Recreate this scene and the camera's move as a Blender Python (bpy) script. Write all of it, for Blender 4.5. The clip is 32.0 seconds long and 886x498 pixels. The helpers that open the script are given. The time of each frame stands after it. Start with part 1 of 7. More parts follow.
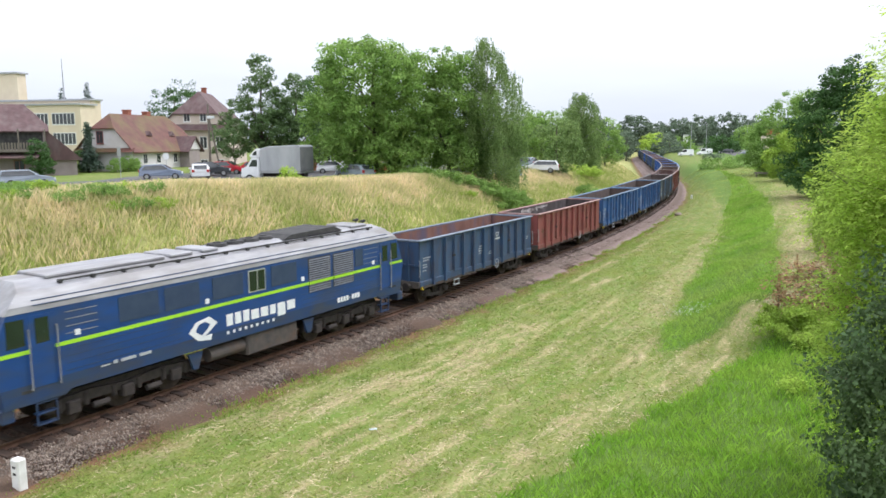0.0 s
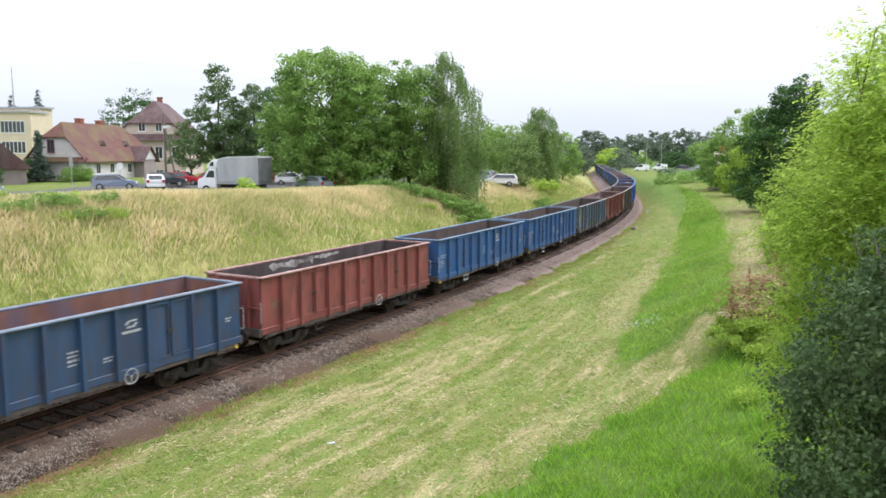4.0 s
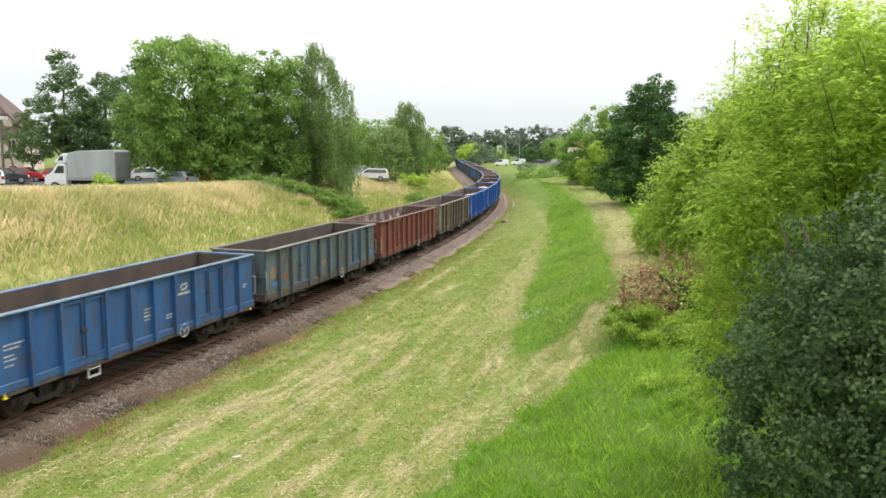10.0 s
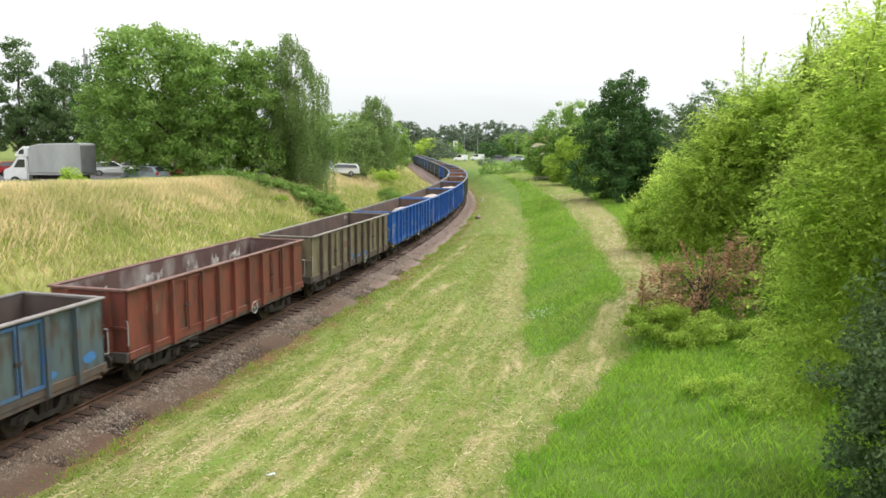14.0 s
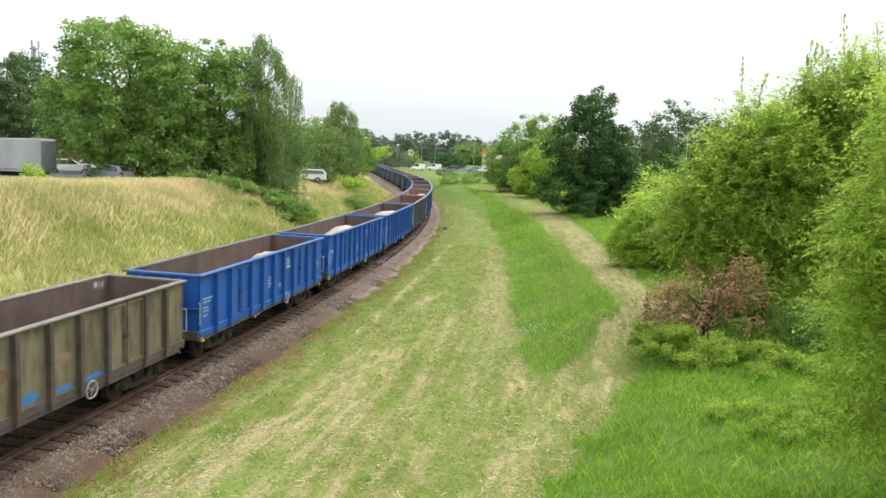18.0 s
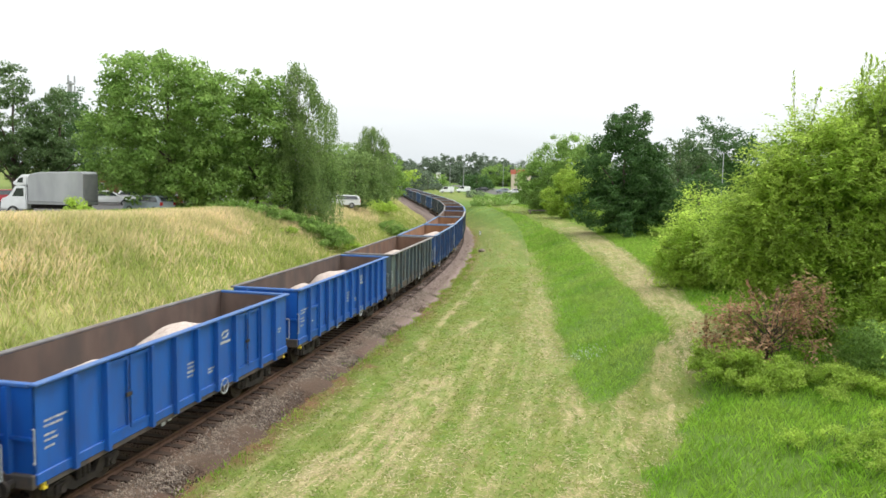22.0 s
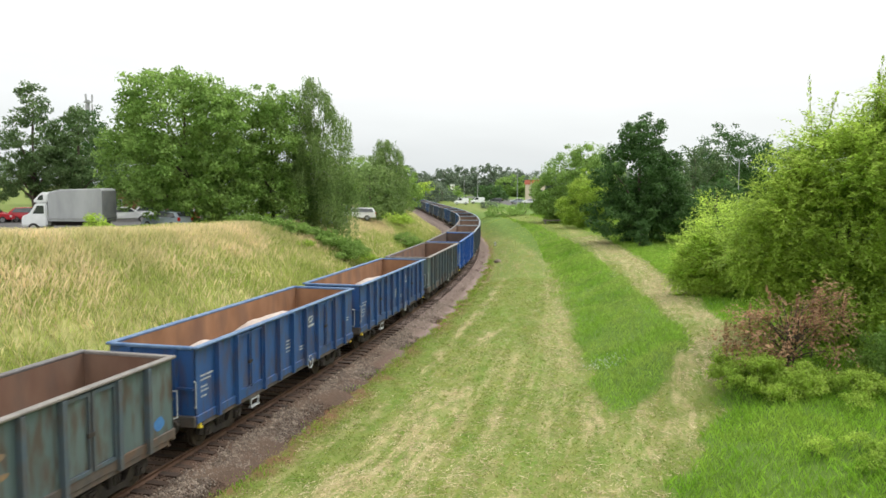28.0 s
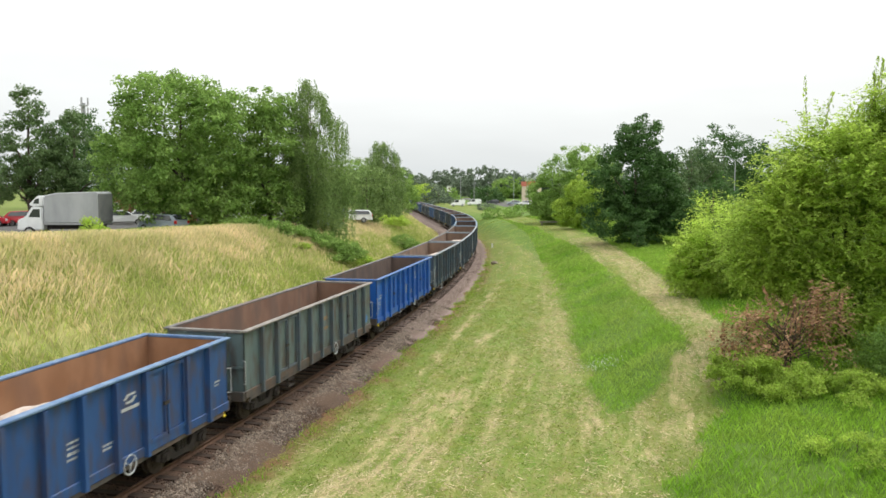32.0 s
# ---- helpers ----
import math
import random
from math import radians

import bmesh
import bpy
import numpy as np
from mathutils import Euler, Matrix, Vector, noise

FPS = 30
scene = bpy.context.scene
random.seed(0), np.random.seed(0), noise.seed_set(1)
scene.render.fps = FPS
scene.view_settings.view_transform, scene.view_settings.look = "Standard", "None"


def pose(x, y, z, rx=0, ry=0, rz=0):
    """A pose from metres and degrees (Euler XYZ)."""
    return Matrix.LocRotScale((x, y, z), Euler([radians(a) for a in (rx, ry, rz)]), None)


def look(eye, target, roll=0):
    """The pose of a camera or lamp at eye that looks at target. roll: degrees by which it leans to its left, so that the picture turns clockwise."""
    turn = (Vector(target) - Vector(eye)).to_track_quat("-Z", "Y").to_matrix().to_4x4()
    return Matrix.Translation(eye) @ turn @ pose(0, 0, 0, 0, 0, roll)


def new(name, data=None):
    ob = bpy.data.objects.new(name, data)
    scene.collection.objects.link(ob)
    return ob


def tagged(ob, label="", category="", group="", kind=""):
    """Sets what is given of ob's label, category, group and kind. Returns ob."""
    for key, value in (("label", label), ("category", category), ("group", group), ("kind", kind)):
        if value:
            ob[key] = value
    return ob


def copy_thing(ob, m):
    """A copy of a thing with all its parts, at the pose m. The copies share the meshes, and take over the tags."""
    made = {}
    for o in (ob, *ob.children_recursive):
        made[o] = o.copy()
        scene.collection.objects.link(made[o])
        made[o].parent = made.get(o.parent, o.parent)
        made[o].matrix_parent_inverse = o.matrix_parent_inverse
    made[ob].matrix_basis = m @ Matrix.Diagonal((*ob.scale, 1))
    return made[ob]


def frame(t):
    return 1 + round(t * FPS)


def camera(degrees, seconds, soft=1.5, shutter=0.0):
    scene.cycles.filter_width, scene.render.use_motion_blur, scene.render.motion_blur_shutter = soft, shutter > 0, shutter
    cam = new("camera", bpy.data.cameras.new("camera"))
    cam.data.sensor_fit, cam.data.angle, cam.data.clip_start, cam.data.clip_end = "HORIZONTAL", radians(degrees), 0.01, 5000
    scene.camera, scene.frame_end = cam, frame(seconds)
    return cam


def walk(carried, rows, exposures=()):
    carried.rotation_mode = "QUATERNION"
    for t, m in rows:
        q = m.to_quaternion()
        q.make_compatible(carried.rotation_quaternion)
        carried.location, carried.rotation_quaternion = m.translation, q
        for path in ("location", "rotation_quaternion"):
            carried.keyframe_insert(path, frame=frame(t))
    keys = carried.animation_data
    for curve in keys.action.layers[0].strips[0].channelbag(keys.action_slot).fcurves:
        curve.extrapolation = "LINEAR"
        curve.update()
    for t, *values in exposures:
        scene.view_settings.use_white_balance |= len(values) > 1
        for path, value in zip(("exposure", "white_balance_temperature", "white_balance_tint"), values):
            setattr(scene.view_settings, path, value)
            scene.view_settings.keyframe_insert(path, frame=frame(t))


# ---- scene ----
# ---- camera ----
cam = camera(60.6, 32.0, soft=1.6, shutter=0.4)


def shot(x, y, z, yaw, pitch, roll):
    return pose(x, y, z, 0, 0, yaw) @ pose(0, 0, 0, 90 + pitch) @ pose(0, 0, 0, 0, 0, roll)


PATH = [
    (0, 7.048, -3.518, 7.978, 15.01, -8.29, -0.38),
    (0.5, 7.041, -3.502, 7.959, 15.40, -8.62, -0.30),
    (1, 7.037, -3.489, 7.957, 15.56, -8.79, -0.38),
    (1.5, 7.035, -3.497, 7.961, 15.39, -8.85, -0.49),
    (2, 7.035, -3.505, 7.969, 15.08, -8.83, -0.44),
    (2.5, 7.044, -3.524, 7.953, 14.85, -8.71, -0.35),
    (4.5, 7.038, -3.507, 7.952, 10.79, -6.80, 0.23),
    (5, 7.051, -3.507, 7.958, 9.90, -6.40, -0.01),
    (5.5, 7.074, -3.531, 7.955, 9.15, -6.09, -0.24),
    (6, 7.056, -3.538, 7.962, 8.32, -5.73, -0.16),
    (6.5, 6.946, -3.563, 7.959, 5.55, -5.52, -0.80),
    (7, 6.773, -3.585, 7.932, 3.37, -5.45, -1.54),
    (7.5, 6.638, -3.508, 7.894, 2.06, -5.52, -1.44),
    (8, 6.481, -3.368, 7.889, 0.89, -5.79, -0.37),
    (8.5, 6.289, -3.262, 7.884, -0.26, -6.40, -0.15),
    (9, 6.001, -3.189, 7.838, -0.05, -6.94, -0.81),
    (9.5, 5.757, -3.043, 7.828, 1.34, -7.51, -1.08),
    (10, 5.476, -2.903, 7.840, 1.26, -7.62, 0.35),
    (10.5, 5.106, -2.756, 7.831, 0.92, -7.74, 0.22),
    (11, 4.767, -2.561, 7.832, 1.14, -7.86, -0.05),
    (11.5, 4.461, -2.402, 7.835, 0.50, -7.83, 1.17),
    (12, 4.119, -2.289, 7.824, -0.12, -7.88, 0.61),
    (12.5, 3.822, -2.117, 7.824, -0.34, -8.21, 0.13),
    (13, 3.524, -1.946, 7.845, -1.26, -8.06, 0.57),
    (13.5, 3.200, -1.829, 7.830, -2.20, -7.80, 1.01),
    (14, 2.956, -1.693, 7.811, -2.51, -7.95, 0.67),
    (14.5, 2.669, -1.531, 7.840, -3.74, -8.01, 1.61),
    (15, 2.372, -1.414, 7.822, -4.50, -7.54, 2.12),
    (15.5, 2.156, -1.282, 7.798, -4.56, -7.63, 1.59),
    (17.5, 1.166, -0.736, 7.741, -5.25, -7.32, 2.05),
    (18, 0.885, -0.596, 7.758, -6.47, -7.15, 2.68),
    (18.5, 0.605, -0.456, 7.759, -6.92, -7.20, 2.23),
    (19, 0.388, -0.296, 7.774, -6.84, -7.50, 1.64),
    (19.5, 0.232, -0.161, 7.809, -6.91, -7.37, 1.12),
    (20, 0.116, -0.067, 7.847, -6.86, -7.07, 0.57),
    (20.5, 0.066, -0.004, 7.870, -6.32, -6.20, 0.81),
    (21, 0.079, 0.018, 7.839, -5.18, -5.88, 1.23),
    (21.5, 0.083, 0.029, 7.807, -4.53, -5.77, 1.35),
    (22, 0.075, 0.039, 7.823, -4.32, -5.57, 1.25),
    (22.5, 0.076, 0.041, 7.839, -4.06, -5.46, 0.98),
    (23, 0.063, 0.032, 7.830, -3.88, -5.33, 0.91),
    (23.5, 0.060, 0.023, 7.833, -3.65, -5.35, 0.56),
    (24, 0.037, 0.018, 7.823, -3.47, -5.40, 0.27),
    (24.5, 0.032, 0.026, 7.810, -3.33, -5.31, 0.29),
    (25, 0.038, 0.030, 7.794, -3.31, -5.19, 0.29),
    (25.5, 0.034, 0.029, 7.774, -3.29, -5.06, 0.27),
    (27.5, 0.008, 0.003, 7.772, -3.14, -4.71, 0.35),
    (28, -0.000, 0.000, 7.789, -3.18, -4.71, 0.34),
    (28.5, 0.005, 0.014, 7.752, -3.19, -4.62, 0.32),
    (29, 0.003, 0.015, 7.739, -3.16, -4.46, 0.47),
    (29.5, 0.007, -0.006, 7.747, -3.18, -4.42, 0.43),
    (30, -0.005, -0.033, 7.752, -3.31, -4.39, 0.41),
    (30.5, -0.021, -0.055, 7.757, -3.30, -4.37, 0.35),
    (31, -0.028, -0.052, 7.761, -3.36, -4.36, 0.27),
    (31.5, -0.018, -0.029, 7.780, -3.37, -4.44, 0.20),
    (32, -0.023, 0.006, 7.785, -3.43, -4.56, 0.12),
]
walk(cam, [(r[0], shot(*r[1:])) for r in PATH], exposures=[(0, 0.5, 6050, 16), (5.5, 0.5, 6100, 16), (8.5, 0.5, 6650, 10), (15, 0.5, 6650, 10), (19, 0.5, 6500, 10), (25.5, 0.5, 6600, 10), (28, 0.39, 6650, 10), (32, 0.37, 6700, 10)])

# ---- sky and sun: a bright overcast afternoon ----
world = bpy.data.worlds.new("sky")
scene.world = world
world.use_nodes = True
wn, wl = world.node_tree.nodes, world.node_tree.links
bg = wn["Background"]
sky = wn.new("ShaderNodeTexSky")
sky.sky_type, sky.sun_disc, sky.sun_elevation, sky.sun_rotation = "NISHITA", False, radians(54), radians(52)
sky.air_density, sky.dust_density = 1.0, 4.0
tc = wn.new("ShaderNodeTexCoord")
sep = wn.new("ShaderNodeSeparateXYZ")
wl.new(tc.outputs["Generated"], sep.inputs[0])
ramp = wn.new("ShaderNodeValToRGB")
ramp.color_ramp.elements[0].position, ramp.color_ramp.elements[0].color = 0.0, (0.62, 0.67, 0.70, 1)
ramp.color_ramp.elements[1].position, ramp.color_ramp.elements[1].color = 0.75, (1.75, 1.8, 1.77, 1)
e = ramp.color_ramp.elements.new(0.16)
e.color = (0.86, 0.89, 0.90, 1)
e = ramp.color_ramp.elements.new(0.34)
e.color = (1.08, 1.11, 1.09, 1)
wl.new(sep.outputs["Z"], ramp.inputs[0])
cl = wn.new("ShaderNodeTexNoise")
cl.inputs["Scale"].default_value, cl.inputs["Detail"].default_value = 2.2, 5
mp = wn.new("ShaderNodeMapping")
mp.inputs["Scale"].default_value = (1, 1, 5)
wl.new(tc.outputs["Generated"], mp.inputs[0])
wl.new(mp.outputs[0], cl.inputs["Vector"])
cr = wn.new("ShaderNodeMapRange")
cr.inputs["From Min"].default_value, cr.inputs["From Max"].default_value = 0.3, 0.7
cr.inputs["To Min"].default_value, cr.inputs["To Max"].default_value = 0.93, 1.07
wl.new(cl.outputs["Fac"], cr.inputs["Value"])
cm = wn.new("ShaderNodeVectorMath")
cm.operation = "SCALE"
wl.new(ramp.outputs[0], cm.inputs[0])
wl.new(cr.outputs[0], cm.inputs["Scale"])
sk = wn.new("ShaderNodeVectorMath")
sk.operation = "SCALE"
sk.inputs["Scale"].default_value = 0.08
wl.new(sky.outputs[0], sk.inputs[0])
mx = wn.new("ShaderNodeMix")
mx.data_type = "RGBA"
mx.inputs["Factor"].default_value = 0.9
wl.new(sk.outputs[0], mx.inputs["A"])
wl.new(cm.outputs[0], mx.inputs["B"])
wl.new(mx.outputs["Result"], bg.inputs["Color"])
bg.inputs["Strength"].default_value = 1.0
sun = new("sun", bpy.data.lights.new("sun", "SUN"))
sun.data.energy, sun.data.angle, sun.data.color = 1.7, radians(14), (1.0, 0.96, 0.9)
sun.matrix_world = look((math.sin(radians(52)) * math.cos(radians(54)), math.cos(radians(52)) * math.cos(radians(54)), math.sin(radians(54))), (0, 0, 0))

# ---- materials ----


def mat(name, c1, c2=None, scale=4.0, rough=0.8, metal=0.0, bump=0.0, bscale=None, c3=None, scale3=0.6, amount3=0.5, rnd=0.0,
        stretch=None, translucent=0.0, spec=0.5, island=0.0):
    """A surface of two colours mixed by fine noise, a third by broad noise, with relief."""
    m = bpy.data.materials.new(name)
    m.use_nodes = True
    n, l = m.node_tree.nodes, m.node_tree.links
    b = n["Principled BSDF"]
    b.inputs["Roughness"].default_value, b.inputs["Metallic"].default_value = rough, metal
    b.inputs["Specular IOR Level"].default_value = spec
    t = n.new("ShaderNodeTexCoord")
    vec = t.outputs["Object"]
    if stretch:
        p = n.new("ShaderNodeMapping")
        p.inputs["Scale"].default_value = stretch
        l.new(vec, p.inputs[0])
        vec = p.outputs[0]
    z = n.new("ShaderNodeTexNoise")
    z.inputs["Scale"].default_value, z.inputs["Detail"].default_value = scale, 6
    l.new(vec, z.inputs["Vector"])
    r = n.new("ShaderNodeValToRGB")
    r.color_ramp.elements[0].position, r.color_ramp.elements[1].position = 0.32, 0.68
    r.color_ramp.elements[0].color, r.color_ramp.elements[1].color = (*c1, 1), (*(c2 or c1), 1)
    l.new(z.outputs["Fac"], r.inputs[0])
    col = r.outputs[0]
    if c3:
        z3 = n.new("ShaderNodeTexNoise")
        z3.inputs["Scale"].default_value, z3.inputs["Detail"].default_value = scale3, 4
        l.new(vec, z3.inputs["Vector"])
        q = n.new("ShaderNodeMapRange")
        q.inputs["From Min"].default_value, q.inputs["From Max"].default_value = 0.45, 0.65
        q.inputs["To Max"].default_value = amount3
        l.new(z3.outputs["Fac"], q.inputs["Value"])
        x = n.new("ShaderNodeMix")
        x.data_type = "RGBA"
        l.new(q.outputs[0], x.inputs["Factor"])
        l.new(col, x.inputs["A"])
        x.inputs["B"].default_value = (*c3, 1)
        col = x.outputs["Result"]
    if rnd or island:
        h = n.new("ShaderNodeHueSaturation")
        src = n.new("ShaderNodeObjectInfo").outputs["Random"] if rnd else n.new("ShaderNodeNewGeometry").outputs["Random Per Island"]
        q = n.new("ShaderNodeMapRange")
        q.inputs["To Min"].default_value, q.inputs["To Max"].default_value = 1 - (rnd or island), 1 + (rnd or island)
        l.new(src, q.inputs["Value"])
        l.new(q.outputs[0], h.inputs["Value"])
        l.new(col, h.inputs["Color"])
        col = h.outputs[0]
    l.new(col, b.inputs["Base Color"])
    if bump:
        zb = n.new("ShaderNodeTexNoise")
        zb.inputs["Scale"].default_value, zb.inputs["Detail"].default_value = bscale or scale * 3, 5
        l.new(vec, zb.inputs["Vector"])
        u = n.new("ShaderNodeBump")
        u.inputs["Strength"].default_value, u.inputs["Distance"].default_value = min(1, bump * 10), bump
        l.new(zb.outputs["Fac"], u.inputs["Height"])
        l.new(u.outputs[0], b.inputs["Normal"])
    if translucent:
        tr = n.new("ShaderNodeBsdfTranslucent")
        l.new(col, tr.inputs["Color"])
        ms = n.new("ShaderNodeMixShader")
        ms.inputs[0].default_value = translucent
        l.new(b.outputs[0], ms.inputs[1])
        l.new(tr.outputs[0], ms.inputs[2])
        l.new(ms.outputs[0], n["Material Output"].inputs["Surface"])
    return m


def paint(name, base, fade, rust=0.35, rough=0.55):
    """Weathered rolling-stock paint: base, faded patches, rust from below and streaks."""
    return mat(name, base, fade, scale=1.3, rough=rough, c3=(0.06, 0.038, 0.03), scale3=3.6, amount3=min(0.9, rust * 1.5), bump=0.004, bscale=9, stretch=(1, 1, 0.28), rnd=0.06)


M = {}
M["ballast"] = mat("ballast", (0.048, 0.029, 0.019), (0.092, 0.057, 0.037), scale=9, rough=0.95, bump=0.05, bscale=20, c3=(0.08, 0.04, 0.025), scale3=0.6, amount3=0.7)
M["stone"] = mat("stone", (0.074, 0.055, 0.042), (0.235, 0.19, 0.155), scale=5, rough=0.9, island=0.4)
M["rail"] = mat("rail_steel", (0.07, 0.035, 0.02), (0.13, 0.07, 0.045), scale=6, rough=0.7, metal=0.4)
M["sleeper"] = mat("sleeper", (0.024, 0.014, 0.009), (0.055, 0.031, 0.02), scale=6, rough=0.9, bump=0.01, rnd=0.3, stretch=(0.4, 3, 3))
M["blade_edge"] = mat("edge_grass", (0.23, 0.205, 0.08), (0.27, 0.21, 0.11), scale=1.2, rough=0.9, translucent=0.25, island=0.35, c3=(0.12, 0.18, 0.035), scale3=0.8, amount3=0.8)
M["bark"] = mat("bark", (0.06, 0.045, 0.035), (0.13, 0.10, 0.08), scale=8, rough=0.95, bump=0.02, stretch=(3, 3, 0.5))
M["birch_bark"] = mat("birch_bark", (0.55, 0.53, 0.50), (0.16, 0.14, 0.13), scale=5, rough=0.9, stretch=(0.6, 0.6, 3))
M["bogie"] = mat("bogie_iron", (0.018, 0.015, 0.014), (0.045, 0.035, 0.03), scale=5, rough=0.85, bump=0.01)
M["wheel"] = mat("wheel_iron", (0.03, 0.022, 0.018), (0.065, 0.047, 0.036), scale=6, rough=0.7, metal=0.3)
M["inside"] = mat("rusty_inside", (0.16, 0.075, 0.045), (0.26, 0.14, 0.09), scale=1.6, rough=0.9, bump=0.01, c3=(0.09, 0.06, 0.05), scale3=0.8, amount3=0.8, rnd=0.15)
M["mark"] = mat("worn_white", (0.42, 0.43, 0.44), (0.30, 0.32, 0.34), scale=7, rough=0.7)
M["soot"] = mat("soot", (0.02, 0.02, 0.021), (0.05, 0.048, 0.046), scale=3, rough=0.85, bump=0.01)
M["white"] = mat("white_paint", (0.72, 0.72, 0.72), (0.6, 0.6, 0.6), scale=8, rough=0.6)
M["yellow"] = mat("yellow_paint", (0.75, 0.6, 0.05), (0.6, 0.45, 0.05), scale=8, rough=0.5)
M["gravel"] = mat("pink_gravel", (0.36, 0.285, 0.25), (0.50, 0.43, 0.39), scale=9, rough=0.95, bump=0.05, bscale=16)


def leaf_mat(name, c1, c2, tr=0.35):
    return mat(name, c1, c2, scale=0.45, rough=0.65, translucent=tr, island=0.35, spec=0.3)


# ---- shaping ----


def box(bm, x0, x1, y0, y1, z0, z1, bevel=0.0):
    r = bmesh.ops.create_cube(bm, size=1, matrix=Matrix.Translation(((x0 + x1) / 2, (y0 + y1) / 2, (z0 + z1) / 2)) @ Matrix.Diagonal((abs(x1 - x0), abs(y1 - y0), abs(z1 - z0), 1)))
    if bevel:
        es = list({ed for v in r["verts"] for ed in v.link_edges})
        bmesh.ops.bevel(bm, geom=es, offset=bevel, segments=1, affect="EDGES")
    return bm


def cyl(bm, r, a, b, seg=12, r2=None):
    """A cylinder or cone from the point a to the point b."""
    a, b = Vector(a), Vector(b)
    m = Matrix.Translation((a + b) / 2) @ (b - a).to_track_quat("Z", "Y").to_matrix().to_4x4()
    bmesh.ops.create_cone(bm, cap_ends=True, segments=seg, radius1=r, radius2=r if r2 is None else r2, depth=(b - a).length, matrix=m)
    return bm


def slab(bm, pts, axis, lo, hi):
    """A prism: a polygon of two coordinates, drawn out along the axis from lo to hi."""
    def place(p, h):
        q = list(p)
        q.insert(axis, h)
        return q
    a = [bm.verts.new(place(p, lo)) for p in pts]
    b = [bm.verts.new(place(p, hi)) for p in pts]
    bm.faces.new(a)
    bm.faces.new(b[::-1])
    for i in range(len(pts)):
        j = (i + 1) % len(pts)
        bm.faces.new((a[j], a[i], b[i], b[j]))
    bmesh.ops.recalc_face_normals(bm, faces=bm.faces[:])
    return bm


def tube(bm, pts, radii, seg=7):
    """A tapered branch through points, one closed skin."""
    rings = []
    for i, p in enumerate(pts):
        d = (pts[min(i + 1, len(pts) - 1)] - pts[max(i - 1, 0)]).normalized()
        q = d.to_track_quat("Z", "Y")
        rings.append([bm.verts.new(p + q @ Vector((math.cos(2 * math.pi * j / seg) * radii[i], math.sin(2 * math.pi * j / seg) * radii[i], 0))) for j in range(seg)])
    for r0, r1 in zip(rings, rings[1:]):
        for j in range(seg):
            bm.faces.new((r0[j], r0[(j + 1) % seg], r1[(j + 1) % seg], r1[j]))
    bm.faces.new(rings[-1])


def mesh_of(name, bm, material, smooth=False):
    me = bpy.data.meshes.new(name)
    bm.to_mesh(me)
    bm.free()
    me.materials.append(material)
    if smooth:
        for p in me.polygons:
            p.use_smooth = True
    return me


def part(name, bm, material, parent, label="", smooth=False, at=None):
    """A bmesh (or a ready mesh) as one object under a thing or part."""
    ob = new(name, bm if isinstance(bm, bpy.types.Mesh) else mesh_of(name, bm, material, smooth))
    ob.parent = parent
    if at is not None:
        ob.matrix_basis = at
    if label:
        ob["label"] = label
    return ob


def thing(name, label, category, group="", kind="", at=None):
    ob = new(name)
    if at is not None:
        ob.matrix_basis = at
    return tagged(ob, label, category, group, kind)


def raw_mesh(name, verts, faces, material, n=4):
    """A mesh from arrays: verts (k, 3) and faces (m, n)."""
    me = bpy.data.meshes.new(name)
    me.vertices.add(len(verts))
    me.vertices.foreach_set("co", np.ascontiguousarray(verts, np.float32).ravel())
    me.loops.add(faces.size)
    me.loops.foreach_set("vertex_index", np.ascontiguousarray(faces, np.int32).ravel())
    me.polygons.add(len(faces))
    me.polygons.foreach_set("loop_start", np.arange(0, faces.size, n, dtype=np.int32))
    me.update(calc_edges=True)
    me.materials.append(material)
    return me


# ---- the line of the track: a left-hand bend, then nearly straight ----
S_MIN, S_MAX = -60.0, 420.0
SS = np.arange(S_MIN, S_MAX + 0.5, 1.0)
KK = np.interp(SS, [-60, -6, 0, 20, 40, 60, 115, 150, 270, 300, 420], [0, 0, 0.00062, 0.00227, 0.00305, 0.0026, 0.0026, 0, 0, -0.003, -0.003])
TH = np.concatenate([[0], np.cumsum((KK[1:] + KK[:-1]) / 2)])
TH = TH - TH[60] + radians(-16.58)
TX = np.concatenate([[0], np.cumsum(-np.sin((TH[1:] + TH[:-1]) / 2))])
TY = np.concatenate([[0], np.cumsum(np.cos((TH[1:] + TH[:-1]) / 2))])
TX, TY = TX - TX[60] - 7.15, TY - TY[60] + 21.75


def on_track(s, n=0.0):
    """The place n metres to the right of the track's middle at s, and the heading there."""
    th = np.interp(s, SS, TH)
    return np.interp(s, SS, TX) + n * np.cos(th), np.interp(s, SS, TY) + n * np.sin(th), th


def rel_track(x, y):
    """Along and across the track, for arrays of places."""
    x, y = np.asarray(x, float), np.asarray(y, float)
    best = np.full(x.shape, 1e18)
    s, n = np.zeros(x.shape), np.zeros(x.shape)
    for i in range(0, len(SS), 4):
        dx, dy = x - TX[i], y - TY[i]
        t = -dx * np.sin(TH[i]) + dy * np.cos(TH[i])
        d = dx * dx + dy * dy
        hit = d < best
        best = np.where(hit, d, best)
        s = np.where(hit, SS[i] + np.clip(t, -6, 6), s)
        n = np.where(hit, dx * np.cos(TH[i]) + dy * np.sin(TH[i]), n)
    return s, n


def step(x, a, b):
    t = np.clip((x - a) / (b - a), 0, 1)
    return t * t * (3 - 2 * t)


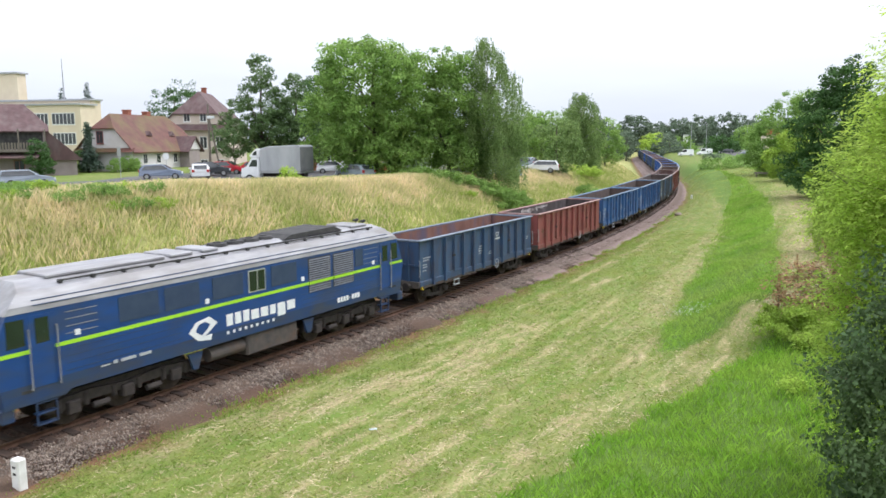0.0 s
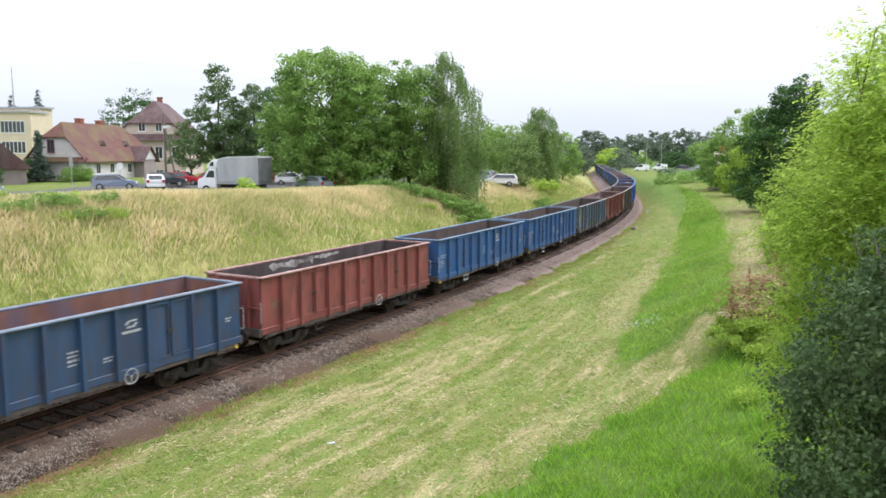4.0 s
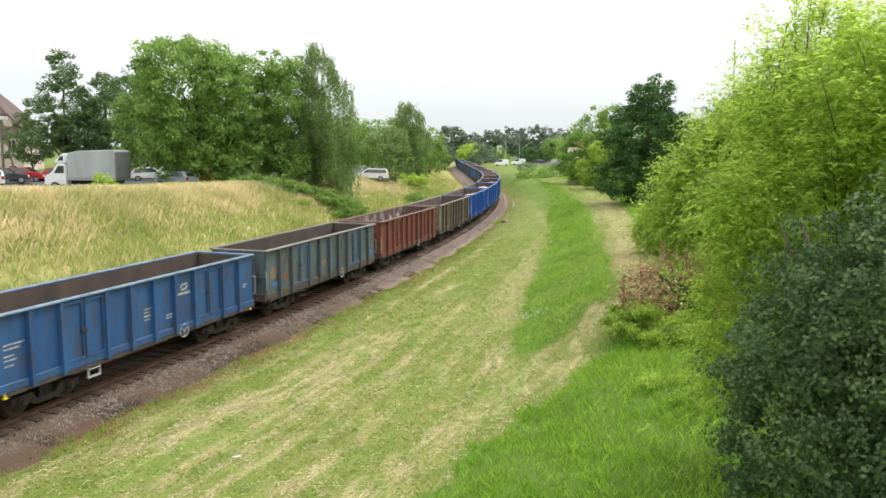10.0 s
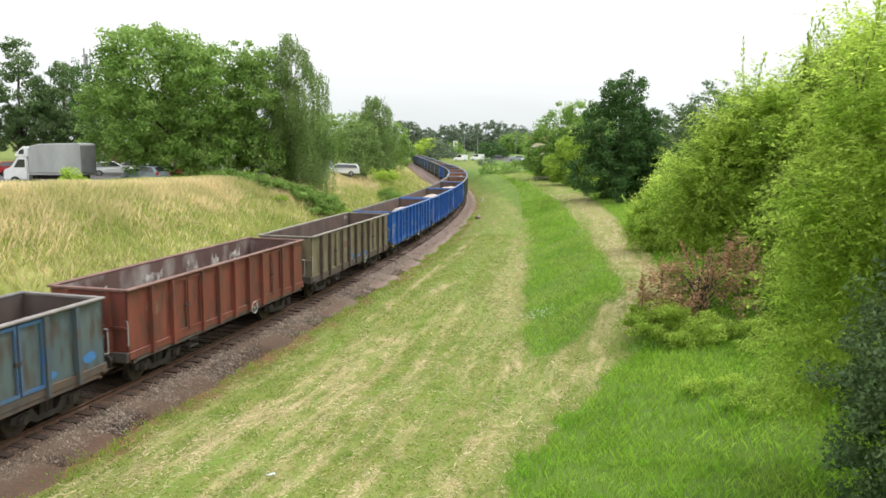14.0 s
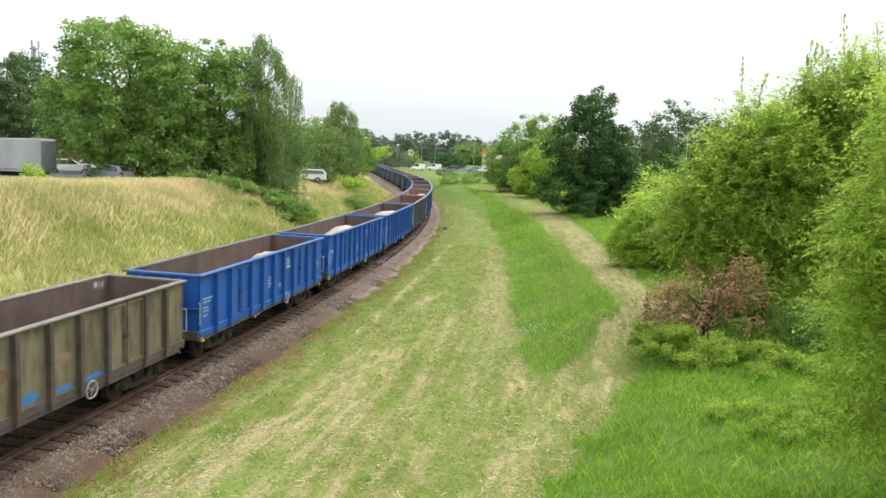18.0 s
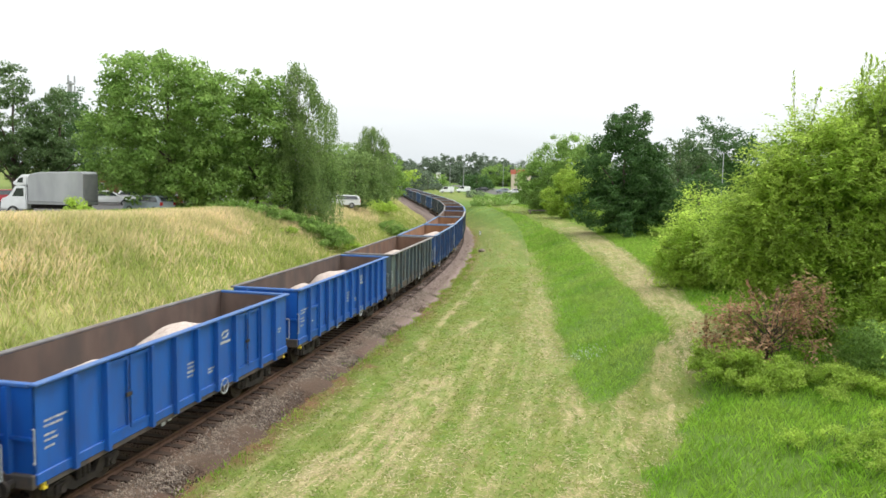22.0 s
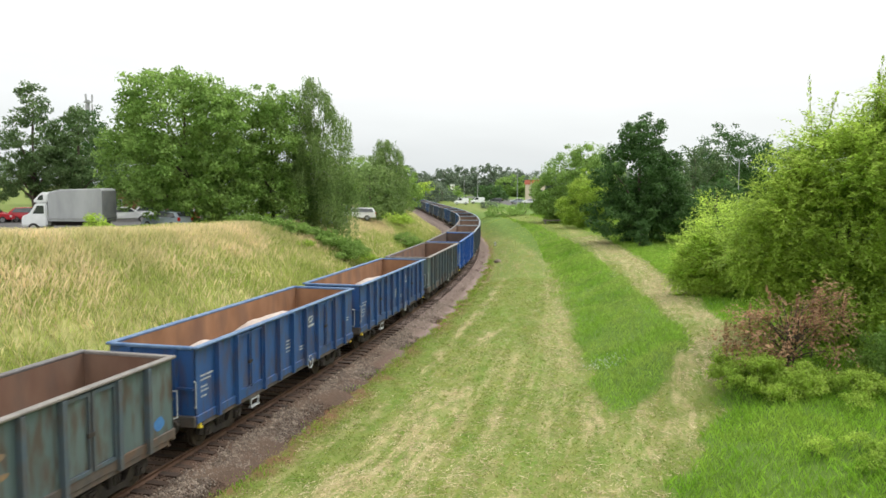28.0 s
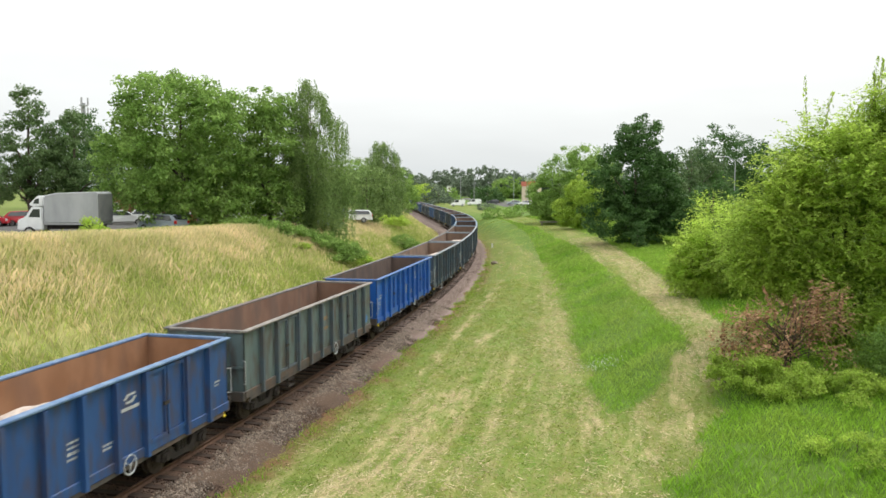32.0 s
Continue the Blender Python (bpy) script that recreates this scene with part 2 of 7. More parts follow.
def wave(x, y, k, seed=0.0):
    """Cheap smooth unevenness."""
    return (np.sin(x * k * 1.0 + y * k * 0.6 + seed) + np.sin(-x * k * 0.7 + y * k * 1.1 + seed * 2.3) + np.sin(x * k * 1.9 - y * k * 0.4 + seed * 1.7) * 0.5) / 2.5


GRAIN = np.random.default_rng(404).uniform(0, 1, (128, 128))


def patch(x, y, octaves=3):
    """Ragged value noise, 0 to 1, about one spot a unit."""
    x, y = np.asarray(x, float) + 500.3, np.asarray(y, float) + 500.7
    total, amp, norm = 0.0, 1.0, 0.0
    for _ in range(octaves):
        i, j = np.floor(x).astype(int), np.floor(y).astype(int)
        u, v = x - i, y - j
        u, v = u * u * (3 - 2 * u), v * v * (3 - 2 * v)
        g = GRAIN[i % 128, j % 128] * (1 - u) * (1 - v) + GRAIN[(i + 1) % 128, j % 128] * u * (1 - v) + GRAIN[i % 128, (j + 1) % 128] * (1 - u) * v + GRAIN[(i + 1) % 128, (j + 1) % 128] * u * v
        total, norm = total + amp * g, norm + amp
        x, y, amp = x * 2.17 + 7.1, y * 2.17 + 3.3, amp * 0.6
    return total / norm


def ridge_toe(s):
    """Where the slope up to the terrace begins."""
    return np.interp(s, [0, 8, 13, 18, 24, 34, 46, 60, 75, 95, 130], [13.2, 13.3, 12.6, 11.9, 11.1, 10.5, 9.9, 8.4, 6.9, 5.2, 4.2]) + 0.25 * np.sin(s * 0.5) + 0.15 * np.sin(s * 1.3 + 1)


def ridge_top(s):
    """Where the slope meets the terrace with the path."""
    return np.interp(s, [0, 8, 13, 20, 32, 46, 66, 90, 130], [19.0, 18.6, 15.6, 15.3, 14.6, 13.6, 12.4, 11.0, 9.0]) + 0.2 * np.sin(s * 0.7 + 2)


def ridge(s, n):
    """Where the uncut green slope runs between the mown strip and the path, 0 to 1."""
    lo = np.interp(s, [8, 9.6, 13, 16, 24, 34, 46, 60, 75, 95, 130], [13.2, 12.7, 12.1, 11.7, 11.0, 10.2, 9.7, 8.4, 6.9, 5.2, 4.2]) + 0.15 * np.sin(s * 0.5) + 0.12 * np.sin(s * 1.3 + 1)
    hi = np.interp(s, [8.6, 9.6, 11.4, 14.4, 19, 26, 39, 46, 66, 90, 130], [12.9, 13.6, 15.1, 16.2, 16.0, 15.1, 13.8, 13.2, 12.0, 10.6, 8.6]) + 0.15 * np.sin(s * 0.7 + 2)
    q = 0.7 * (patch(s * 1.7, n * 1.7) - 0.5)
    soft = 0.25 + 0.9 * step(s, 18, 40)
    return step(n + q, lo - soft, lo + soft) * (1 - step(n + q, hi - 0.3, hi + 0.2)) * step(s, 8.6, 9.4) * (1 - step(s, 140, 170))


def uncut(s, n):
    """Tall fresh grass: the slope, the verge of the bushes and the foreground."""
    edge = np.interp(s, [-20, -5, -3, 0, 1.5, 3, 5, 8, 11, 13], [12.3, 13.0, 13.4, 13.9, 14.4, 14.9, 15.6, 16.5, 17.4, 18.0])
    edge = edge + 0.2 * np.sin(s * 1.9) + 0.12 * np.sin(s * 4.3) + 0.5 * (patch(s * 1.3, n * 1.3) - 0.5)
    fore = step(n, edge - 0.2, edge + 0.2) * (1 - step(s, 10.0 + 0.4 * np.sin(n * 2.1), 12.0)) * (n > 0)
    verge = np.interp(s, [10, 18, 28, 40, 60, 90, 140], [18.0, 18.6, 17.9, 17.2, 16.8, 15.6, 14.0]) + 0.8 * (patch(s * 0.5, n) - 0.5)
    far = step(n, verge - 0.3, verge + 0.5) * step(s, 10, 12)
    return np.maximum(np.maximum(ridge(s, n), fore), far)


def swath(s, n, sv, nv, width, ends=2.0):
    """A line of hay along the given places, fading at its ends."""
    c = np.interp(s, sv, nv)
    return np.exp(-((n - c) / width) ** 2) * step(s, sv[0] - ends, sv[0] + ends) * (1 - step(s, sv[-1] - ends, sv[-1] + ends))


def hay(s, n):
    """Where dry swaths of cut grass lie."""
    u = n + 0.35 * (patch(s * 0.5, n * 0.5) - 0.5)
    ragged = 0.3 + 1.05 * step(patch(s * 0.9, n * 3.6), 0.34, 0.62)
    h = 1.0 * swath(s, u, [12, 28, 46], [4.6, 4.5, 4.9], 0.26)
    h = h + 0.85 * swath(s, u, [-4, -1, 3, 8, 11], [4.6, 5.2, 6.0, 6.3, 6.2], 0.75)
    h = h + 0.75 * swath(s, u, [-6, -1, 3, 12], [6.4, 6.9, 6.9, 7.0], 0.45)
    h = h + 0.5 * swath(s, u, [-8, 2, 8], [3.6, 3.7, 4.3], 0.45)
    h = h + 0.9 * swath(s, u, [20, 24], [5.9, 6.6], 0.45)
    h = h + 0.75 * swath(s, u, [4, 10, 19], [8.8, 8.6, 8.1], 0.2)
    h = h + 0.8 * swath(s, u, [-8, -2, 3], [9.8, 10.3, 10.2], 0.32)
    h = h + 0.7 * swath(s, u, [-8, 3], [8.6, 8.5], 0.25)
    h = h + 0.95 * swath(s, u, [-10, -5, -1, 2, 6, 8], [11.4, 11.7, 12.4, 12.8, 14.6, 15.6], 0.6)
    h = h + 0.7 * step(n, 9.3, 11) * (1 - step(n, 15.2, 16.4)) * step(s, 3.5, 7.5) * (1 - step(s, 9.5, 13.5)) * (0.3 + 0.8 * step(patch(s * 0.7 + 11, n * 2.2), 0.42, 0.62))
    h = h + 0.8 * step(n, 14.4, 15.2) * (1 - step(n, 17.2, 18)) * step(s, 9, 11) * (1 - step(s, 15, 18))
    h = h * ragged
    h = h + 0.6 * swath(s, u, [14, 19, 28, 41, 50, 60, 74, 96], [11.0, 10.4, 9.9, 9.6, 9.2, 8.1, 6.9, 3.8], np.interp(s, [14, 40, 70], [0.75, 0.5, 0.6]))
    h = h + 0.45 * swath(s, u, [12, 19, 28, 44], [10.2, 9.6, 9.1, 8.5], 0.22)
    left, right = np.interp(s, [15, 22, 32, 54, 90, 110], [15.9, 15.5, 14.7, 14.1, 12.4, 11.4]), np.interp(s, [15, 20, 29, 40, 60, 90, 110], [18.3, 18.1, 17.4, 16.7, 16.2, 14.4, 13.0])
    h = h + (0.5 + 0.8 * np.exp(-((n - right + 0.8) / 0.8) ** 2)) * step(u, left - 0.4, left + 0.4) * (1 - step(u, right - 0.2, right + 0.5)) * step(s, 13, 16) * (1 - 0.7 * step(s, 60, 100)) * (1 - step(s, 95, 115)) * (0.45 + 0.75 * step(patch(s * 0.3, n * 1.6), 0.36, 0.6))
    h = h + 0.55 * swath(s, u, [-6, 8, 20], [7.7, 7.6, 7.4], 0.14) + 0.5 * swath(s, u, [-2, 10, 22], [9.4, 9.5, 9.1], 0.14) + 0.5 * swath(s, u, [-8, 4, 14], [5.6, 5.5, 5.3], 0.16)
    h = h + 0.7 * swath(s, u, [22, 30, 43, 58], [14.3, 13.9, 13.5, 13.6], 0.18)
    h = h + 0.16 * step(n, 3.2, 4.5) * (1 - step(s, 30, 60)) * step(patch(s * 0.13 + 5, n * 2.6), 0.4, 0.7)
    return np.clip(h, 0, 1) * (1 - uncut(s, n) * (1 - 0.7 * np.exp(-((u - np.interp(s, [22, 43, 58], [14.3, 13.5, 13.6])) / 0.25) ** 2) * (s > 22) * (s < 58))) * (n > 2.5)


def height(x, y):
    s, n = rel_track(x, y)
    far = 1 - 0.75 * step(s, 125, 210)
    left = np.interp(-n, [3.2, 4.6, 8.3, 9.7, 12.6, 15, 20], [-0.95, -0.5, 2.1, 2.8, 3.95, 4.3, 4.2])
    left = -0.9 + (left + 0.9) * far
    left = left + np.interp(s, [-60, 12, 26, 42, 55], [1.15, 1.1, 0.7, 0.1, 0.0]) * step(-n, 7, 13.5) * (1 - step(-n, 16, 25))
    low = np.interp(s, [-60, 5, 20, 31, 48, 70, 92, 120, 170, 230, 300], [-0.65, -0.6, -0.45, -0.2, 0.05, 0.4, 0.8, 1.1, 1.3, 1.7, 2.0])
    top = np.interp(s, [-60, 0, 6, 14, 20, 40, 60, 90, 120, 160, 200, 230, 300], [0.4, 0.45, 0.6, 0.95, 1.1, 1.3, 1.5, 1.8, 1.9, 2.2, 2.5, 2.8, 3.1])
    lo, hi = ridge_toe(s), ridge_top(s)
    right = -0.55 + (low + 0.55) * step(n, 2.6, 6.5)
    right = right + (top - low) * step(n, lo - 0.4, hi + 0.2) + 0.25 * step(n, hi, hi + 8)
    right = right + 0.12 * ridge(s, n)
    z = np.where(n < 0, left, right) + 0.07 * wave(x, y, 0.9) * step(np.abs(n), 3, 7) + 0.15 * wave(x, y, 0.21, 2.0) * step(np.abs(n), 5, 12)
    return z


def ground_z(x, y):
    return float(height(np.array([x]), np.array([y]))[0])


# ---- ground ----
gx = np.concatenate([-np.geomspace(2500, 52, 36), np.arange(-50, -8.2, 0.6), np.arange(-8, 22.1, 0.16), np.arange(22.6, 45.1, 0.6), np.geomspace(47, 2500, 36)])
gy = np.concatenate([-np.geomspace(600, 22, 14), np.arange(-20, 5.8, 0.6), np.arange(6, 60, 0.22), np.arange(60.4, 120.1, 0.6), np.geomspace(121.5, 4000, 70)])
GX, GY = np.meshgrid(gx, gy)
GZ = height(GX.ravel(), GY.ravel())
idx = np.arange(GX.size).reshape(GX.shape)
quads = np.stack([idx[:-1, :-1], idx[:-1, 1:], idx[1:, 1:], idx[1:, :-1]], -1).reshape(-1, 4)
RS, RN = rel_track(GX.ravel(), GY.ravel())


def ground_mat():
    m = mat("meadow", (0.092, 0.138, 0.022), (0.148, 0.18, 0.04), scale=1.3, rough=0.95, bump=0.03, bscale=26, spec=0.2)
    n, l = m.node_tree.nodes, m.node_tree.links
    b = n["Principled BSDF"]
    col = b.inputs["Base Color"].links[0].from_socket

    def attr(name):
        a = n.new("ShaderNodeAttribute")
        a.attribute_name = name
        return a

    def noise_of(vec, scale, stretch, lo, hi):
        p = n.new("ShaderNodeMapping")
        p.inputs["Scale"].default_value = stretch
        l.new(vec, p.inputs[0])
        z = n.new("ShaderNodeTexNoise")
        z.inputs["Scale"].default_value, z.inputs["Detail"].default_value = scale, 7
        z.inputs["Roughness"].default_value = 0.65
        l.new(p.outputs[0], z.inputs["Vector"])
        q = n.new("ShaderNodeMapRange")
        q.inputs["From Min"].default_value, q.inputs["From Max"].default_value = lo, hi
        l.new(z.outputs["Fac"], q.inputs["Value"])
        return q.outputs[0]

    def mix(fac, base, colour):
        x = n.new("ShaderNodeMix")
        x.data_type = "RGBA"
        l.new(fac, x.inputs["Factor"])
        l.new(base, x.inputs["A"])
        x.inputs["B"].default_value = (*colour, 1)
        return x.outputs["Result"]

    def times(a, b2):
        x = n.new("ShaderNodeMath")
        x.operation = "MULTIPLY"
        l.new(a, x.inputs[0])
        l.new(b2, x.inputs[1])
        return x.outputs[0]

    strip = attr("strip").outputs["Vector"]
    along = noise_of(strip, 1.0, (1.6, 0.10, 1), 0.47, 0.62)
    fine = noise_of(strip, 1.0, (9, 2.0, 1), 0.42, 0.6)
    col = mix(noise_of(strip, 1.0, (0.5, 0.16, 1), 0.5, 0.66), col, (0.108, 0.182, 0.026))
    col = mix(noise_of(strip, 1.0, (16, 11, 1), 0.52, 0.66), col, (0.085, 0.155, 0.02))
    col = mix(times(along, fine), col, (0.20, 0.195, 0.07))
    ragged = times(noise_of(strip, 1.0, (5, 0.8, 1), 0.38, 0.56), noise_of(strip, 1.0, (24, 14, 1), 0.40, 0.56))
    col = mix(times(attr("hay").outputs["Fac"], ragged), col, (0.40, 0.325, 0.18))
    col = mix(times(noise_of(strip, 1.0, (1.1, 0.5, 1), 0.55, 0.68), noise_of(strip, 1.0, (16, 6, 1), 0.42, 0.56)), col, (0.26, 0.215, 0.105))
    col = mix(attr("uncut").outputs["Fac"], col, (0.088, 0.152, 0.024))
    col = mix(times(attr("dry").outputs["Fac"], noise_of(strip, 0.5, (1, 1, 1), 0.3, 0.6)), col, (0.34, 0.33, 0.13))
    col = mix(times(attr("dirt").outputs["Fac"], noise_of(strip, 1.5, (2, 1.2, 1), 0.28, 0.5)), col, (0.15, 0.08, 0.042))
    l.new(col, b.inputs["Base Color"])
    return m


M["grass"] = ground_mat()
ground = new("ground", raw_mesh("ground", np.stack([GX.ravel(), GY.ravel(), GZ], -1), quads, M["grass"]))
ground.data.shade_smooth()
for key, value in (("hay", hay(RS, RN)), ("uncut", uncut(RS, RN)), ("dry", step(-RN, 4.4, 5.5) * (1 - step(-RN, 19, 24))), ("dirt", step(RN, 1.5, 1.9) * (1 - step(RN + 2.0 * (patch(RS * 0.8, RN) - 0.5), 2.5, 3.7)) + step(-RN, 2, 3) * (1 - step(-RN, 4, 5)))):
    ground.data.attributes.new(key, "FLOAT", "POINT").data.foreach_set("value", np.asarray(value, np.float32).ravel())
ground.data.attributes.new("strip", "FLOAT_VECTOR", "POINT").data.foreach_set("vector", np.stack([RN, RS, 0 * RS], -1).astype(np.float32).ravel())
tagged(ground, "mown grass strip beside the railway with dry hay swaths", "ground", kind="structure")


def sweep(name, profile, s0, s1, ds, material):
    """A strip of the given profile (n, z) along the track."""
    sv = np.arange(s0, s1 + 1e-6, ds)
    v = []
    for n, z in profile:
        x, y, _ = on_track(sv, n)
        v.append(np.stack([x, y, np.full(len(sv), z)], -1))
    k, c = len(sv), len(profile)
    i = np.arange(k * c).reshape(c, k)
    f = np.stack([i[:-1, :-1], i[1:, :-1], i[1:, 1:], i[:-1, 1:]], -1).reshape(-1, 4)
    return raw_mesh(name, np.concatenate(v), f, material)


track = thing("railway_track", "single railway track with rusty rails on old sleepers", "railway track", kind="structure")
BED = [(-4.4, -1.3), (-3.2, -0.75), (-2.3, -0.32), (-1.5, -0.17), (-0.75, -0.165), (0, -0.175), (0.75, -0.165), (1.1, -0.16), (1.4, -0.2), (1.7, -0.28), (2.0, -0.37), (2.25, -0.45), (2.5, -0.52), (2.8, -0.6), (3.1, -0.7), (3.5, -0.95)]
me = sweep("ballast", BED, -58, 400, 0.5, M["ballast"])
k = len(me.vertices)
co = np.zeros(k * 3, np.float32)
me.vertices.foreach_get("co", co)
co = co.reshape(-1, 3)
bn = np.repeat([q[0] for q in BED], k // len(BED))
bs = np.tile(np.arange(k // len(BED)) * 0.5 - 58, len(BED))
edge = np.clip(np.abs(bn) - 1.7, 0, 1)
lat = edge * (0.22 * np.sin(bs * 0.9) + 0.16 * np.sin(bs * 2.3 + 1) + 0.1 * np.sin(bs * 5.1)) * np.sign(bn)
th = np.interp(bs, SS, TH)
co[:, 0] += lat * np.cos(th)
co[:, 1] += lat * np.sin(th)
co[:, 2] += 0.05 * (patch(bs * 1.3, bn * 2.0) - 0.5) * (np.abs(bn) > 1.2) + 0.12 * (patch(bs * 0.5 + 3, bn * 0.8) - 0.5) * (bn > 2.1) + 0.07 * (patch(bs * 0.8, bn * 1.2) - 0.5) * (np.abs(bn) < 1.7)
me.vertices.foreach_set("co", co.ravel())
me.attributes.new("fresh", "FLOAT", "POINT").data.foreach_set("value", step(bs + 5.5 * (bn - 1.2), 16, 34).astype(np.float32))
me.attributes.new("light", "FLOAT", "POINT").data.foreach_set("value", (step(bn, 1.35, 1.6) * (1 - step(bn, 2.0, 2.4)) * 0.8).astype(np.float32))
me.attributes.new("soil", "FLOAT", "POINT").data.foreach_set("value", (step(bn, 1.95, 2.4) * (1 - 0.8 * step(bs, 20, 40))).astype(np.float32))
ballast = new("ballast", me)
ballast.data.shade_smooth()
tagged(ballast, "brown ballast bed, pinkish with newer stone in the bend", "ballast", kind="structure")
n_, l_ = M["ballast"].node_tree.nodes, M["ballast"].node_tree.links
old = n_["Principled BSDF"].inputs["Base Color"].links[0].from_socket
at_ = n_.new("ShaderNodeAttribute")
at_.attribute_name = "fresh"
nz = n_.new("ShaderNodeTexNoise")
nz.inputs["Scale"].default_value = 12
rp = n_.new("ShaderNodeValToRGB")
rp.color_ramp.elements[0].position, rp.color_ramp.elements[1].position = 0.35, 0.65
rp.color_ramp.elements[0].color, rp.color_ramp.elements[1].color = (0.13, 0.092, 0.08, 1), (0.25, 0.185, 0.165, 1)
l_.new(nz.outputs["Fac"], rp.inputs[0])
mx_ = n_.new("ShaderNodeMix")
mx_.data_type = "RGBA"
l_.new(at_.outputs["Fac"], mx_.inputs["Factor"])
l_.new(old, mx_.inputs["A"])
l_.new(rp.outputs[0], mx_.inputs["B"])
base_ = mx_.outputs["Result"]
for key, colour, size in (("light", (0.10, 0.068, 0.047), 3.0), ("soil", (0.125, 0.072, 0.045), 2.0)):
    a2 = n_.new("ShaderNodeAttribute")
    a2.attribute_name = key
    z2 = n_.new("ShaderNodeTexNoise")
    z2.inputs["Scale"].default_value, z2.inputs["Detail"].default_value = size, 6
    q2 = n_.new("ShaderNodeMapRange")
    q2.inputs["From Min"].default_value, q2.inputs["From Max"].default_value = 0.38, 0.6
    l_.new(z2.outputs["Fac"], q2.inputs["Value"])
    t2 = n_.new("ShaderNodeMath")
    t2.operation = "MULTIPLY"
    l_.new(a2.outputs["Fac"], t2.inputs[0])
    l_.new(q2.outputs[0], t2.inputs[1])
    x2 = n_.new("ShaderNodeMix")
    x2.data_type = "RGBA"
    l_.new(t2.outputs[0], x2.inputs["Factor"])
    l_.new(base_, x2.inputs["A"])
    x2.inputs["B"].default_value = (*colour, 1)
    base_ = x2.outputs["Result"]
l_.new(base_, n_["Principled BSDF"].inputs["Base Color"])
RAIL = [(-0.07, -0.16), (-0.07, -0.14), (-0.012, -0.12), (-0.012, -0.04), (-0.035, -0.035), (-0.035, 0.0), (0.035, 0.0), (0.035, -0.035), (0.012, -0.04), (0.012, -0.12), (0.07, -0.14), (0.07, -0.16)]
for side in (-0.75, 0.75):
    part("rail", sweep("rail", [(n + side, z) for n, z in RAIL], -58, 400, 1.0, M["rail"]), None, track)

# ---- the train ----
WL, BODY, HALF, TOP, SILL = 14.04, 12.96, 1.42, 3.24, 1.12
TRAIN = []  # (thing, place of its middle from the train's head, half the distance of its pivots)
WHEELS = []


def run(t):
    """How far the train's zero mark lies along the track at t seconds."""
    return -5.237 - 5.4828 * t - 0.013017 * t * t


def wheelset(parent, y, r=0.46):
    ob = thing_part("wheelset", parent, pose(0, y, r))
    bm = bmesh.new()
    cyl(bm, 0.08, (-0.95, 0, 0), (0.95, 0, 0), 8)
    for sx in (-1, 1):
        cyl(bm, r, (sx * 0.71, 0, 0), (sx * 0.82, 0, 0), 20)
        cyl(bm, r + 0.03, (sx * 0.68, 0, 0), (sx * 0.71, 0, 0), 20)
        cyl(bm, r * 0.72, (sx * 0.82, 0, 0), (sx * 0.835, 0, 0), 16, r * 0.66)
        box(bm, sx * 0.835, sx * 0.85, -0.04, 0.04, -r * 0.6, r * 0.6)
    ob.data = mesh_of("wheelset", bm, M["wheel"])
    return ob


def thing_part(name, parent, m):
    ob = new(name, bpy.data.meshes.new(name))
    ob.parent = parent
    ob.matrix_basis = m
    return ob


def bogie_frame():
    bm = bmesh.new()
    for sx in (-1, 1):
        x = sx * 0.98
        slab(bm, [(-1.3, 0.46), (-1.25, 0.62), (-0.55, 0.66), (-0.35, 0.40), (0.35, 0.40), (0.55, 0.66), (1.25, 0.62), (1.3, 0.46), (1.1, 0.38), (0.7, 0.40), (0.45, 0.24), (-0.45, 0.24), (-0.7, 0.40), (-1.1, 0.38)], 0, x - 0.07, x + 0.07)
        for y in (-0.9, 0.9):
            box(bm, x - 0.12 * sx, x + 0.16 * sx, y - 0.17, y + 0.17, 0.34, 0.60, 0.03)
            cyl(bm, 0.10, (x, y, 0.46), (x + 0.2 * sx, y, 0.46), 10)
        for y in (-0.16, 0, 0.16):
            cyl(bm, 0.07, (x, y, 0.38), (x, y, 0.74), 8)
        box(bm, x - 0.1, x + 0.1, -0.3, 0.3, 0.72, 0.80)
    box(bm, -1.0, 1.0, -0.22, 0.22, 0.5, 0.86)
    return bm


SIDE_BAYS = [1.16, 1.16, 1.84, 1.16, 1.16, 1.16, 1.16, 1.84, 1.16, 1.16]


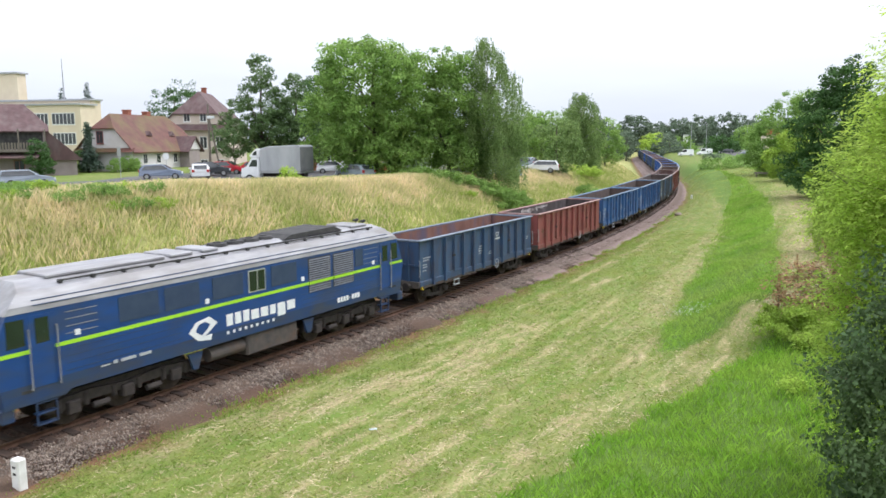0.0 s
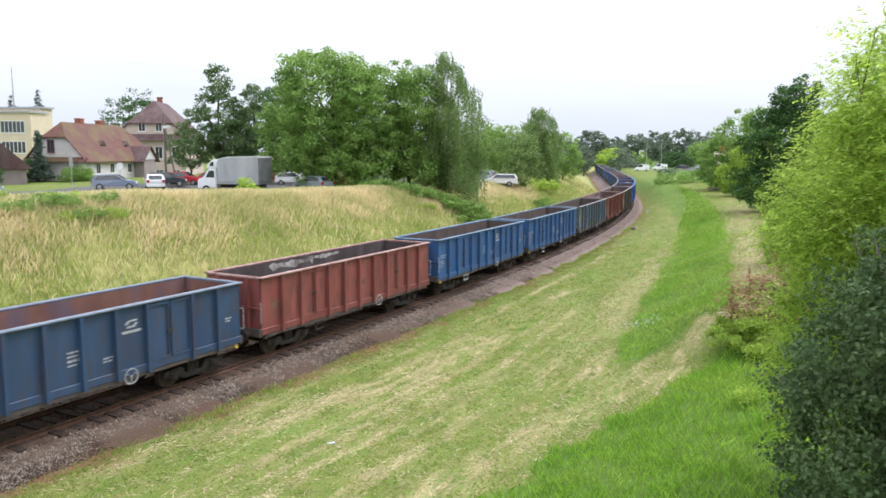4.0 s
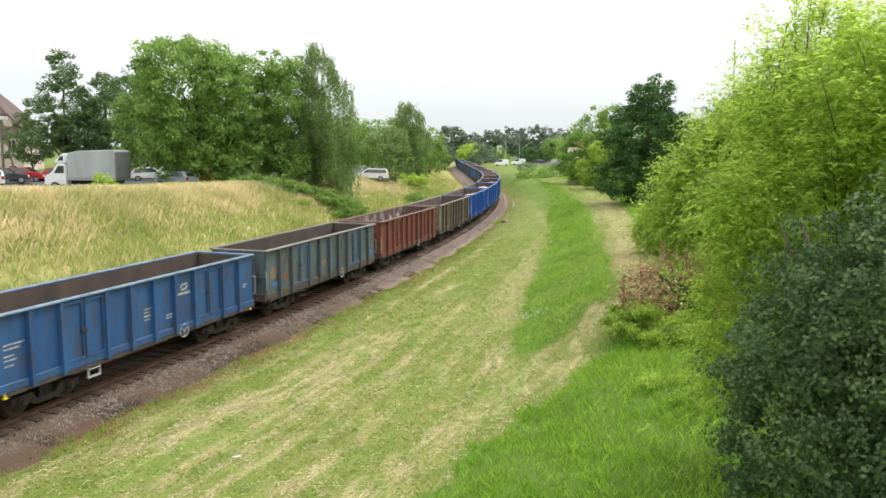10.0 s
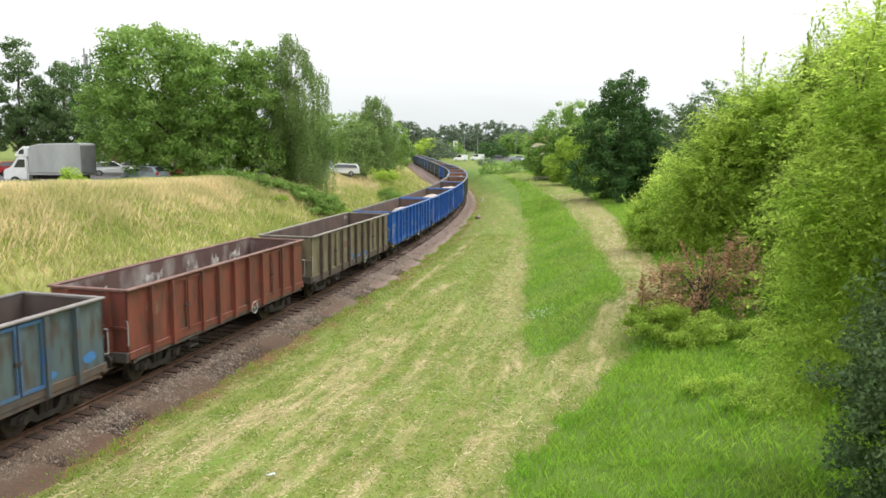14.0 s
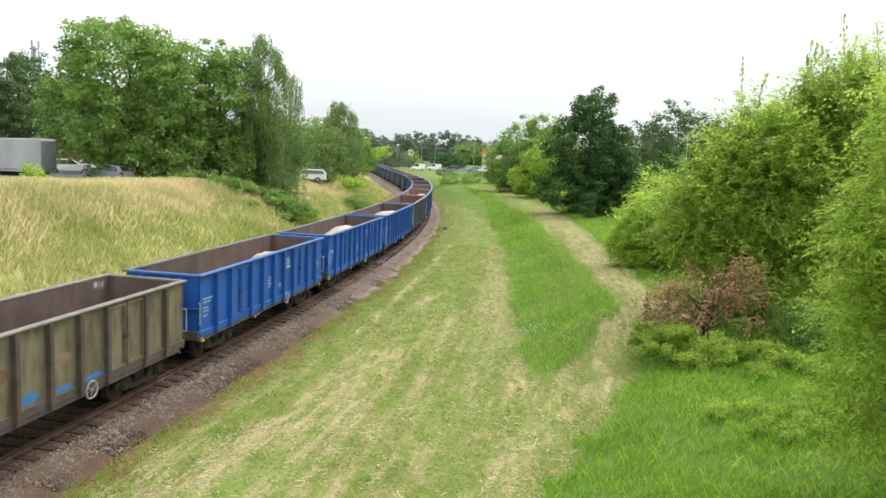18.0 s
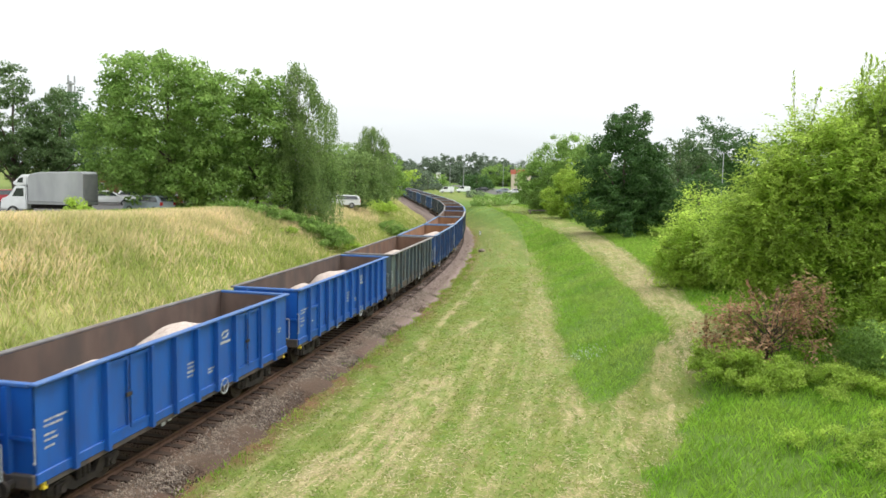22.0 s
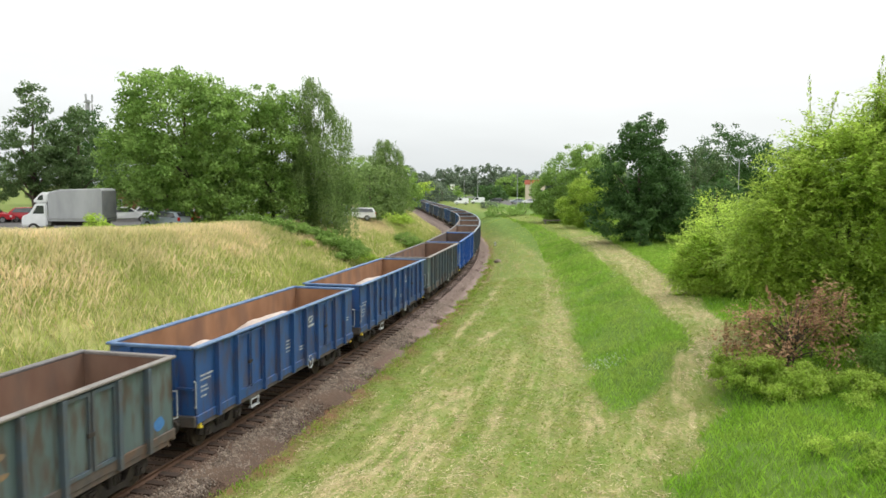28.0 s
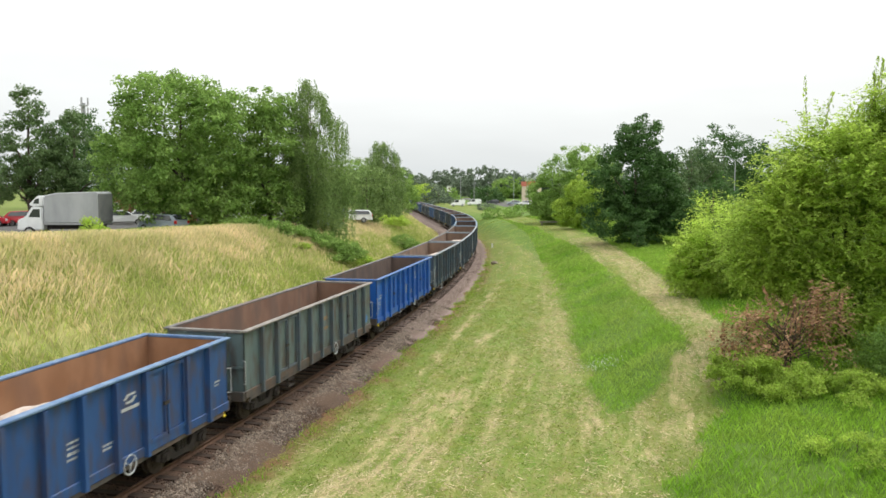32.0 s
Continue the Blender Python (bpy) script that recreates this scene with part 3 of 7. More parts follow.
def wagon(label, coat, rim, inner, post_coat, doors=None, marks=True, patches=(), stains=(), sill=None, bays=None, far_rim=None, ladder=True):
    """An open high-sided four-axle wagon; the rear is +y."""
    w = thing("open_wagon", label, "freight wagon", "wagons of the train")
    doors = doors or coat
    h = BODY / 2
    # walls: a plate with a press line each
    for sx in (-1, 1):
        bm = bmesh.new()
        box(bm, sx * (HALF - 0.10), sx * (HALF - 0.06), -h, h, SILL + 0.1, TOP - 0.06)
        sw = part("side_wall", bm, coat, w)
        bm = bmesh.new()
        box(bm, sx * (HALF - 0.13), sx * (HALF - 0.105), -h + 0.06, h - 0.06, SILL + 0.12, TOP - 0.08)
        part("inner_lining", bm, inner, sw, "rust-brown inner side of the wall")
        bm = bmesh.new()
        box(bm, sx * (HALF - 0.13), sx * (HALF + 0.065), -h - 0.04, h + 0.04, TOP - 0.075, TOP + 0.0, 0.02)
        part("top_rail", bm, far_rim if far_rim and sx < 0 else rim, w)
        bm = bmesh.new()
        box(bm, sx * (HALF - 0.14), sx * (HALF - 0.01), -h, h, SILL - 0.12, SILL + 0.12, 0.015)
        part("side_sill", bm, sill or coat, w)
        bm = bmesh.new()
        box(bm, sx * (HALF - 0.14), sx * (HALF - 0.03), -h + 0.3, h - 0.3, SILL - 0.24, SILL - 0.12)
        part("sole_bar", bm, M["grime"], w, "grimy sole bar under the side")
        y, ribs = -h, []
        for b, wide in enumerate(bays or SIDE_BAYS):
            if b:
                ribs.append(y)
            if bays and b == 1:
                bm = bmesh.new()
                box(bm, sx * (HALF - 0.06), sx * (HALF - 0.02), y + 0.16, y + wide - 0.16, SILL + 0.18, SILL + 1.12, 0.008)
                hatch = part("hatch", bm, coat, w, "low square side hatch")
                bm = bmesh.new()
                for p in ((y + 0.09, y + 0.16), (y + wide - 0.16, y + wide - 0.09)):
                    box(bm, sx * (HALF - 0.06), sx * (HALF + 0.03), p[0], p[1], SILL + 0.1, SILL + 1.2)
                for p in ((SILL + 0.1, SILL + 0.18), (SILL + 1.12, SILL + 1.2)):
                    box(bm, sx * (HALF - 0.06), sx * (HALF + 0.03), y + 0.16, y + wide - 0.16, p[0], p[1])
                part("hatch_frame", bm, post_coat, hatch)
                bm = bmesh.new()
                box(bm, sx * (HALF - 0.02), sx * (HALF + 0.01), y + 0.2, y + 0.42, SILL + 0.58, SILL + 0.64)
                part("hatch_handle", bm, M["mark"], hatch)
            if wide > 1.5:
                for q in (0, 1):
                    bm = bmesh.new()
                    a, c = y + 0.08 + q * (wide / 2 - 0.05), y + 0.02 + (q + 1) * (wide / 2 - 0.05)
                    x0, x1 = sx * (HALF - 0.06), sx * (HALF + 0.01)
                    box(bm, x0, sx * (HALF - 0.045), a + 0.07, c - 0.07, SILL + 0.22, TOP - 0.22)
                    leaf = part("door_leaf", bm, coat, w)
                    bm = bmesh.new()
                    for p in ((a, a + 0.07), (c - 0.07, c)):
                        box(bm, x0, x1, p[0], p[1], SILL + 0.12, TOP - 0.12)
                    for p in ((SILL + 0.12, SILL + 0.21), (TOP - 0.21, TOP - 0.12)):
                        box(bm, x0, x1, a + 0.07, c - 0.07, p[0], p[1])
                    part("door_frame", bm, doors, leaf)
                    if q == 0:
                        bm = bmesh.new()
                        cyl(bm, 0.018, (sx * HALF, c - 0.02, SILL + 0.25), (sx * HALF, c - 0.02, TOP - 0.35), 6)
                        box(bm, sx * (HALF - 0.02), sx * (HALF + 0.03), c - 0.12, c + 0.1, SILL + 0.95, SILL + 1.05)
                        part("door_latch", bm, M["bogie"], leaf)
            y += wide
        for ry in ribs:
            bm = bmesh.new()
            slab(bm, [(sx * (HALF - 0.06), ry - 0.08), (sx * (HALF + 0.085), ry - 0.065), (sx * (HALF + 0.085), ry + 0.065), (sx * (HALF - 0.06), ry + 0.08)], 2, SILL - 0.16, TOP - 0.09)
            part("side_post", bm, post_coat, w)
        # step below the doors, signs
        bm = bmesh.new()
        if ladder:
            for dy in (-0.25, 0.25):
                box(bm, sx * (HALF - 0.1), sx * (HALF - 0.06), -2.9 + dy, -2.86 + dy, 0.52, SILL - 0.1)
            for z in (0.52, 0.78):
                box(bm, sx * (HALF - 0.16), sx * (HALF - 0.04), -3.15, -2.61, z, z + 0.04)
            part("step_ladder", bm, M["mark"] if marks else M["bogie"], w)
        else:
            for y, z in ((-1.72, 0.74), (-1.42, 0.78), (-1.14, 0.82)):
                box(bm, sx * (HALF - 0.12), sx * (HALF - 0.09), y, y + 0.2, z, z + 0.16, 0.01)
            box(bm, sx * (HALF - 0.14), sx * (HALF - 0.12), -1.8, -0.9, 0.86, SILL - 0.1)
            part("brake_plate", bm, M["mark"], w, "small white plates of the brake levers")
        if marks:
            x = sx * (HALF - 0.058)
            bm = bmesh.new()
            for (ya, za, wy, wz) in ((-h + 0.3, 2.30, 0.7, 0.05), (-h + 0.3, 2.18, 0.55, 0.05), (-h + 0.3, 1.98, 0.35, 0.05), (-h + 0.3, 1.86, 0.4, 0.05), (-h + 0.3, 1.70, 0.3, 0.05), (-0.45, 2.16, 0.42, 0.05), (-0.45, 2.04, 0.36, 0.05), (-0.45, 1.90, 0.46, 0.07), (-0.45, 1.78, 0.3, 0.05), (0.72, 1.72, 0.36, 0.05), (0.72, 1.62, 0.3, 0.05), (h - 0.75, 1.98, 0.34, 0.05), (h - 0.75, 1.88, 0.24, 0.05)):
                yb, kk = ya, 0
                while yb < ya + wy - 0.02:
                    wb = min(0.05 + 0.035 * ((kk * 7 + int(za * 50)) % 4), ya + wy - yb)
                    box(bm, x, sx * (HALF - 0.054), yb, yb + wb, za, za + wz)
                    yb, kk = yb + wb + 0.025, kk + 1
            part("marking", bm, M["mark"], sw, "lines of small worn white lettering")["kind"] = "stuff"
            bm = bmesh.new()
            x0, x1 = sx * (HALF - 0.058), sx * (HALF - 0.05)
            slab(bm, [(1.52, 2.62), (1.66, 2.74), (1.98, 2.74), (1.98, 2.69), (1.72, 2.69), (1.60, 2.6)], 0, x0, x1)
            slab(bm, [(1.60, 2.50), (1.86, 2.50), (2.02, 2.62), (1.94, 2.65), (1.82, 2.56), (1.60, 2.56)], 0, x0, x1)
            part("emblem", bm, M["mark"], sw, "white emblem of two bent strokes")
            bm = bmesh.new()
            box(bm, x0, x1, 1.42, 2.12, 2.34, 2.42)
            part("emblem_bar", bm, M["mark"], sw)
        for ya, za, wy, wz, pm in patches:
            bm = bmesh.new()
            if pm == M["patch_deep"]:
                box(bm, sx * (HALF - 0.062), sx * (HALF - 0.055), ya, ya + wy, za, za + wz)
            else:
                slab(bm, [(ya + wy * (0.5 + 0.5 * math.cos(q * 0.4488) * (0.9 + 0.1 * math.sin(q * 0.9 + ya * 5))), za + wz * (0.5 + 0.5 * math.sin(q * 0.4488) * (0.88 + 0.12 * math.cos(q * 0.9 + ya * 3)))) for q in range(14)], 0, sx * (HALF - 0.062), sx * (HALF - 0.055))
            part("paint_patch", bm, pm, sw, "worn patch of older paint")
    for ya, za, wy, wz in stains:
        bm = bmesh.new()
        rag = [(0.5 + 0.5 * math.sin(q * 2.3 + ya * 7)) * (0.55 + 0.45 * math.sin(q * 5.1 + za)) for q in range(13)]
        lower = [(ya + wy * q / 12, za + wz * 0.62 * (1 - abs(rag[q])) * (0.4 + 0.6 * abs(q - 6) / 6)) for q in range(13)]
        upper = [(ya + wy * q / 12, za + wz * (0.72 + 0.28 * abs(rag[-q]))) for q in range(12, -1, -1)]
        slab(bm, lower + upper, 0, -HALF + 0.128, -HALF + 0.136)
        part("stain", bm, M["patch_white"], w, "chalky white stain on the inner wall")
    for sy in (-1, 1):
        bm = bmesh.new()
        box(bm, -HALF + 0.06, HALF - 0.06, sy * (h - 0.06), sy * h, SILL + 0.1, TOP - 0.06)
        ew = part("end_wall", bm, coat, w)
        bm = bmesh.new()
        box(bm, -HALF + 0.13, HALF - 0.13, sy * (h - 0.085), sy * (h - 0.063), SILL + 0.12, TOP - 0.08)
        part("inner_lining", bm, inner, ew, "rust-brown inner side of the wall")
        bm = bmesh.new()
        box(bm, -HALF + 0.13, HALF - 0.13, sy * (h - 0.1), sy * (h + 0.06), TOP - 0.1, TOP - 0.004, 0.02)
        part("top_rail", bm, rim, w)
        for x in (-0.72, 0.72):
            bm = bmesh.new()
            slab(bm, [(x - 0.1, sy * h), (x - 0.06, sy * (h + 0.09)), (x + 0.06, sy * (h + 0.09)), (x + 0.1, sy * h)], 2, SILL - 0.1, TOP - 0.1)
            part("end_post", bm, coat, w)
        bm = bmesh.new()
        box(bm, -HALF + 0.08, HALF - 0.08, sy * (h - 0.02), sy * (h + 0.07), 1.98, 2.06)
        part("end_rail", bm, coat, w)
        bm = bmesh.new()
        box(bm, -HALF + 0.05, HALF - 0.05, sy * (h - 0.1), sy * (h + 0.1), SILL - 0.2, SILL + 0.12, 0.02)
        part("head_stock", bm, M["grime"], w)
        for x in (-0.87, 0.87):
            bm = bmesh.new()
            cyl(bm, 0.09, (x, sy * h, 1.04), (x, sy * (h + 0.42), 1.04), 10)
            cyl(bm, 0.23, (x, sy * (h + 0.42), 1.04), (x, sy * (h + 0.47), 1.04), 14, 0.2)
            part("buffer", bm, M["bogie"], w)
        bm = bmesh.new()
        box(bm, -0.06, 0.06, sy * (h + 0.05), sy * (h + 0.35), 0.95, 1.08)
        for k in range(3):
            cyl(bm, 0.035, (-0.05 + 0.1 * (k % 2), sy * (h + 0.3), 1.0 - 0.09 * k), (-0.05 + 0.1 * (k % 2), sy * (h + 0.52), 0.97 - 0.09 * k), 6)
        part("coupling", bm, M["bogie"], w)
        bm = bmesh.new()
        tube(bm, [Vector((0.38, sy * (h + 0.05), 0.98)), Vector((0.36, sy * (h + 0.22), 0.72)), Vector((0.3, sy * (h + 0.38), 0.55)), Vector((0.24, sy * (h + 0.52), 0.62))], [0.028] * 4, 6)
        part("brake_hose", bm, M["soot"], w)
        for sx in (-1, 1):
            bm = bmesh.new()
            x = sx * (HALF + 0.02)
            for z in (1.5, 2.25):
                cyl(bm, 0.015, (sx * (HALF - 0.08), sy * (h + 0.02), z), (x, sy * (h + 0.09), z), 6)
            cyl(bm, 0.015, (x, sy * (h + 0.09), 1.5), (x, sy * (h + 0.09), 2.25), 6)
            part("grab_rail", bm, M["mark"], w)
            bm = bmesh.new()
            box(bm, sx * (HALF - 0.14), sx * (HALF - 0.05), sy * (h - 0.29), sy * (h - 0.22), 0.88, 1.0)
            box(bm, sx * (HALF - 0.14), sx * (HALF - 0.02), sy * (h - 0.31), sy * (h - 0.20), 0.83, 0.88)
            part("tie_hook", bm, M["yellow"] if marks else M["grime"], w, "lashing hook")
    bm = bmesh.new()
    box(bm, -HALF + 0.11, HALF - 0.11, -h + 0.07, h - 0.07, SILL + 0.0, SILL + 0.11)
    for x in (-0.35, 0.35):
        box(bm, x - 0.08, x + 0.08, -h + 0.1, h - 0.1, SILL - 0.3, SILL)
    part("floor_frame", bm, inner, w)
    bm = bmesh.new()
    cyl(bm, 0.2, (0.5, -0.9, 0.82), (0.5, 0.3, 0.82), 12)
    box(bm, -0.6, -0.2, 0.2, 1.4, 0.66, 0.94, 0.03)
    part("brake_gear", bm, M["bogie"], w)
    bm = bmesh.new()
    for i in range(16):
        a0, a1 = 2 * math.pi * i / 16, 2 * math.pi * (i + 1) / 16
        cyl(bm, 0.022, (HALF - 0.02, 1.65 + 0.24 * math.cos(a0), 0.98 + 0.24 * math.sin(a0)), (HALF - 0.02, 1.65 + 0.24 * math.cos(a1), 0.98 + 0.24 * math.sin(a1)), 6)
    for a in (0.5, 2.6, 4.7):
        cyl(bm, 0.016, (HALF - 0.02, 1.65, 0.98), (HALF - 0.02, 1.65 + 0.24 * math.cos(a), 0.98 + 0.24 * math.sin(a)), 5)
    cyl(bm, 0.03, (HALF - 0.3, 1.65, 0.98), (HALF, 1.65, 0.98), 6)
    part("brake_wheel", bm, M["mark"], w, "round pale hand-brake wheel")
    for sy in (-1, 1):
        bo = part("bogie", bogie_frame(), M["bogie"], w, at=pose(0, sy * 4.5, 0))
        for y in (-0.9, 0.9):
            wheelset(bo, y)
    return w


def heap(material, y0, y1, top, seed, name="gravel_load", label="heap of pinkish crushed stone lying in a wagon"):
    """A heap of bulk stone on a wagon's floor."""
    xs, ys = np.linspace(-HALF + 0.16, HALF - 0.16, 15), np.linspace(-6.3, 6.3, 70)
    X, Y = np.meshgrid(xs, ys)
    mid, half = (y0 + y1) / 2, (y1 - y0) / 2
    hump = np.maximum(np.clip(1 - (np.abs(Y - mid - half * 0.38) / (half * 0.62)) ** 1.6, 0, 1), 0.88 * np.clip(1 - (np.abs(Y - mid + half * 0.45) / (half * 0.55)) ** 1.6, 0, 1))
    Z = SILL + 0.12 + (top - SILL) * hump * (1 - 0.3 * ((X - 0.35) / HALF) ** 2)
    Z += (0.10 * wave(X, Y, 3.1, seed) + 0.05 * wave(X, Y, 9.0, seed)) * step(Z, SILL + 0.2, SILL + 0.6)
    i = np.arange(X.size).reshape(X.shape)
    f = np.stack([i[:-1, :-1], i[:-1, 1:], i[1:, 1:], i[1:, :-1]], -1).reshape(-1, 4)
    ob = new(name, raw_mesh(name, np.stack([X.ravel(), Y.ravel(), Z.ravel()], -1), f, material))
    ob.data.shade_smooth()
    return tagged(ob, label, "gravel", "loads of the wagons")


M["grime"] = mat("grimy_steel", (0.045, 0.042, 0.042), (0.085, 0.07, 0.06), scale=3, rough=0.85, c3=(0.11, 0.06, 0.035), scale3=2, amount3=0.6, bump=0.005)
C = {
    "navy": paint("navy_paint", (0.022, 0.05, 0.112), (0.034, 0.072, 0.145), 0.3),
    "red": paint("oxide_red_paint", (0.175, 0.04, 0.036), (0.235, 0.07, 0.062), 0.35),
    "blue": paint("faded_blue_paint", (0.013, 0.066, 0.20), (0.028, 0.10, 0.25), 0.35),
    "blue2": paint("mid_blue_paint", (0.009, 0.05, 0.175), (0.018, 0.071, 0.21), 0.4),
    "grey": paint("grey_blue_paint", (0.062, 0.098, 0.122), (0.092, 0.122, 0.128), 0.55),
    "green": paint("grey_green_paint", (0.066, 0.10, 0.108), (0.10, 0.135, 0.138), 0.55),
    "rust": paint("rusty_red_paint", (0.135, 0.03, 0.021), (0.185, 0.05, 0.036), 0.5),
    "olive": paint("olive_paint", (0.115, 0.10, 0.062), (0.185, 0.16, 0.105), 0.45),
    "bright": paint("fresh_blue_paint", (0.005, 0.072, 0.32), (0.009, 0.09, 0.38), 0.12, 0.4),
    "slate": paint("slate_paint", (0.03, 0.055, 0.085), (0.045, 0.075, 0.105), 0.45),
}


def rimmed(k, c, d):
    return mat(k + "_rim", c, d, scale=3, rough=0.6, rnd=0.08)


def within(k, c, d, e3, a3=0.8):
    return mat(k + "_inside", c, d, scale=1.3, rough=0.9, bump=0.01, c3=e3, scale3=0.9, amount3=a3, stretch=(1, 1, 0.5))


RIMS = {k: rimmed(k, c, d) for k, c, d in (
    ("navy", (0.10, 0.13, 0.18), (0.16, 0.19, 0.24)), ("red", (0.19, 0.08, 0.07), (0.33, 0.22, 0.20)), ("blue", (0.05, 0.11, 0.2), (0.15, 0.21, 0.28)), ("blue2", (0.04, 0.10, 0.23), (0.12, 0.19, 0.30)), ("grey", (0.125, 0.112, 0.112), (0.19, 0.172, 0.168)),
    ("green", (0.12, 0.11, 0.105), (0.21, 0.19, 0.175)), ("rust", (0.10, 0.045, 0.04), (0.17, 0.085, 0.07)), ("olive", (0.11, 0.095, 0.08), (0.20, 0.18, 0.155)), ("bright", (0.012, 0.085, 0.31), (0.055, 0.115, 0.26)), ("slate", (0.12, 0.15, 0.18), (0.22, 0.24, 0.26)))}
INNER = {k: within(k, c, d, e3, a3) for k, c, d, e3, a3 in (
    ("navy", (0.13, 0.06, 0.045), (0.19, 0.095, 0.07), (0.045, 0.07, 0.14), 0.6), ("red", (0.040, 0.030, 0.030), (0.065, 0.05, 0.048), (0.20, 0.19, 0.19), 0.25), ("blue", (0.065, 0.045, 0.04), (0.095, 0.068, 0.056), (0.04, 0.035, 0.035), 0.7),
    ("blue2", (0.20, 0.095, 0.045), (0.27, 0.14, 0.075), (0.12, 0.065, 0.045), 0.7), ("grey", (0.055, 0.04, 0.036), (0.085, 0.064, 0.056), (0.05, 0.042, 0.04), 0.6), ("green", (0.115, 0.06, 0.04), (0.16, 0.095, 0.065), (0.07, 0.05, 0.042), 0.7),
    ("rust", (0.075, 0.04, 0.036), (0.11, 0.065, 0.058), (0.50, 0.48, 0.46), 0.42), ("olive", (0.08, 0.052, 0.045), (0.13, 0.09, 0.075), (0.05, 0.042, 0.04), 0.7), ("bright", (0.075, 0.05, 0.043), (0.115, 0.08, 0.066), (0.05, 0.042, 0.04), 0.7), ("slate", (0.13, 0.085, 0.062), (0.19, 0.125, 0.09), (0.08, 0.062, 0.052), 0.7))}
LABELS = {"navy": "open freight wagon in dull navy blue with ribbed steel sides", "red": "open freight wagon in faded oxide red with ribbed steel sides", "blue": "open freight wagon in weathered mid blue with ribbed steel sides", "blue2": "open freight wagon in worn royal blue with an orange-brown inside",
          "grey": "open freight wagon in worn grey-blue with orange and blue patches", "green": "open freight wagon in dirty grey-green with faint orange marks", "rust": "open freight wagon in rusty red-brown with a white-stained inside", "olive": "open freight wagon in dirty olive-brown with ribbed sides",
          "bright": "open freight wagon in fresh bright blue with white markings", "slate": "open freight wagon in dark slate blue, stained with dust"}
M["patch_orange"] = mat("patch_orange", (0.25, 0.15, 0.075), (0.13, 0.12, 0.10), scale=6, rough=0.8)
M["patch_blue"] = mat("patch_blue", (0.03, 0.13, 0.36), (0.05, 0.17, 0.38), scale=6, rough=0.7)
M["patch_white"] = mat("patch_white", (0.52, 0.51, 0.49), (0.15, 0.12, 0.11), scale=4, rough=0.9, c3=(0.075, 0.05, 0.045), scale3=3.5, amount3=0.85, stretch=(1, 1, 0.6))
C["worn_blue"] = mat("worn_blue_frame", (0.025, 0.10, 0.28), (0.05, 0.11, 0.19), scale=2.2, rough=0.7, c3=(0.085, 0.10, 0.10), scale3=2, amount3=0.8)
C["dark_post"] = mat("dark_post", (0.05, 0.075, 0.10), (0.08, 0.10, 0.115), scale=2, rough=0.75, c3=(0.06, 0.045, 0.035), scale3=2, amount3=0.6)
C["rust_post"] = mat("rust_post", (0.045, 0.038, 0.034), (0.085, 0.068, 0.056), scale=3, rough=0.85, c3=(0.11, 0.06, 0.04), scale3=2, amount3=0.5)
STAINS = {"olive": ((5.6, 2.75, 0.5, 0.4),), "red": ((-2.9, 2.68, 3.0, 0.46), (-0.4, 2.84, 2.6, 0.3)), "rust": ((-4.9, 2.3, 1.0, 0.55), (-2.0, 2.2, 1.3, 0.7), (1.0, 2.2, 0.8, 0.75), (2.9, 1.8, 0.6, 1.2), (4.4, 2.3, 1.0, 0.6))}
M["patch_deep"] = mat("patch_deep", (0.011, 0.062, 0.205), (0.018, 0.085, 0.23), scale=2, rough=0.6, c3=(0.05, 0.05, 0.06), scale3=3, amount3=0.4, stretch=(1, 1, 0.3))
M["patch_rust"] = mat("patch_rust", (0.12, 0.06, 0.04), (0.19, 0.10, 0.07), scale=8, rough=0.9)
PATCHES = {"blue": ((-2.33, 1.25, 1.03, 1.88, M["patch_deep"]), (-5.18, 1.25, 1.03, 1.88, M["patch_deep"])), "red": ((-5.9, 1.9, 0.5, 0.35, M["patch_rust"]), (0.1, 1.9, 0.5, 0.3, M["patch_rust"])),
           "grey": ((4.1 - 1.7, 2.2, 0.7, 0.4, M["patch_orange"]), (-0.2, 1.55, 0.9, 0.35, M["patch_blue"]), (-0.9, 1.75, 0.7, 0.3, M["patch_orange"]), (5.55, 1.4, 0.6, 0.35, M["patch_blue"]), (-4.9, 1.6, 0.6, 0.4, M["patch_rust"]), (-6.1, 1.75, 0.55, 0.75, M["patch_orange"]), (-5.95, 1.45, 0.55, 0.3, M["patch_blue"]), (3.9, 1.3, 0.7, 0.3, M["patch_blue"])),
           "green": ((0.1, 2.35, 0.75, 0.22, M["patch_orange"]), (0.0, 1.95, 0.95, 0.2, M["patch_orange"]), (5.6, 1.35, 0.5, 0.4, M["patch_blue"]), (-4.0, 1.4, 0.5, 0.5, M["patch_rust"])),
           "rust": ((-5.6, 2.1, 0.8, 0.6, M["patch_rust"]), (2.8, 1.9, 0.7, 0.5, M["patch_orange"])), "olive": ((-2.0, 2.0, 0.7, 0.5, M["patch_rust"]), (0.1, 2.0, 0.8, 0.3, M["patch_orange"]), (1.3, 1.24, 1.0, 0.16, M["patch_blue"]), (0.1, 1.24, 0.9, 0.2, M["patch_blue"]), (-1.0, 1.3, 0.7, 0.3, M["patch_blue"]))}
ORDER = ["navy", "red", "blue", "blue", "grey", "rust", "olive", "bright", "bright", "bright", "green", "blue2", "blue2", "green", "bright", "slate", "slate", "slate", "blue", "slate", "blue", "slate", "navy", "slate", "blue", "slate", "slate", "blue", "slate", "navy", "slate", "blue", "slate"]
FIRST = {}
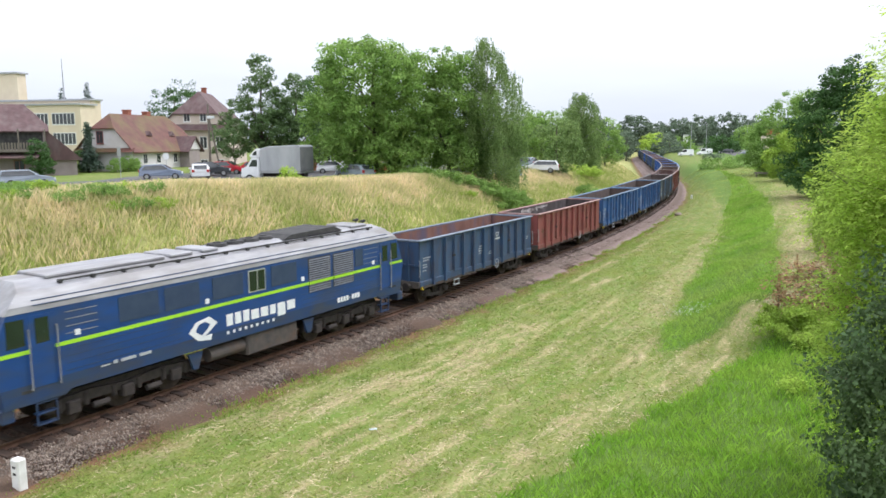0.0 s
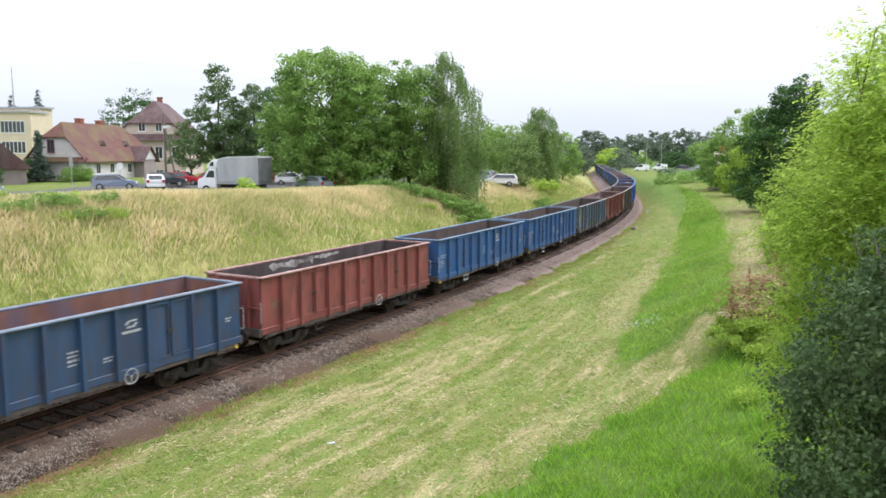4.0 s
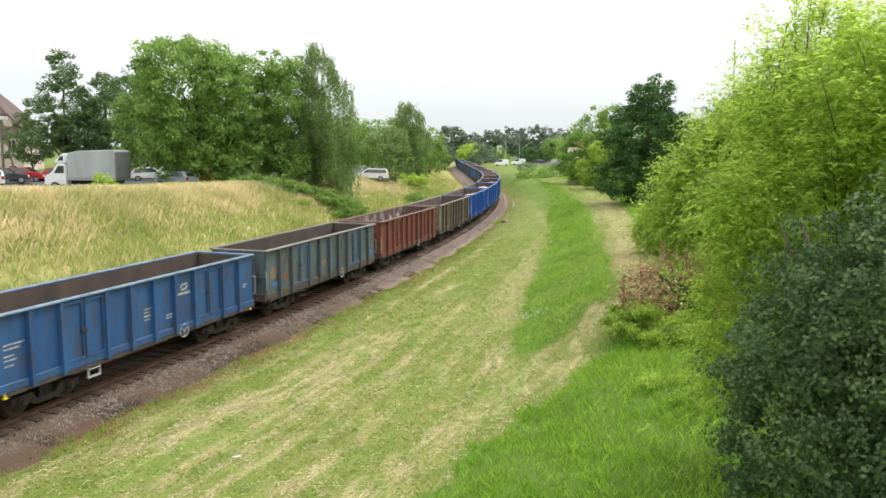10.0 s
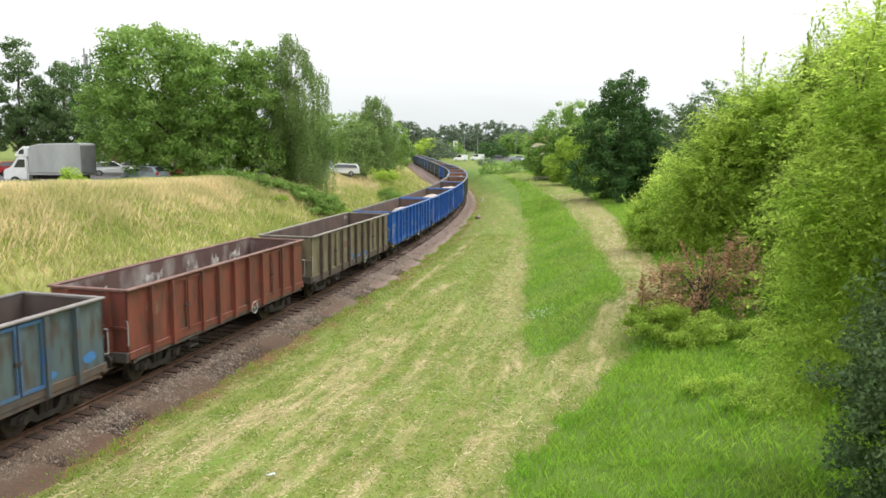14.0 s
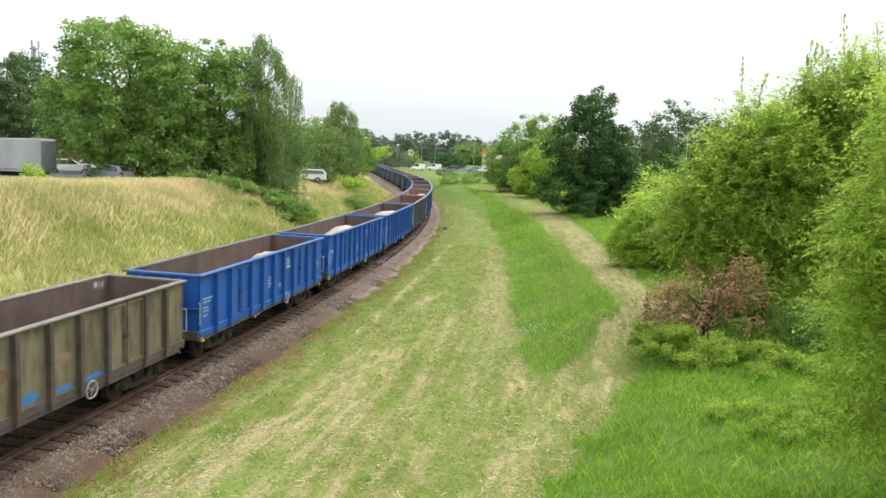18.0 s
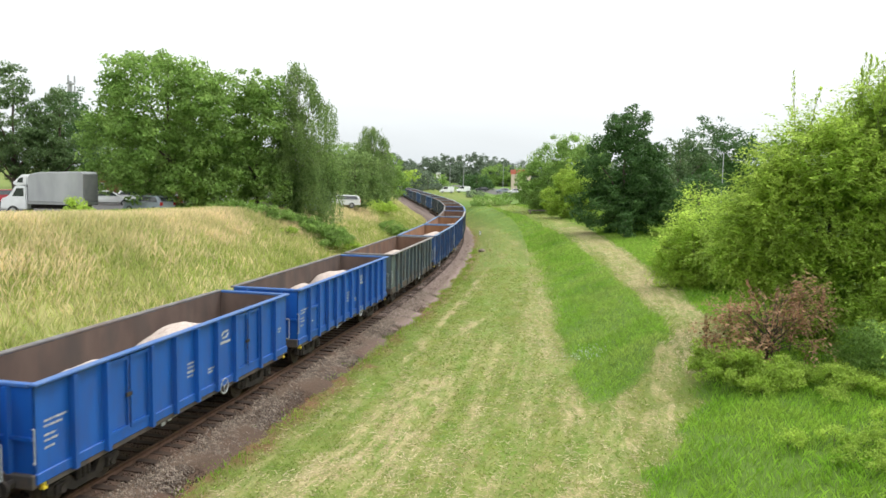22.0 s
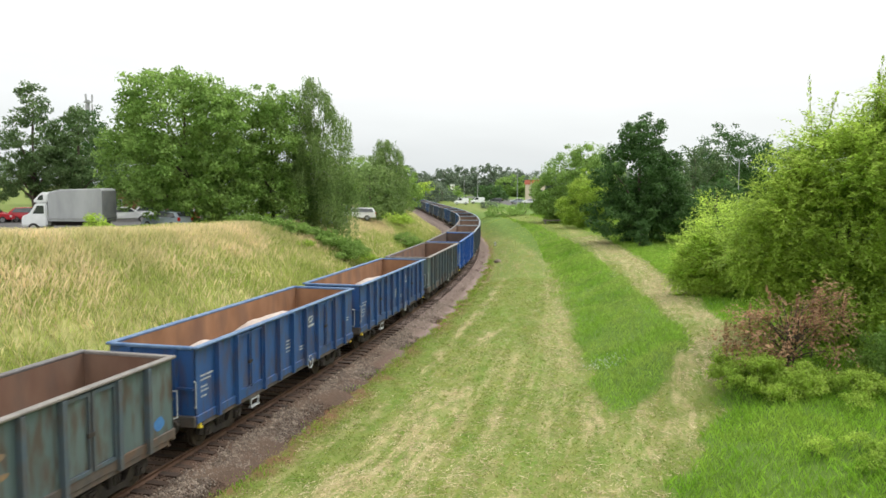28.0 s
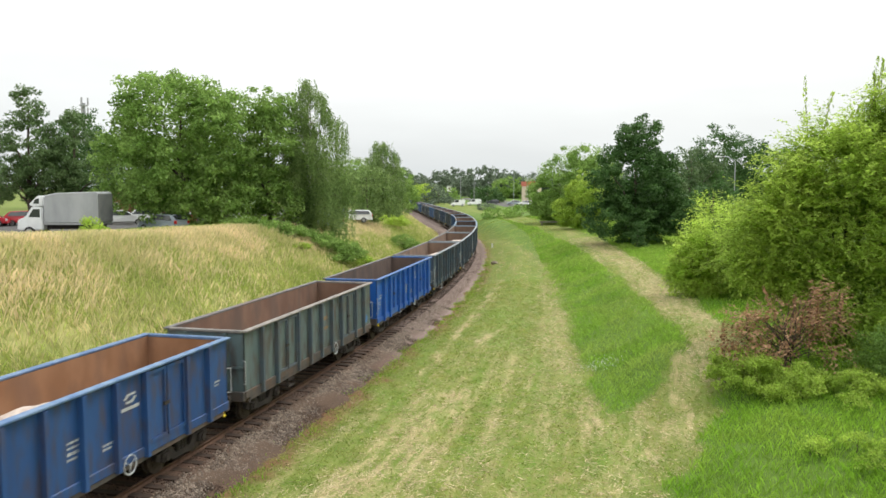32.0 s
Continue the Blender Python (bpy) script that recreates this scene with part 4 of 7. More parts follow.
M["dull_rim"] = mat("dull_rim", (0.085, 0.085, 0.09), (0.145, 0.14, 0.14), scale=3, rough=0.75, c3=(0.11, 0.075, 0.06), scale3=1.2, amount3=0.6)
for n, k in enumerate(ORDER, 1):
    if k not in FIRST or n == 10:
        w = wagon(LABELS[k], C[k], RIMS[k], INNER[k], C["rust_post"] if k == "olive" else C["dark_post"] if k in ("grey", "green") else C[k], C["worn_blue"] if k == "grey" else C["dark_post"] if k == "green" else None, k not in ("rust", "olive", "grey", "green", "red"), PATCHES.get(k, ()), STAINS.get(k, ()), M["grime"] if k in ("grey", "green", "olive") else None,
                  [1.08] * 12 if n == 10 else None, M["dull_rim"] if k in ("bright", "grey", "green", "slate") else None, k != "bright")
        FIRST.setdefault(k, w)
    else:
        w = copy_thing(FIRST[k], Matrix())
    TRAIN.append((w, n * WL + WL / 2, 4.5))
    if n < 19:
        WHEELS += [(o, 0.46) for o in w.children_recursive if o.name.startswith("wheelset")]
for n, y0, y1, top in ((8, -2.0, 6.2, 2.75), (9, -5.5, 4.5, 2.85), (10, -3.8, 4.4, 2.88), (11, -6.1, 2.8, 2.65), (12, -5.8, 4.4, 2.78), (13, -5.8, 3.0, 2.7), (14, -5.8, 2.5, 2.55), (16, -5, 5, 2.6), (17, -4, 5, 2.6)):
    TRAIN.append((heap(M["gravel"], y0, y1, top, n * 1.3), n * WL + WL / 2, 4.5))

M["loco_blue"] = mat("loco_blue", (0.007, 0.042, 0.16), (0.011, 0.053, 0.195), scale=1.5, rough=0.38, c3=(0.04, 0.05, 0.075), scale3=1.1, amount3=0.5, stretch=(1, 0.6, 1.6), bump=0.002, bscale=5)
M["loco_skirt"] = mat("loco_skirt", (0.010, 0.036, 0.115), (0.022, 0.044, 0.095), scale=2.4, rough=0.5, c3=(0.04, 0.04, 0.045), scale3=1.3, amount3=0.6, stretch=(1, 0.6, 2))
M["loco_roof"] = mat("loco_roof", (0.20, 0.20, 0.215), (0.29, 0.29, 0.30), scale=2.5, rough=0.5, c3=(0.17, 0.16, 0.155), scale3=1.0, amount3=0.75, stretch=(2, 0.5, 2))
M["loco_grey"] = mat("loco_grey", (0.018, 0.036, 0.08), (0.03, 0.05, 0.095), scale=3, rough=0.5)
M["lime_paint"] = mat("lime_paint", (0.33, 0.62, 0.02), (0.28, 0.55, 0.03), scale=5, rough=0.45)
M["glass"] = mat("dark_glass", (0.012, 0.018, 0.016), (0.02, 0.028, 0.024), scale=2, rough=0.08, spec=0.8)
M["logo_white"] = mat("logo_white", (0.62, 0.64, 0.66), (0.72, 0.73, 0.74), scale=6, rough=0.5)
M["frame_pale"] = mat("window_frame", (0.30, 0.31, 0.27), (0.36, 0.37, 0.32), scale=5, rough=0.5)


M["louvre"] = mat("louvre_metal", (0.05, 0.06, 0.08), (0.10, 0.11, 0.13), scale=6, rough=0.5)


def locomotive(label):
    lo = thing("diesel_locomotive", label, "locomotive", "locomotives of the train")
    bm = bmesh.new()
    slab(bm, [(-9.05, 1.62), (-9.2, 2.45), (-8.75, 3.55), (8.6, 3.55), (9.05, 2.45), (8.9, 1.62)], 0, -1.43, 1.43)
    body = part("body", bm, M["loco_blue"], lo)
    bm = bmesh.new()
    slab(bm, [(-8.98, 1.08), (-9.05, 1.62), (8.9, 1.62), (8.83, 1.08), (7.3, 1.08), (7.1, 1.2), (-7.1, 1.2), (-7.3, 1.08)], 0, -1.428, 1.428)
    part("skirt", bm, M["loco_skirt"], lo, "dirt-greyed lower body side")
    bm = bmesh.new()
    slab(bm, [(-1.44, 3.552), (-1.40, 3.72), (-1.12, 4.05), (-0.55, 4.25), (0.55, 4.25), (1.12, 4.05), (1.40, 3.72), (1.44, 3.552)], 1, -8.8, 8.65)
    for v in bm.verts:
        v.co.y -= math.copysign(max(0.0, v.co.z - 3.6) * 1.25, v.co.y)
    roof = part("roof", bm, M["loco_roof"], lo, "dusty light grey roof")
    # roof gear
    bm = bmesh.new()
    slab(bm, [(2.1, 4.22), (2.5, 4.38), (5.1, 4.44), (5.6, 4.22)], 0, -0.8, 0.8)
    part("fan_housing", bm, M["soot"], roof, "soot-black raised roof box")
    for y in (-0.45, 0.35, 1.1, 1.8):
        bm = bmesh.new()
        cyl(bm, 0.4, (0, y, 4.22), (0, y, 4.36), 18, 0.34)
        cyl(bm, 0.14, (0, y, 4.36), (0, y, 4.4), 10)
        part("roof_fan", bm, M["soot"], roof, "round black roof fan")
    for y0, y1 in ((-7.2, -3.2), (-3.0, -2.1), (-1.7, -1.0), (6.3, 7.4)):
        bm = bmesh.new()
        box(bm, -0.7, 0.7, y0, y1, 4.22, 4.33, 0.03)
        part("roof_hatch", bm, M["loco_roof"], roof)
    for sx in (-1, 1):
        bm = bmesh.new()
        cyl(bm, 0.03, (sx * 0.98, -7.0, 4.17), (sx * 0.98, 7.4, 4.17), 6)
        for k in range(15):
            box(bm, sx * 0.93, sx * 1.03, -7 + k, -6.88 + k, 4.08, 4.2)
        part("roof_rail", bm, M["soot"], roof)
        for z, off in ((3.70, 1.405), (3.82, 1.32)):
            bm = bmesh.new()
            cyl(bm, 0.018, (sx * off, -8.0, z), (sx * off, 8.0, z), 6)
            part("gutter", bm, M["loco_grey"], roof)
    for x, y in ((-0.3, 7.9), (0.25, 7.7)):
        bm = bmesh.new()
        cyl(bm, 0.03, (x, y, 4.0), (x, y, 4.38), 8)
        cyl(bm, 0.04, (x, y - 0.2, 4.38), (x, y + 0.12, 4.38), 8, 0.07)
        part("horn", bm, M["soot"], roof)
    for sx in (-1, 1):
        def plate(name, y0, y1, z0, z1, m, host, proud=0.008, label=""):
            b2 = bmesh.new()
            box(b2, sx * 1.42, sx * (1.43 + proud), y0, y1, z0, z1)
            return part(name, b2, m, host, label)
        plate("stripe", -9.16, 9.01, 2.45, 2.56, M["lime_paint"], body, 0.006, "lime green stripe along the side")
        for y0, y1 in ((-5.5, -4.12), (-3.9, -2.55), (-2.0, -0.65), (0.72, 2.05), (5.58, 6.12)):
            plate("side_panel", y0, y1, 2.72, 3.46, M["loco_grey"], body, 0.014, "dark grey side panel")
        for y0, y1 in ((2.7, 4.02), (4.16, 5.48)):
            g = plate("grille", y0, y1, 2.12, 3.46, M["soot"], body, 0.004, "black louvred air grille")
            for k in range(15):
                b2 = bmesh.new()
                z = 2.15 + k * 0.087
                slab(b2, [(sx * 1.432, z), (sx * 1.462, z), (sx * 1.434, z + 0.05)], 1, y0 + 0.03, y1 - 0.03)
                part("louvre", b2, M["louvre"], g)
        for y0, y1 in ((2.7, 4.02), (4.16, 5.48)):
            plate("stripe", y0 + 0.03, y1 - 0.03, 2.45, 2.56, M["lime_paint"], body, 0.036, "lime green stripe across the louvres")
        w = plate("window", -0.4, 0.42, 2.68, 3.46, M["frame_pale"], body, 0.012)
        for y0, y1 in ((-0.36, 0.0), (0.04, 0.38)):
            plate("pane", y0, y1, 2.72, 3.42, M["glass"], w, 0.018)
        for sy in (-1, 1):
            e = 0.0 if sy > 0 else -0.16
            d0, d1 = sorted((sy * 7.32 + e, sy * 8.02 + e))
            d = plate("cab_door", d0, d1, 1.5, 3.44, M["loco_blue"], body, 0.012)
            plate("door_window", d0 + 0.16, d1 - 0.16, 2.68, 3.36, M["glass"], d, 0.02)
            c0, c1 = sorted((sy * 8.14 + e, sy * 8.62 + e))
            plate("cab_window", c0, c1, 2.68, 3.40, M["glass"], body, 0.01)
            for y in (d0 - 0.04, d1 + 0.04):
                b2 = bmesh.new()
                cyl(b2, 0.02, (sx * 1.50, y, 1.45), (sx * 1.50, y, 3.1), 6)
                for z in (1.47, 3.08):
                    cyl(b2, 0.016, (sx * 1.42, y, z), (sx * 1.5, y, z), 6)
                part("handrail", b2, M["loco_roof"], body)
            b2 = bmesh.new()
            for z in (0.42, 0.72, 1.02):
                box(b2, sx * 1.2, sx * 1.42, d0 + 0.05, d1 - 0.05, z, z + 0.03)
            for y in (d0 + 0.05, d1 - 0.09):
                box(b2, sx * 1.36, sx * 1.41, y, y + 0.04, 0.42, 1.2)
            part("cab_steps", b2, M["loco_skirt"], lo)
            l0, l1 = sorted((sy * 6.2, sy * 7.15))
            for z in (2.75, 2.95, 3.15, 3.35):
                plate("press_line", l0, l1, z, z + 0.02, M["loco_roof"], body, 0.006)
            # thin dark plate paints the shade of a step recess; nothing is hollowed
            plate("step_recess", *sorted((sy * 8.15, sy * 8.5)), 1.4, 1.48, M["soot"], body, 0.004)
        for z in (2.32, 2.12, 1.92, 1.72):
            plate("press_line", -7.2, -3.3, z, z + 0.018, M["loco_grey"], body, 0.006)
            plate("press_line", 2.3, 7.2, z, z + 0.018, M["loco_grey"], body, 0.006)
        for y in (-2.32, 2.3, -6.9, 6.75):
            plate("lamp_plate", y, y + 0.16, 2.66, 2.82, M["logo_white"], body, 0.012)
        # company sign as plain shapes
        sgn = -1 if sx < 0 else 1
        for pts in ([(-3.05, 1.82), (-2.75, 2.12), (-2.2, 2.22), (-1.85, 1.95), (-2.15, 1.95), (-2.4, 2.08), (-2.65, 2.02), (-2.78, 1.82)], [(-3.05, 1.82), (-2.7, 1.5), (-2.15, 1.42), (-2.1, 1.62), (-2.4, 1.6), (-2.62, 1.7), (-2.78, 1.82)], [(-2.4, 1.6), (-1.85, 1.95), (-2.15, 1.97), (-2.28, 1.82), (-2.5, 1.66)]):
            b2 = bmesh.new()
            slab(b2, pts, 0, sx * 1.425, sx * 1.437)
            part("emblem_stroke", b2, M["logo_white"], body, "white bent stroke of the company emblem")
        y = -1.46
        for wide, z0, z1 in ((0.28, 1.72, 2.12), (0.28, 1.72, 2.12), (0.28, 1.72, 2.12), (0.36, 1.72, 2.06), (0.36, 1.72, 2.06), (0.28, 1.72, 2.06), (0.4, 1.58, 2.06), (0.42, 1.72, 2.06)):
            plate("sign_bar", y, y + wide, z0, z1, M["logo_white"], body, 0.007, "white block of the painted company sign")
            y += wide + 0.1
        y = -1.46
        for k in range(9):
            plate("sign_bar", y, y + 0.1, 1.44, 1.54, M["logo_white"], body, 0.007)
            y += 0.27
        y = 4.4
        for k in range(8):
            plate("number_bar", y, y + (0.14 if k != 4 else 0.08), 1.42 if k != 4 else 1.5, 1.62 if k != 4 else 1.54, M["logo_white"], body, 0.007)
            y += 0.185
        y = -6.2
        for wide, h in ((0.3, 0.05), (0.13, 0.13), (0.5, 0.11), (0.42, 0.11)):
            plate("number_bar", y, y + wide, 1.55, 1.55 + h * 0.8, M["mark"], body, 0.007)
            y += wide + 0.12
    for sy in (-1, 1):
        for x in (-0.68, 0.68):
            bm = bmesh.new()
            slab(bm, [(sy * 8.80, 2.66), (sy * 8.50, 3.42), (sy * 8.47, 3.42), (sy * 8.77, 2.66)], 0, x - 0.6, x + 0.6)
            for v in bm.verts:
                v.co.y += sy * 0.185 - (0.15 if sy < 0 else 0)
            part("windscreen", bm, M["glass"], body)
        for x in (-0.87, 0.87):
            bm = bmesh.new()
            cyl(bm, 0.10, (x, sy * 8.8, 1.04), (x, sy * 9.4, 1.04), 12)
            cyl(bm, 0.25, (x, sy * 9.4, 1.04), (x, sy * 9.53, 1.04), 16, 0.22)
            part("buffer", bm, M["bogie"], lo)
            bm = bmesh.new()
            cyl(bm, 0.13, (x * 1.15, sy * 8.9, 1.85), (x * 1.15, sy * 9.02, 1.85), 14)
            part("headlight", bm, M["glass"], body)
        bm = bmesh.new()
        box(bm, -1.4, 1.4, sy * 8.7, sy * 9.05, 0.72, 1.10, 0.03)
        part("buffer_beam", bm, M["loco_skirt"], lo, "dusty grey buffer beam")
        bm = bmesh.new()
        box(bm, -0.07, 0.07, sy * 8.9, sy * 9.4, 0.95, 1.1)
        cyl(bm, 0.04, (0.4, sy * 8.9, 0.9), (0.36, sy * 9.2, 0.45), 6)
        cyl(bm, 0.04, (-0.4, sy * 8.9, 0.9), (-0.36, sy * 9.2, 0.45), 6)
        part("coupling", bm, M["bogie"], lo)
        # three-axle bogie
        bm = bmesh.new()
        for sx in (-1, 1):
            x = sx * 1.05
            slab(bm, [(-2.6, 0.55), (-2.5, 0.85), (-1.2, 0.92), (0, 0.82), (1.2, 0.92), (2.5, 0.85), (2.6, 0.55), (2.1, 0.50), (1.4, 0.62), (0.4, 0.60), (-0.4, 0.60), (-1.4, 0.62), (-2.1, 0.50)], 0, x - 0.08, x + 0.08)
            for y in (-1.75, 0, 1.75):
                box(bm, x - 0.12 * sx, x + 0.2 * sx, y - 0.2, y + 0.2, 0.36, 0.76, 0.04)
                for dy in (-0.42, 0.42):
                    cyl(bm, 0.09, (x + 0.06 * sx, y + dy, 0.5), (x + 0.06 * sx, y + dy, 0.86), 8)
            for y in (-0.9, 0.9):
                cyl(bm, 0.1, (x + 0.12 * sx, y - 0.25, 0.42), (x + 0.12 * sx, y + 0.25, 0.42), 8)
        box(bm, -1.0, 1.0, -2.3, 2.3, 0.6, 1.0)
        bo = part("bogie", bm, M["bogie"], lo, at=pose(0, sy * 5.2, 0))
        for y in (-1.75, 0, 1.75):
            wheelset(bo, y, 0.55)
        for sx in (-1, 1):
            bm = bmesh.new()
            slab(bm, [(sy * 2.75 - 0.3, 1.1), (sy * 2.75 + 0.3, 1.1), (sy * 2.75 + 0.1, 0.55), (sy * 2.75 - 0.1, 0.55)], 0, sx * 1.3 - 0.04, sx * 1.3 + 0.04)
            part("sand_box", bm, M["loco_skirt"], lo)
    bm = bmesh.new()
    box(bm, -1.35, 1.35, -0.5, 2.1, 0.42, 1.15, 0.06)
    part("fuel_tank", bm, M["grime"], lo, "brown-grey dusty fuel tank")
    for sx in (-1, 1):
        bm = bmesh.new()
        cyl(bm, 0.24, (sx * 1.1, -2.1, 0.82), (sx * 1.1, -0.55, 0.82), 14)
        part("air_tank", bm, M["grime"], lo)
    return lo


lo = locomotive("blue diesel locomotive with grey roof and lime stripe")
TRAIN.append((lo, WL - 10.0, 5.2))
WHEELS += [(o, 0.55) for o in lo.children_recursive if o.name.startswith("wheelset")]
pusher = copy_thing(lo, Matrix())
pusher["label"] = "dark blue diesel locomotive at the far end of the train"
TRAIN.append((pusher, (len(ORDER) + 1) * WL + 9.6, 5.2))


def train_rows(mid, piv):
    rows = []
    for k in range(33):
        c = run(k) + mid
        ax, ay, _ = on_track(c - piv)
        bx, by, _ = on_track(c + piv)
        rows.append((k, Matrix.Translation(((ax + bx) / 2, (ay + by) / 2, 0)) @ Matrix.Rotation(math.atan2(-(bx - ax), by - ay), 4, "Z")))
    return rows


def motions():
    for ob, mid, piv in TRAIN:
        walk(ob, train_rows(mid, piv))
    for ob, r in WHEELS:
        base = ob.matrix_basis.copy()
        walk(ob, [(k / 10, base @ Matrix.Rotation((run(0) - run(k / 10)) / r, 4, "X")) for k in range(321)])

# ---- sleepers and loose stones of the track ----
bm = bmesh.new()
box(bm, -1.38, 1.38, -0.13, 0.13, -0.08, 0.08, 0.015)
SLEEPER = mesh_of("sleeper", bm, M["sleeper"])
rng = np.random.default_rng(11)
for k in range(290):
    s = -38 + k * 0.62
    x, y, th = on_track(s + rng.normal() * 0.02)
    part("sleeper", SLEEPER, None, track, at=pose(x, y, -0.212 + rng.normal() * 0.012, 0, 0, math.degrees(th) + rng.normal() * 0.8))


def stones(name, k, s0, s1, n0, n1, size, material, label, seed, lift=0.0, patchy=False):
    """Loose angular stones strewn on the bed."""
    r = np.random.default_rng(seed)
    sv = s0 + (s1 - s0) * r.uniform(0, 1, k) ** 1.3
    nv = r.uniform(n0, n1, k)
    if patchy:
        q = wave(sv, nv, 0.9, 3.0) + 0.6 * wave(sv, nv, 3.1, 1.0) + 0.5 * r.normal(size=k) > -0.55 + 1.5 * step(nv, 1.95, 2.75) + 0.9 * (1 - step(nv, 1.3, 1.6))
        sv, nv, k = sv[q], nv[q], int(q.sum())
    x, y, _ = on_track(sv, nv)
    z = np.interp(nv, [-3.2, -2.3, -1.5, 0, 1.1, 1.4, 1.6, 1.8, 2.0, 2.2, 2.7], [-0.75, -0.32, -0.16, -0.165, -0.15, -0.19, -0.25, -0.31, -0.37, -0.43, -0.57]) + lift
    base = np.array([[1, 0, -0.5], [-0.6, 0.8, -0.4], [-0.5, -0.9, -0.4], [0.1, 0.1, 0.7], [0.5, 0.6, 0.3]])
    f0 = np.array([[0, 4, 3], [4, 1, 3], [1, 2, 3], [2, 0, 3], [0, 1, 4], [0, 2, 1]])
    a = r.uniform(0, 6.28, k)
    c, sn = np.cos(a), np.sin(a)
    sz = size * r.uniform(0.5, 1.3, (k, 1, 1))
    v = base[None] * sz * r.uniform(0.7, 1.3, (k, 5, 3))
    v = np.stack([v[..., 0] * c[:, None] - v[..., 1] * sn[:, None], v[..., 0] * sn[:, None] + v[..., 1] * c[:, None], v[..., 2]], -1)
    v += np.stack([x, y, z], -1)[:, None]
    f = (f0[None] + 5 * np.arange(k)[:, None, None]).reshape(-1, 3)
    return tagged(new(name, raw_mesh(name, v.reshape(-1, 3), f, material, 3)), label, "ballast stones", kind="stuff")


M["stone_dark"] = mat("stone_dark", (0.055, 0.034, 0.026), (0.11, 0.07, 0.052), scale=4, rough=0.95, island=0.4)
stones("ballast_stones", 66000, -32, 32, 1.25, 2.95, 0.042, M["stone"], "loose grey crushed stone along the sleeper ends", 21, patchy=True)
stones("ballast_stones", 18000, -30, 30, -2.0, 1.5, 0.045, M["stone_dark"], "rust-brown crushed stone between the sleepers", 22)
stones("ballast_grit", 20000, -30, 32, 1.75, 2.7, 0.024, M["stone_dark"], "fine brown grit along the foot of the ballast", 24)
M["stone_pink"] = mat("stone_pink", (0.17, 0.125, 0.11), (0.30, 0.235, 0.21), scale=4, rough=0.95, island=0.35)
stones("ballast_stones", 16000, 22, 75, -2.4, 2.15, 0.055, M["stone_pink"], "pinkish grey crushed stone of the newer bed", 23)

# ---- grass ----


def blades(name, x, y, h0, h1, width, material, label, seed, lean=0.35, flat=0.0, z=None):
    """Grass blades on the ground at the given places."""
    r = np.random.default_rng(seed)
    k = len(x)
    z = height(x, y) - 0.02 if z is None else z
    a = r.uniform(0, 2 * math.pi, k)
    h = r.uniform(h0, h1, k)
    w = np.stack([np.cos(a), np.sin(a), 0 * a], -1) * width * 0.5
    b = r.uniform(0, 2 * math.pi, k)
    out = np.stack([np.cos(b), np.sin(b), 0 * b], -1) * (h * r.uniform(0.1, 1, k) * lean)[:, None]
    p = np.stack([x, y, z], -1)
    up = np.stack([0 * h, 0 * h, h * (1 - flat)], -1)
    v = np.stack([p - w, p + w, p + out * 0.35 + up * 0.62 + w * 0.75, p + out + up], 1).reshape(-1, 3)
    f = np.arange(4 * k).reshape(-1, 4)
    return tagged(new(name, raw_mesh(name, v, f, material, 4)), label, "grass", kind="stuff")


def scatter(k, s0, s1, n0, n1, seed, keep=None, power=1.0):
    r = np.random.default_rng(seed)
    s = s0 + (s1 - s0) * r.uniform(0, 1, k) ** power
    n = r.uniform(n0, n1, k)
    if keep is not None:
        q = r.uniform(0, 1, k) < keep(s, n)
        s, n = s[q], n[q]
    return on_track(s, n)[:2]


M["blade_mown"] = mat("mown_blades", (0.185, 0.29, 0.045), (0.32, 0.385, 0.095), scale=1.3, rough=0.95, translucent=0.5, island=0.3, c3=(0.38, 0.33, 0.12), scale3=1.1, amount3=0.45)
M["straw"] = mat("straw", (0.62, 0.52, 0.36), (0.44, 0.34, 0.215), scale=0.8, rough=0.95, translucent=0.2, island=0.3)
M["blade_dry"] = mat("dry_grass", (0.75, 0.64, 0.37), (0.61, 0.58, 0.26), scale=0.35, rough=0.95, translucent=0.5, island=0.2, c3=(0.32, 0.40, 0.10), scale3=0.25, amount3=0.9)
M["blade_green"] = mat("green_grass", (0.178, 0.365, 0.028), (0.285, 0.46, 0.056), scale=0.6, rough=0.9, translucent=0.55, island=0.35, c3=(0.32, 0.41, 0.085), scale3=0.5, amount3=0.35)
M["blade_bank"] = mat("bank_green", (0.29, 0.385, 0.075), (0.43, 0.48, 0.145), scale=0.3, rough=0.9, translucent=0.45, island=0.3)
rg = np.random.default_rng(30)
x, y = scatter(180000, -38, 78, -23, -4.8, 31, lambda s, n: 0.15 + 0.85 * step(-n + 1.5 * wave(s, n, 0.3), 6.5, 12), power=1.15)
low = 1 - 0.5 * step(-rel_track(x, y)[1], 12.5, 15.5)
blades("tall_dry_grass", x, y, 0.22 * low, 0.55 * low, 0.017, M["blade_dry"], "tall yellowed grass covering the railway bank", 32, 0.75)
M["blade_pale"] = mat("pale_dry_grass", (0.82, 0.68, 0.43), (0.72, 0.61, 0.36), scale=0.4, rough=0.95, translucent=0.5, island=0.2, c3=(0.42, 0.43, 0.15), scale3=0.25, amount3=0.6)
x, y = scatter(150000, -38, 70, -17.5, -6.5, 56, lambda s, n: 0.06 + 0.94 * step(-n + 5.0 * (patch(s * 0.3, n * 0.4) - 0.5), 8.6, 12))
low = 1 - 0.45 * step(-rel_track(x, y)[1], 12.5, 15.5)
blades("crest_grass", x, y, 0.3 * low, 0.75 * low, 0.015, M["blade_pale"], "pale golden grass along the top of the bank", 57, 0.5)
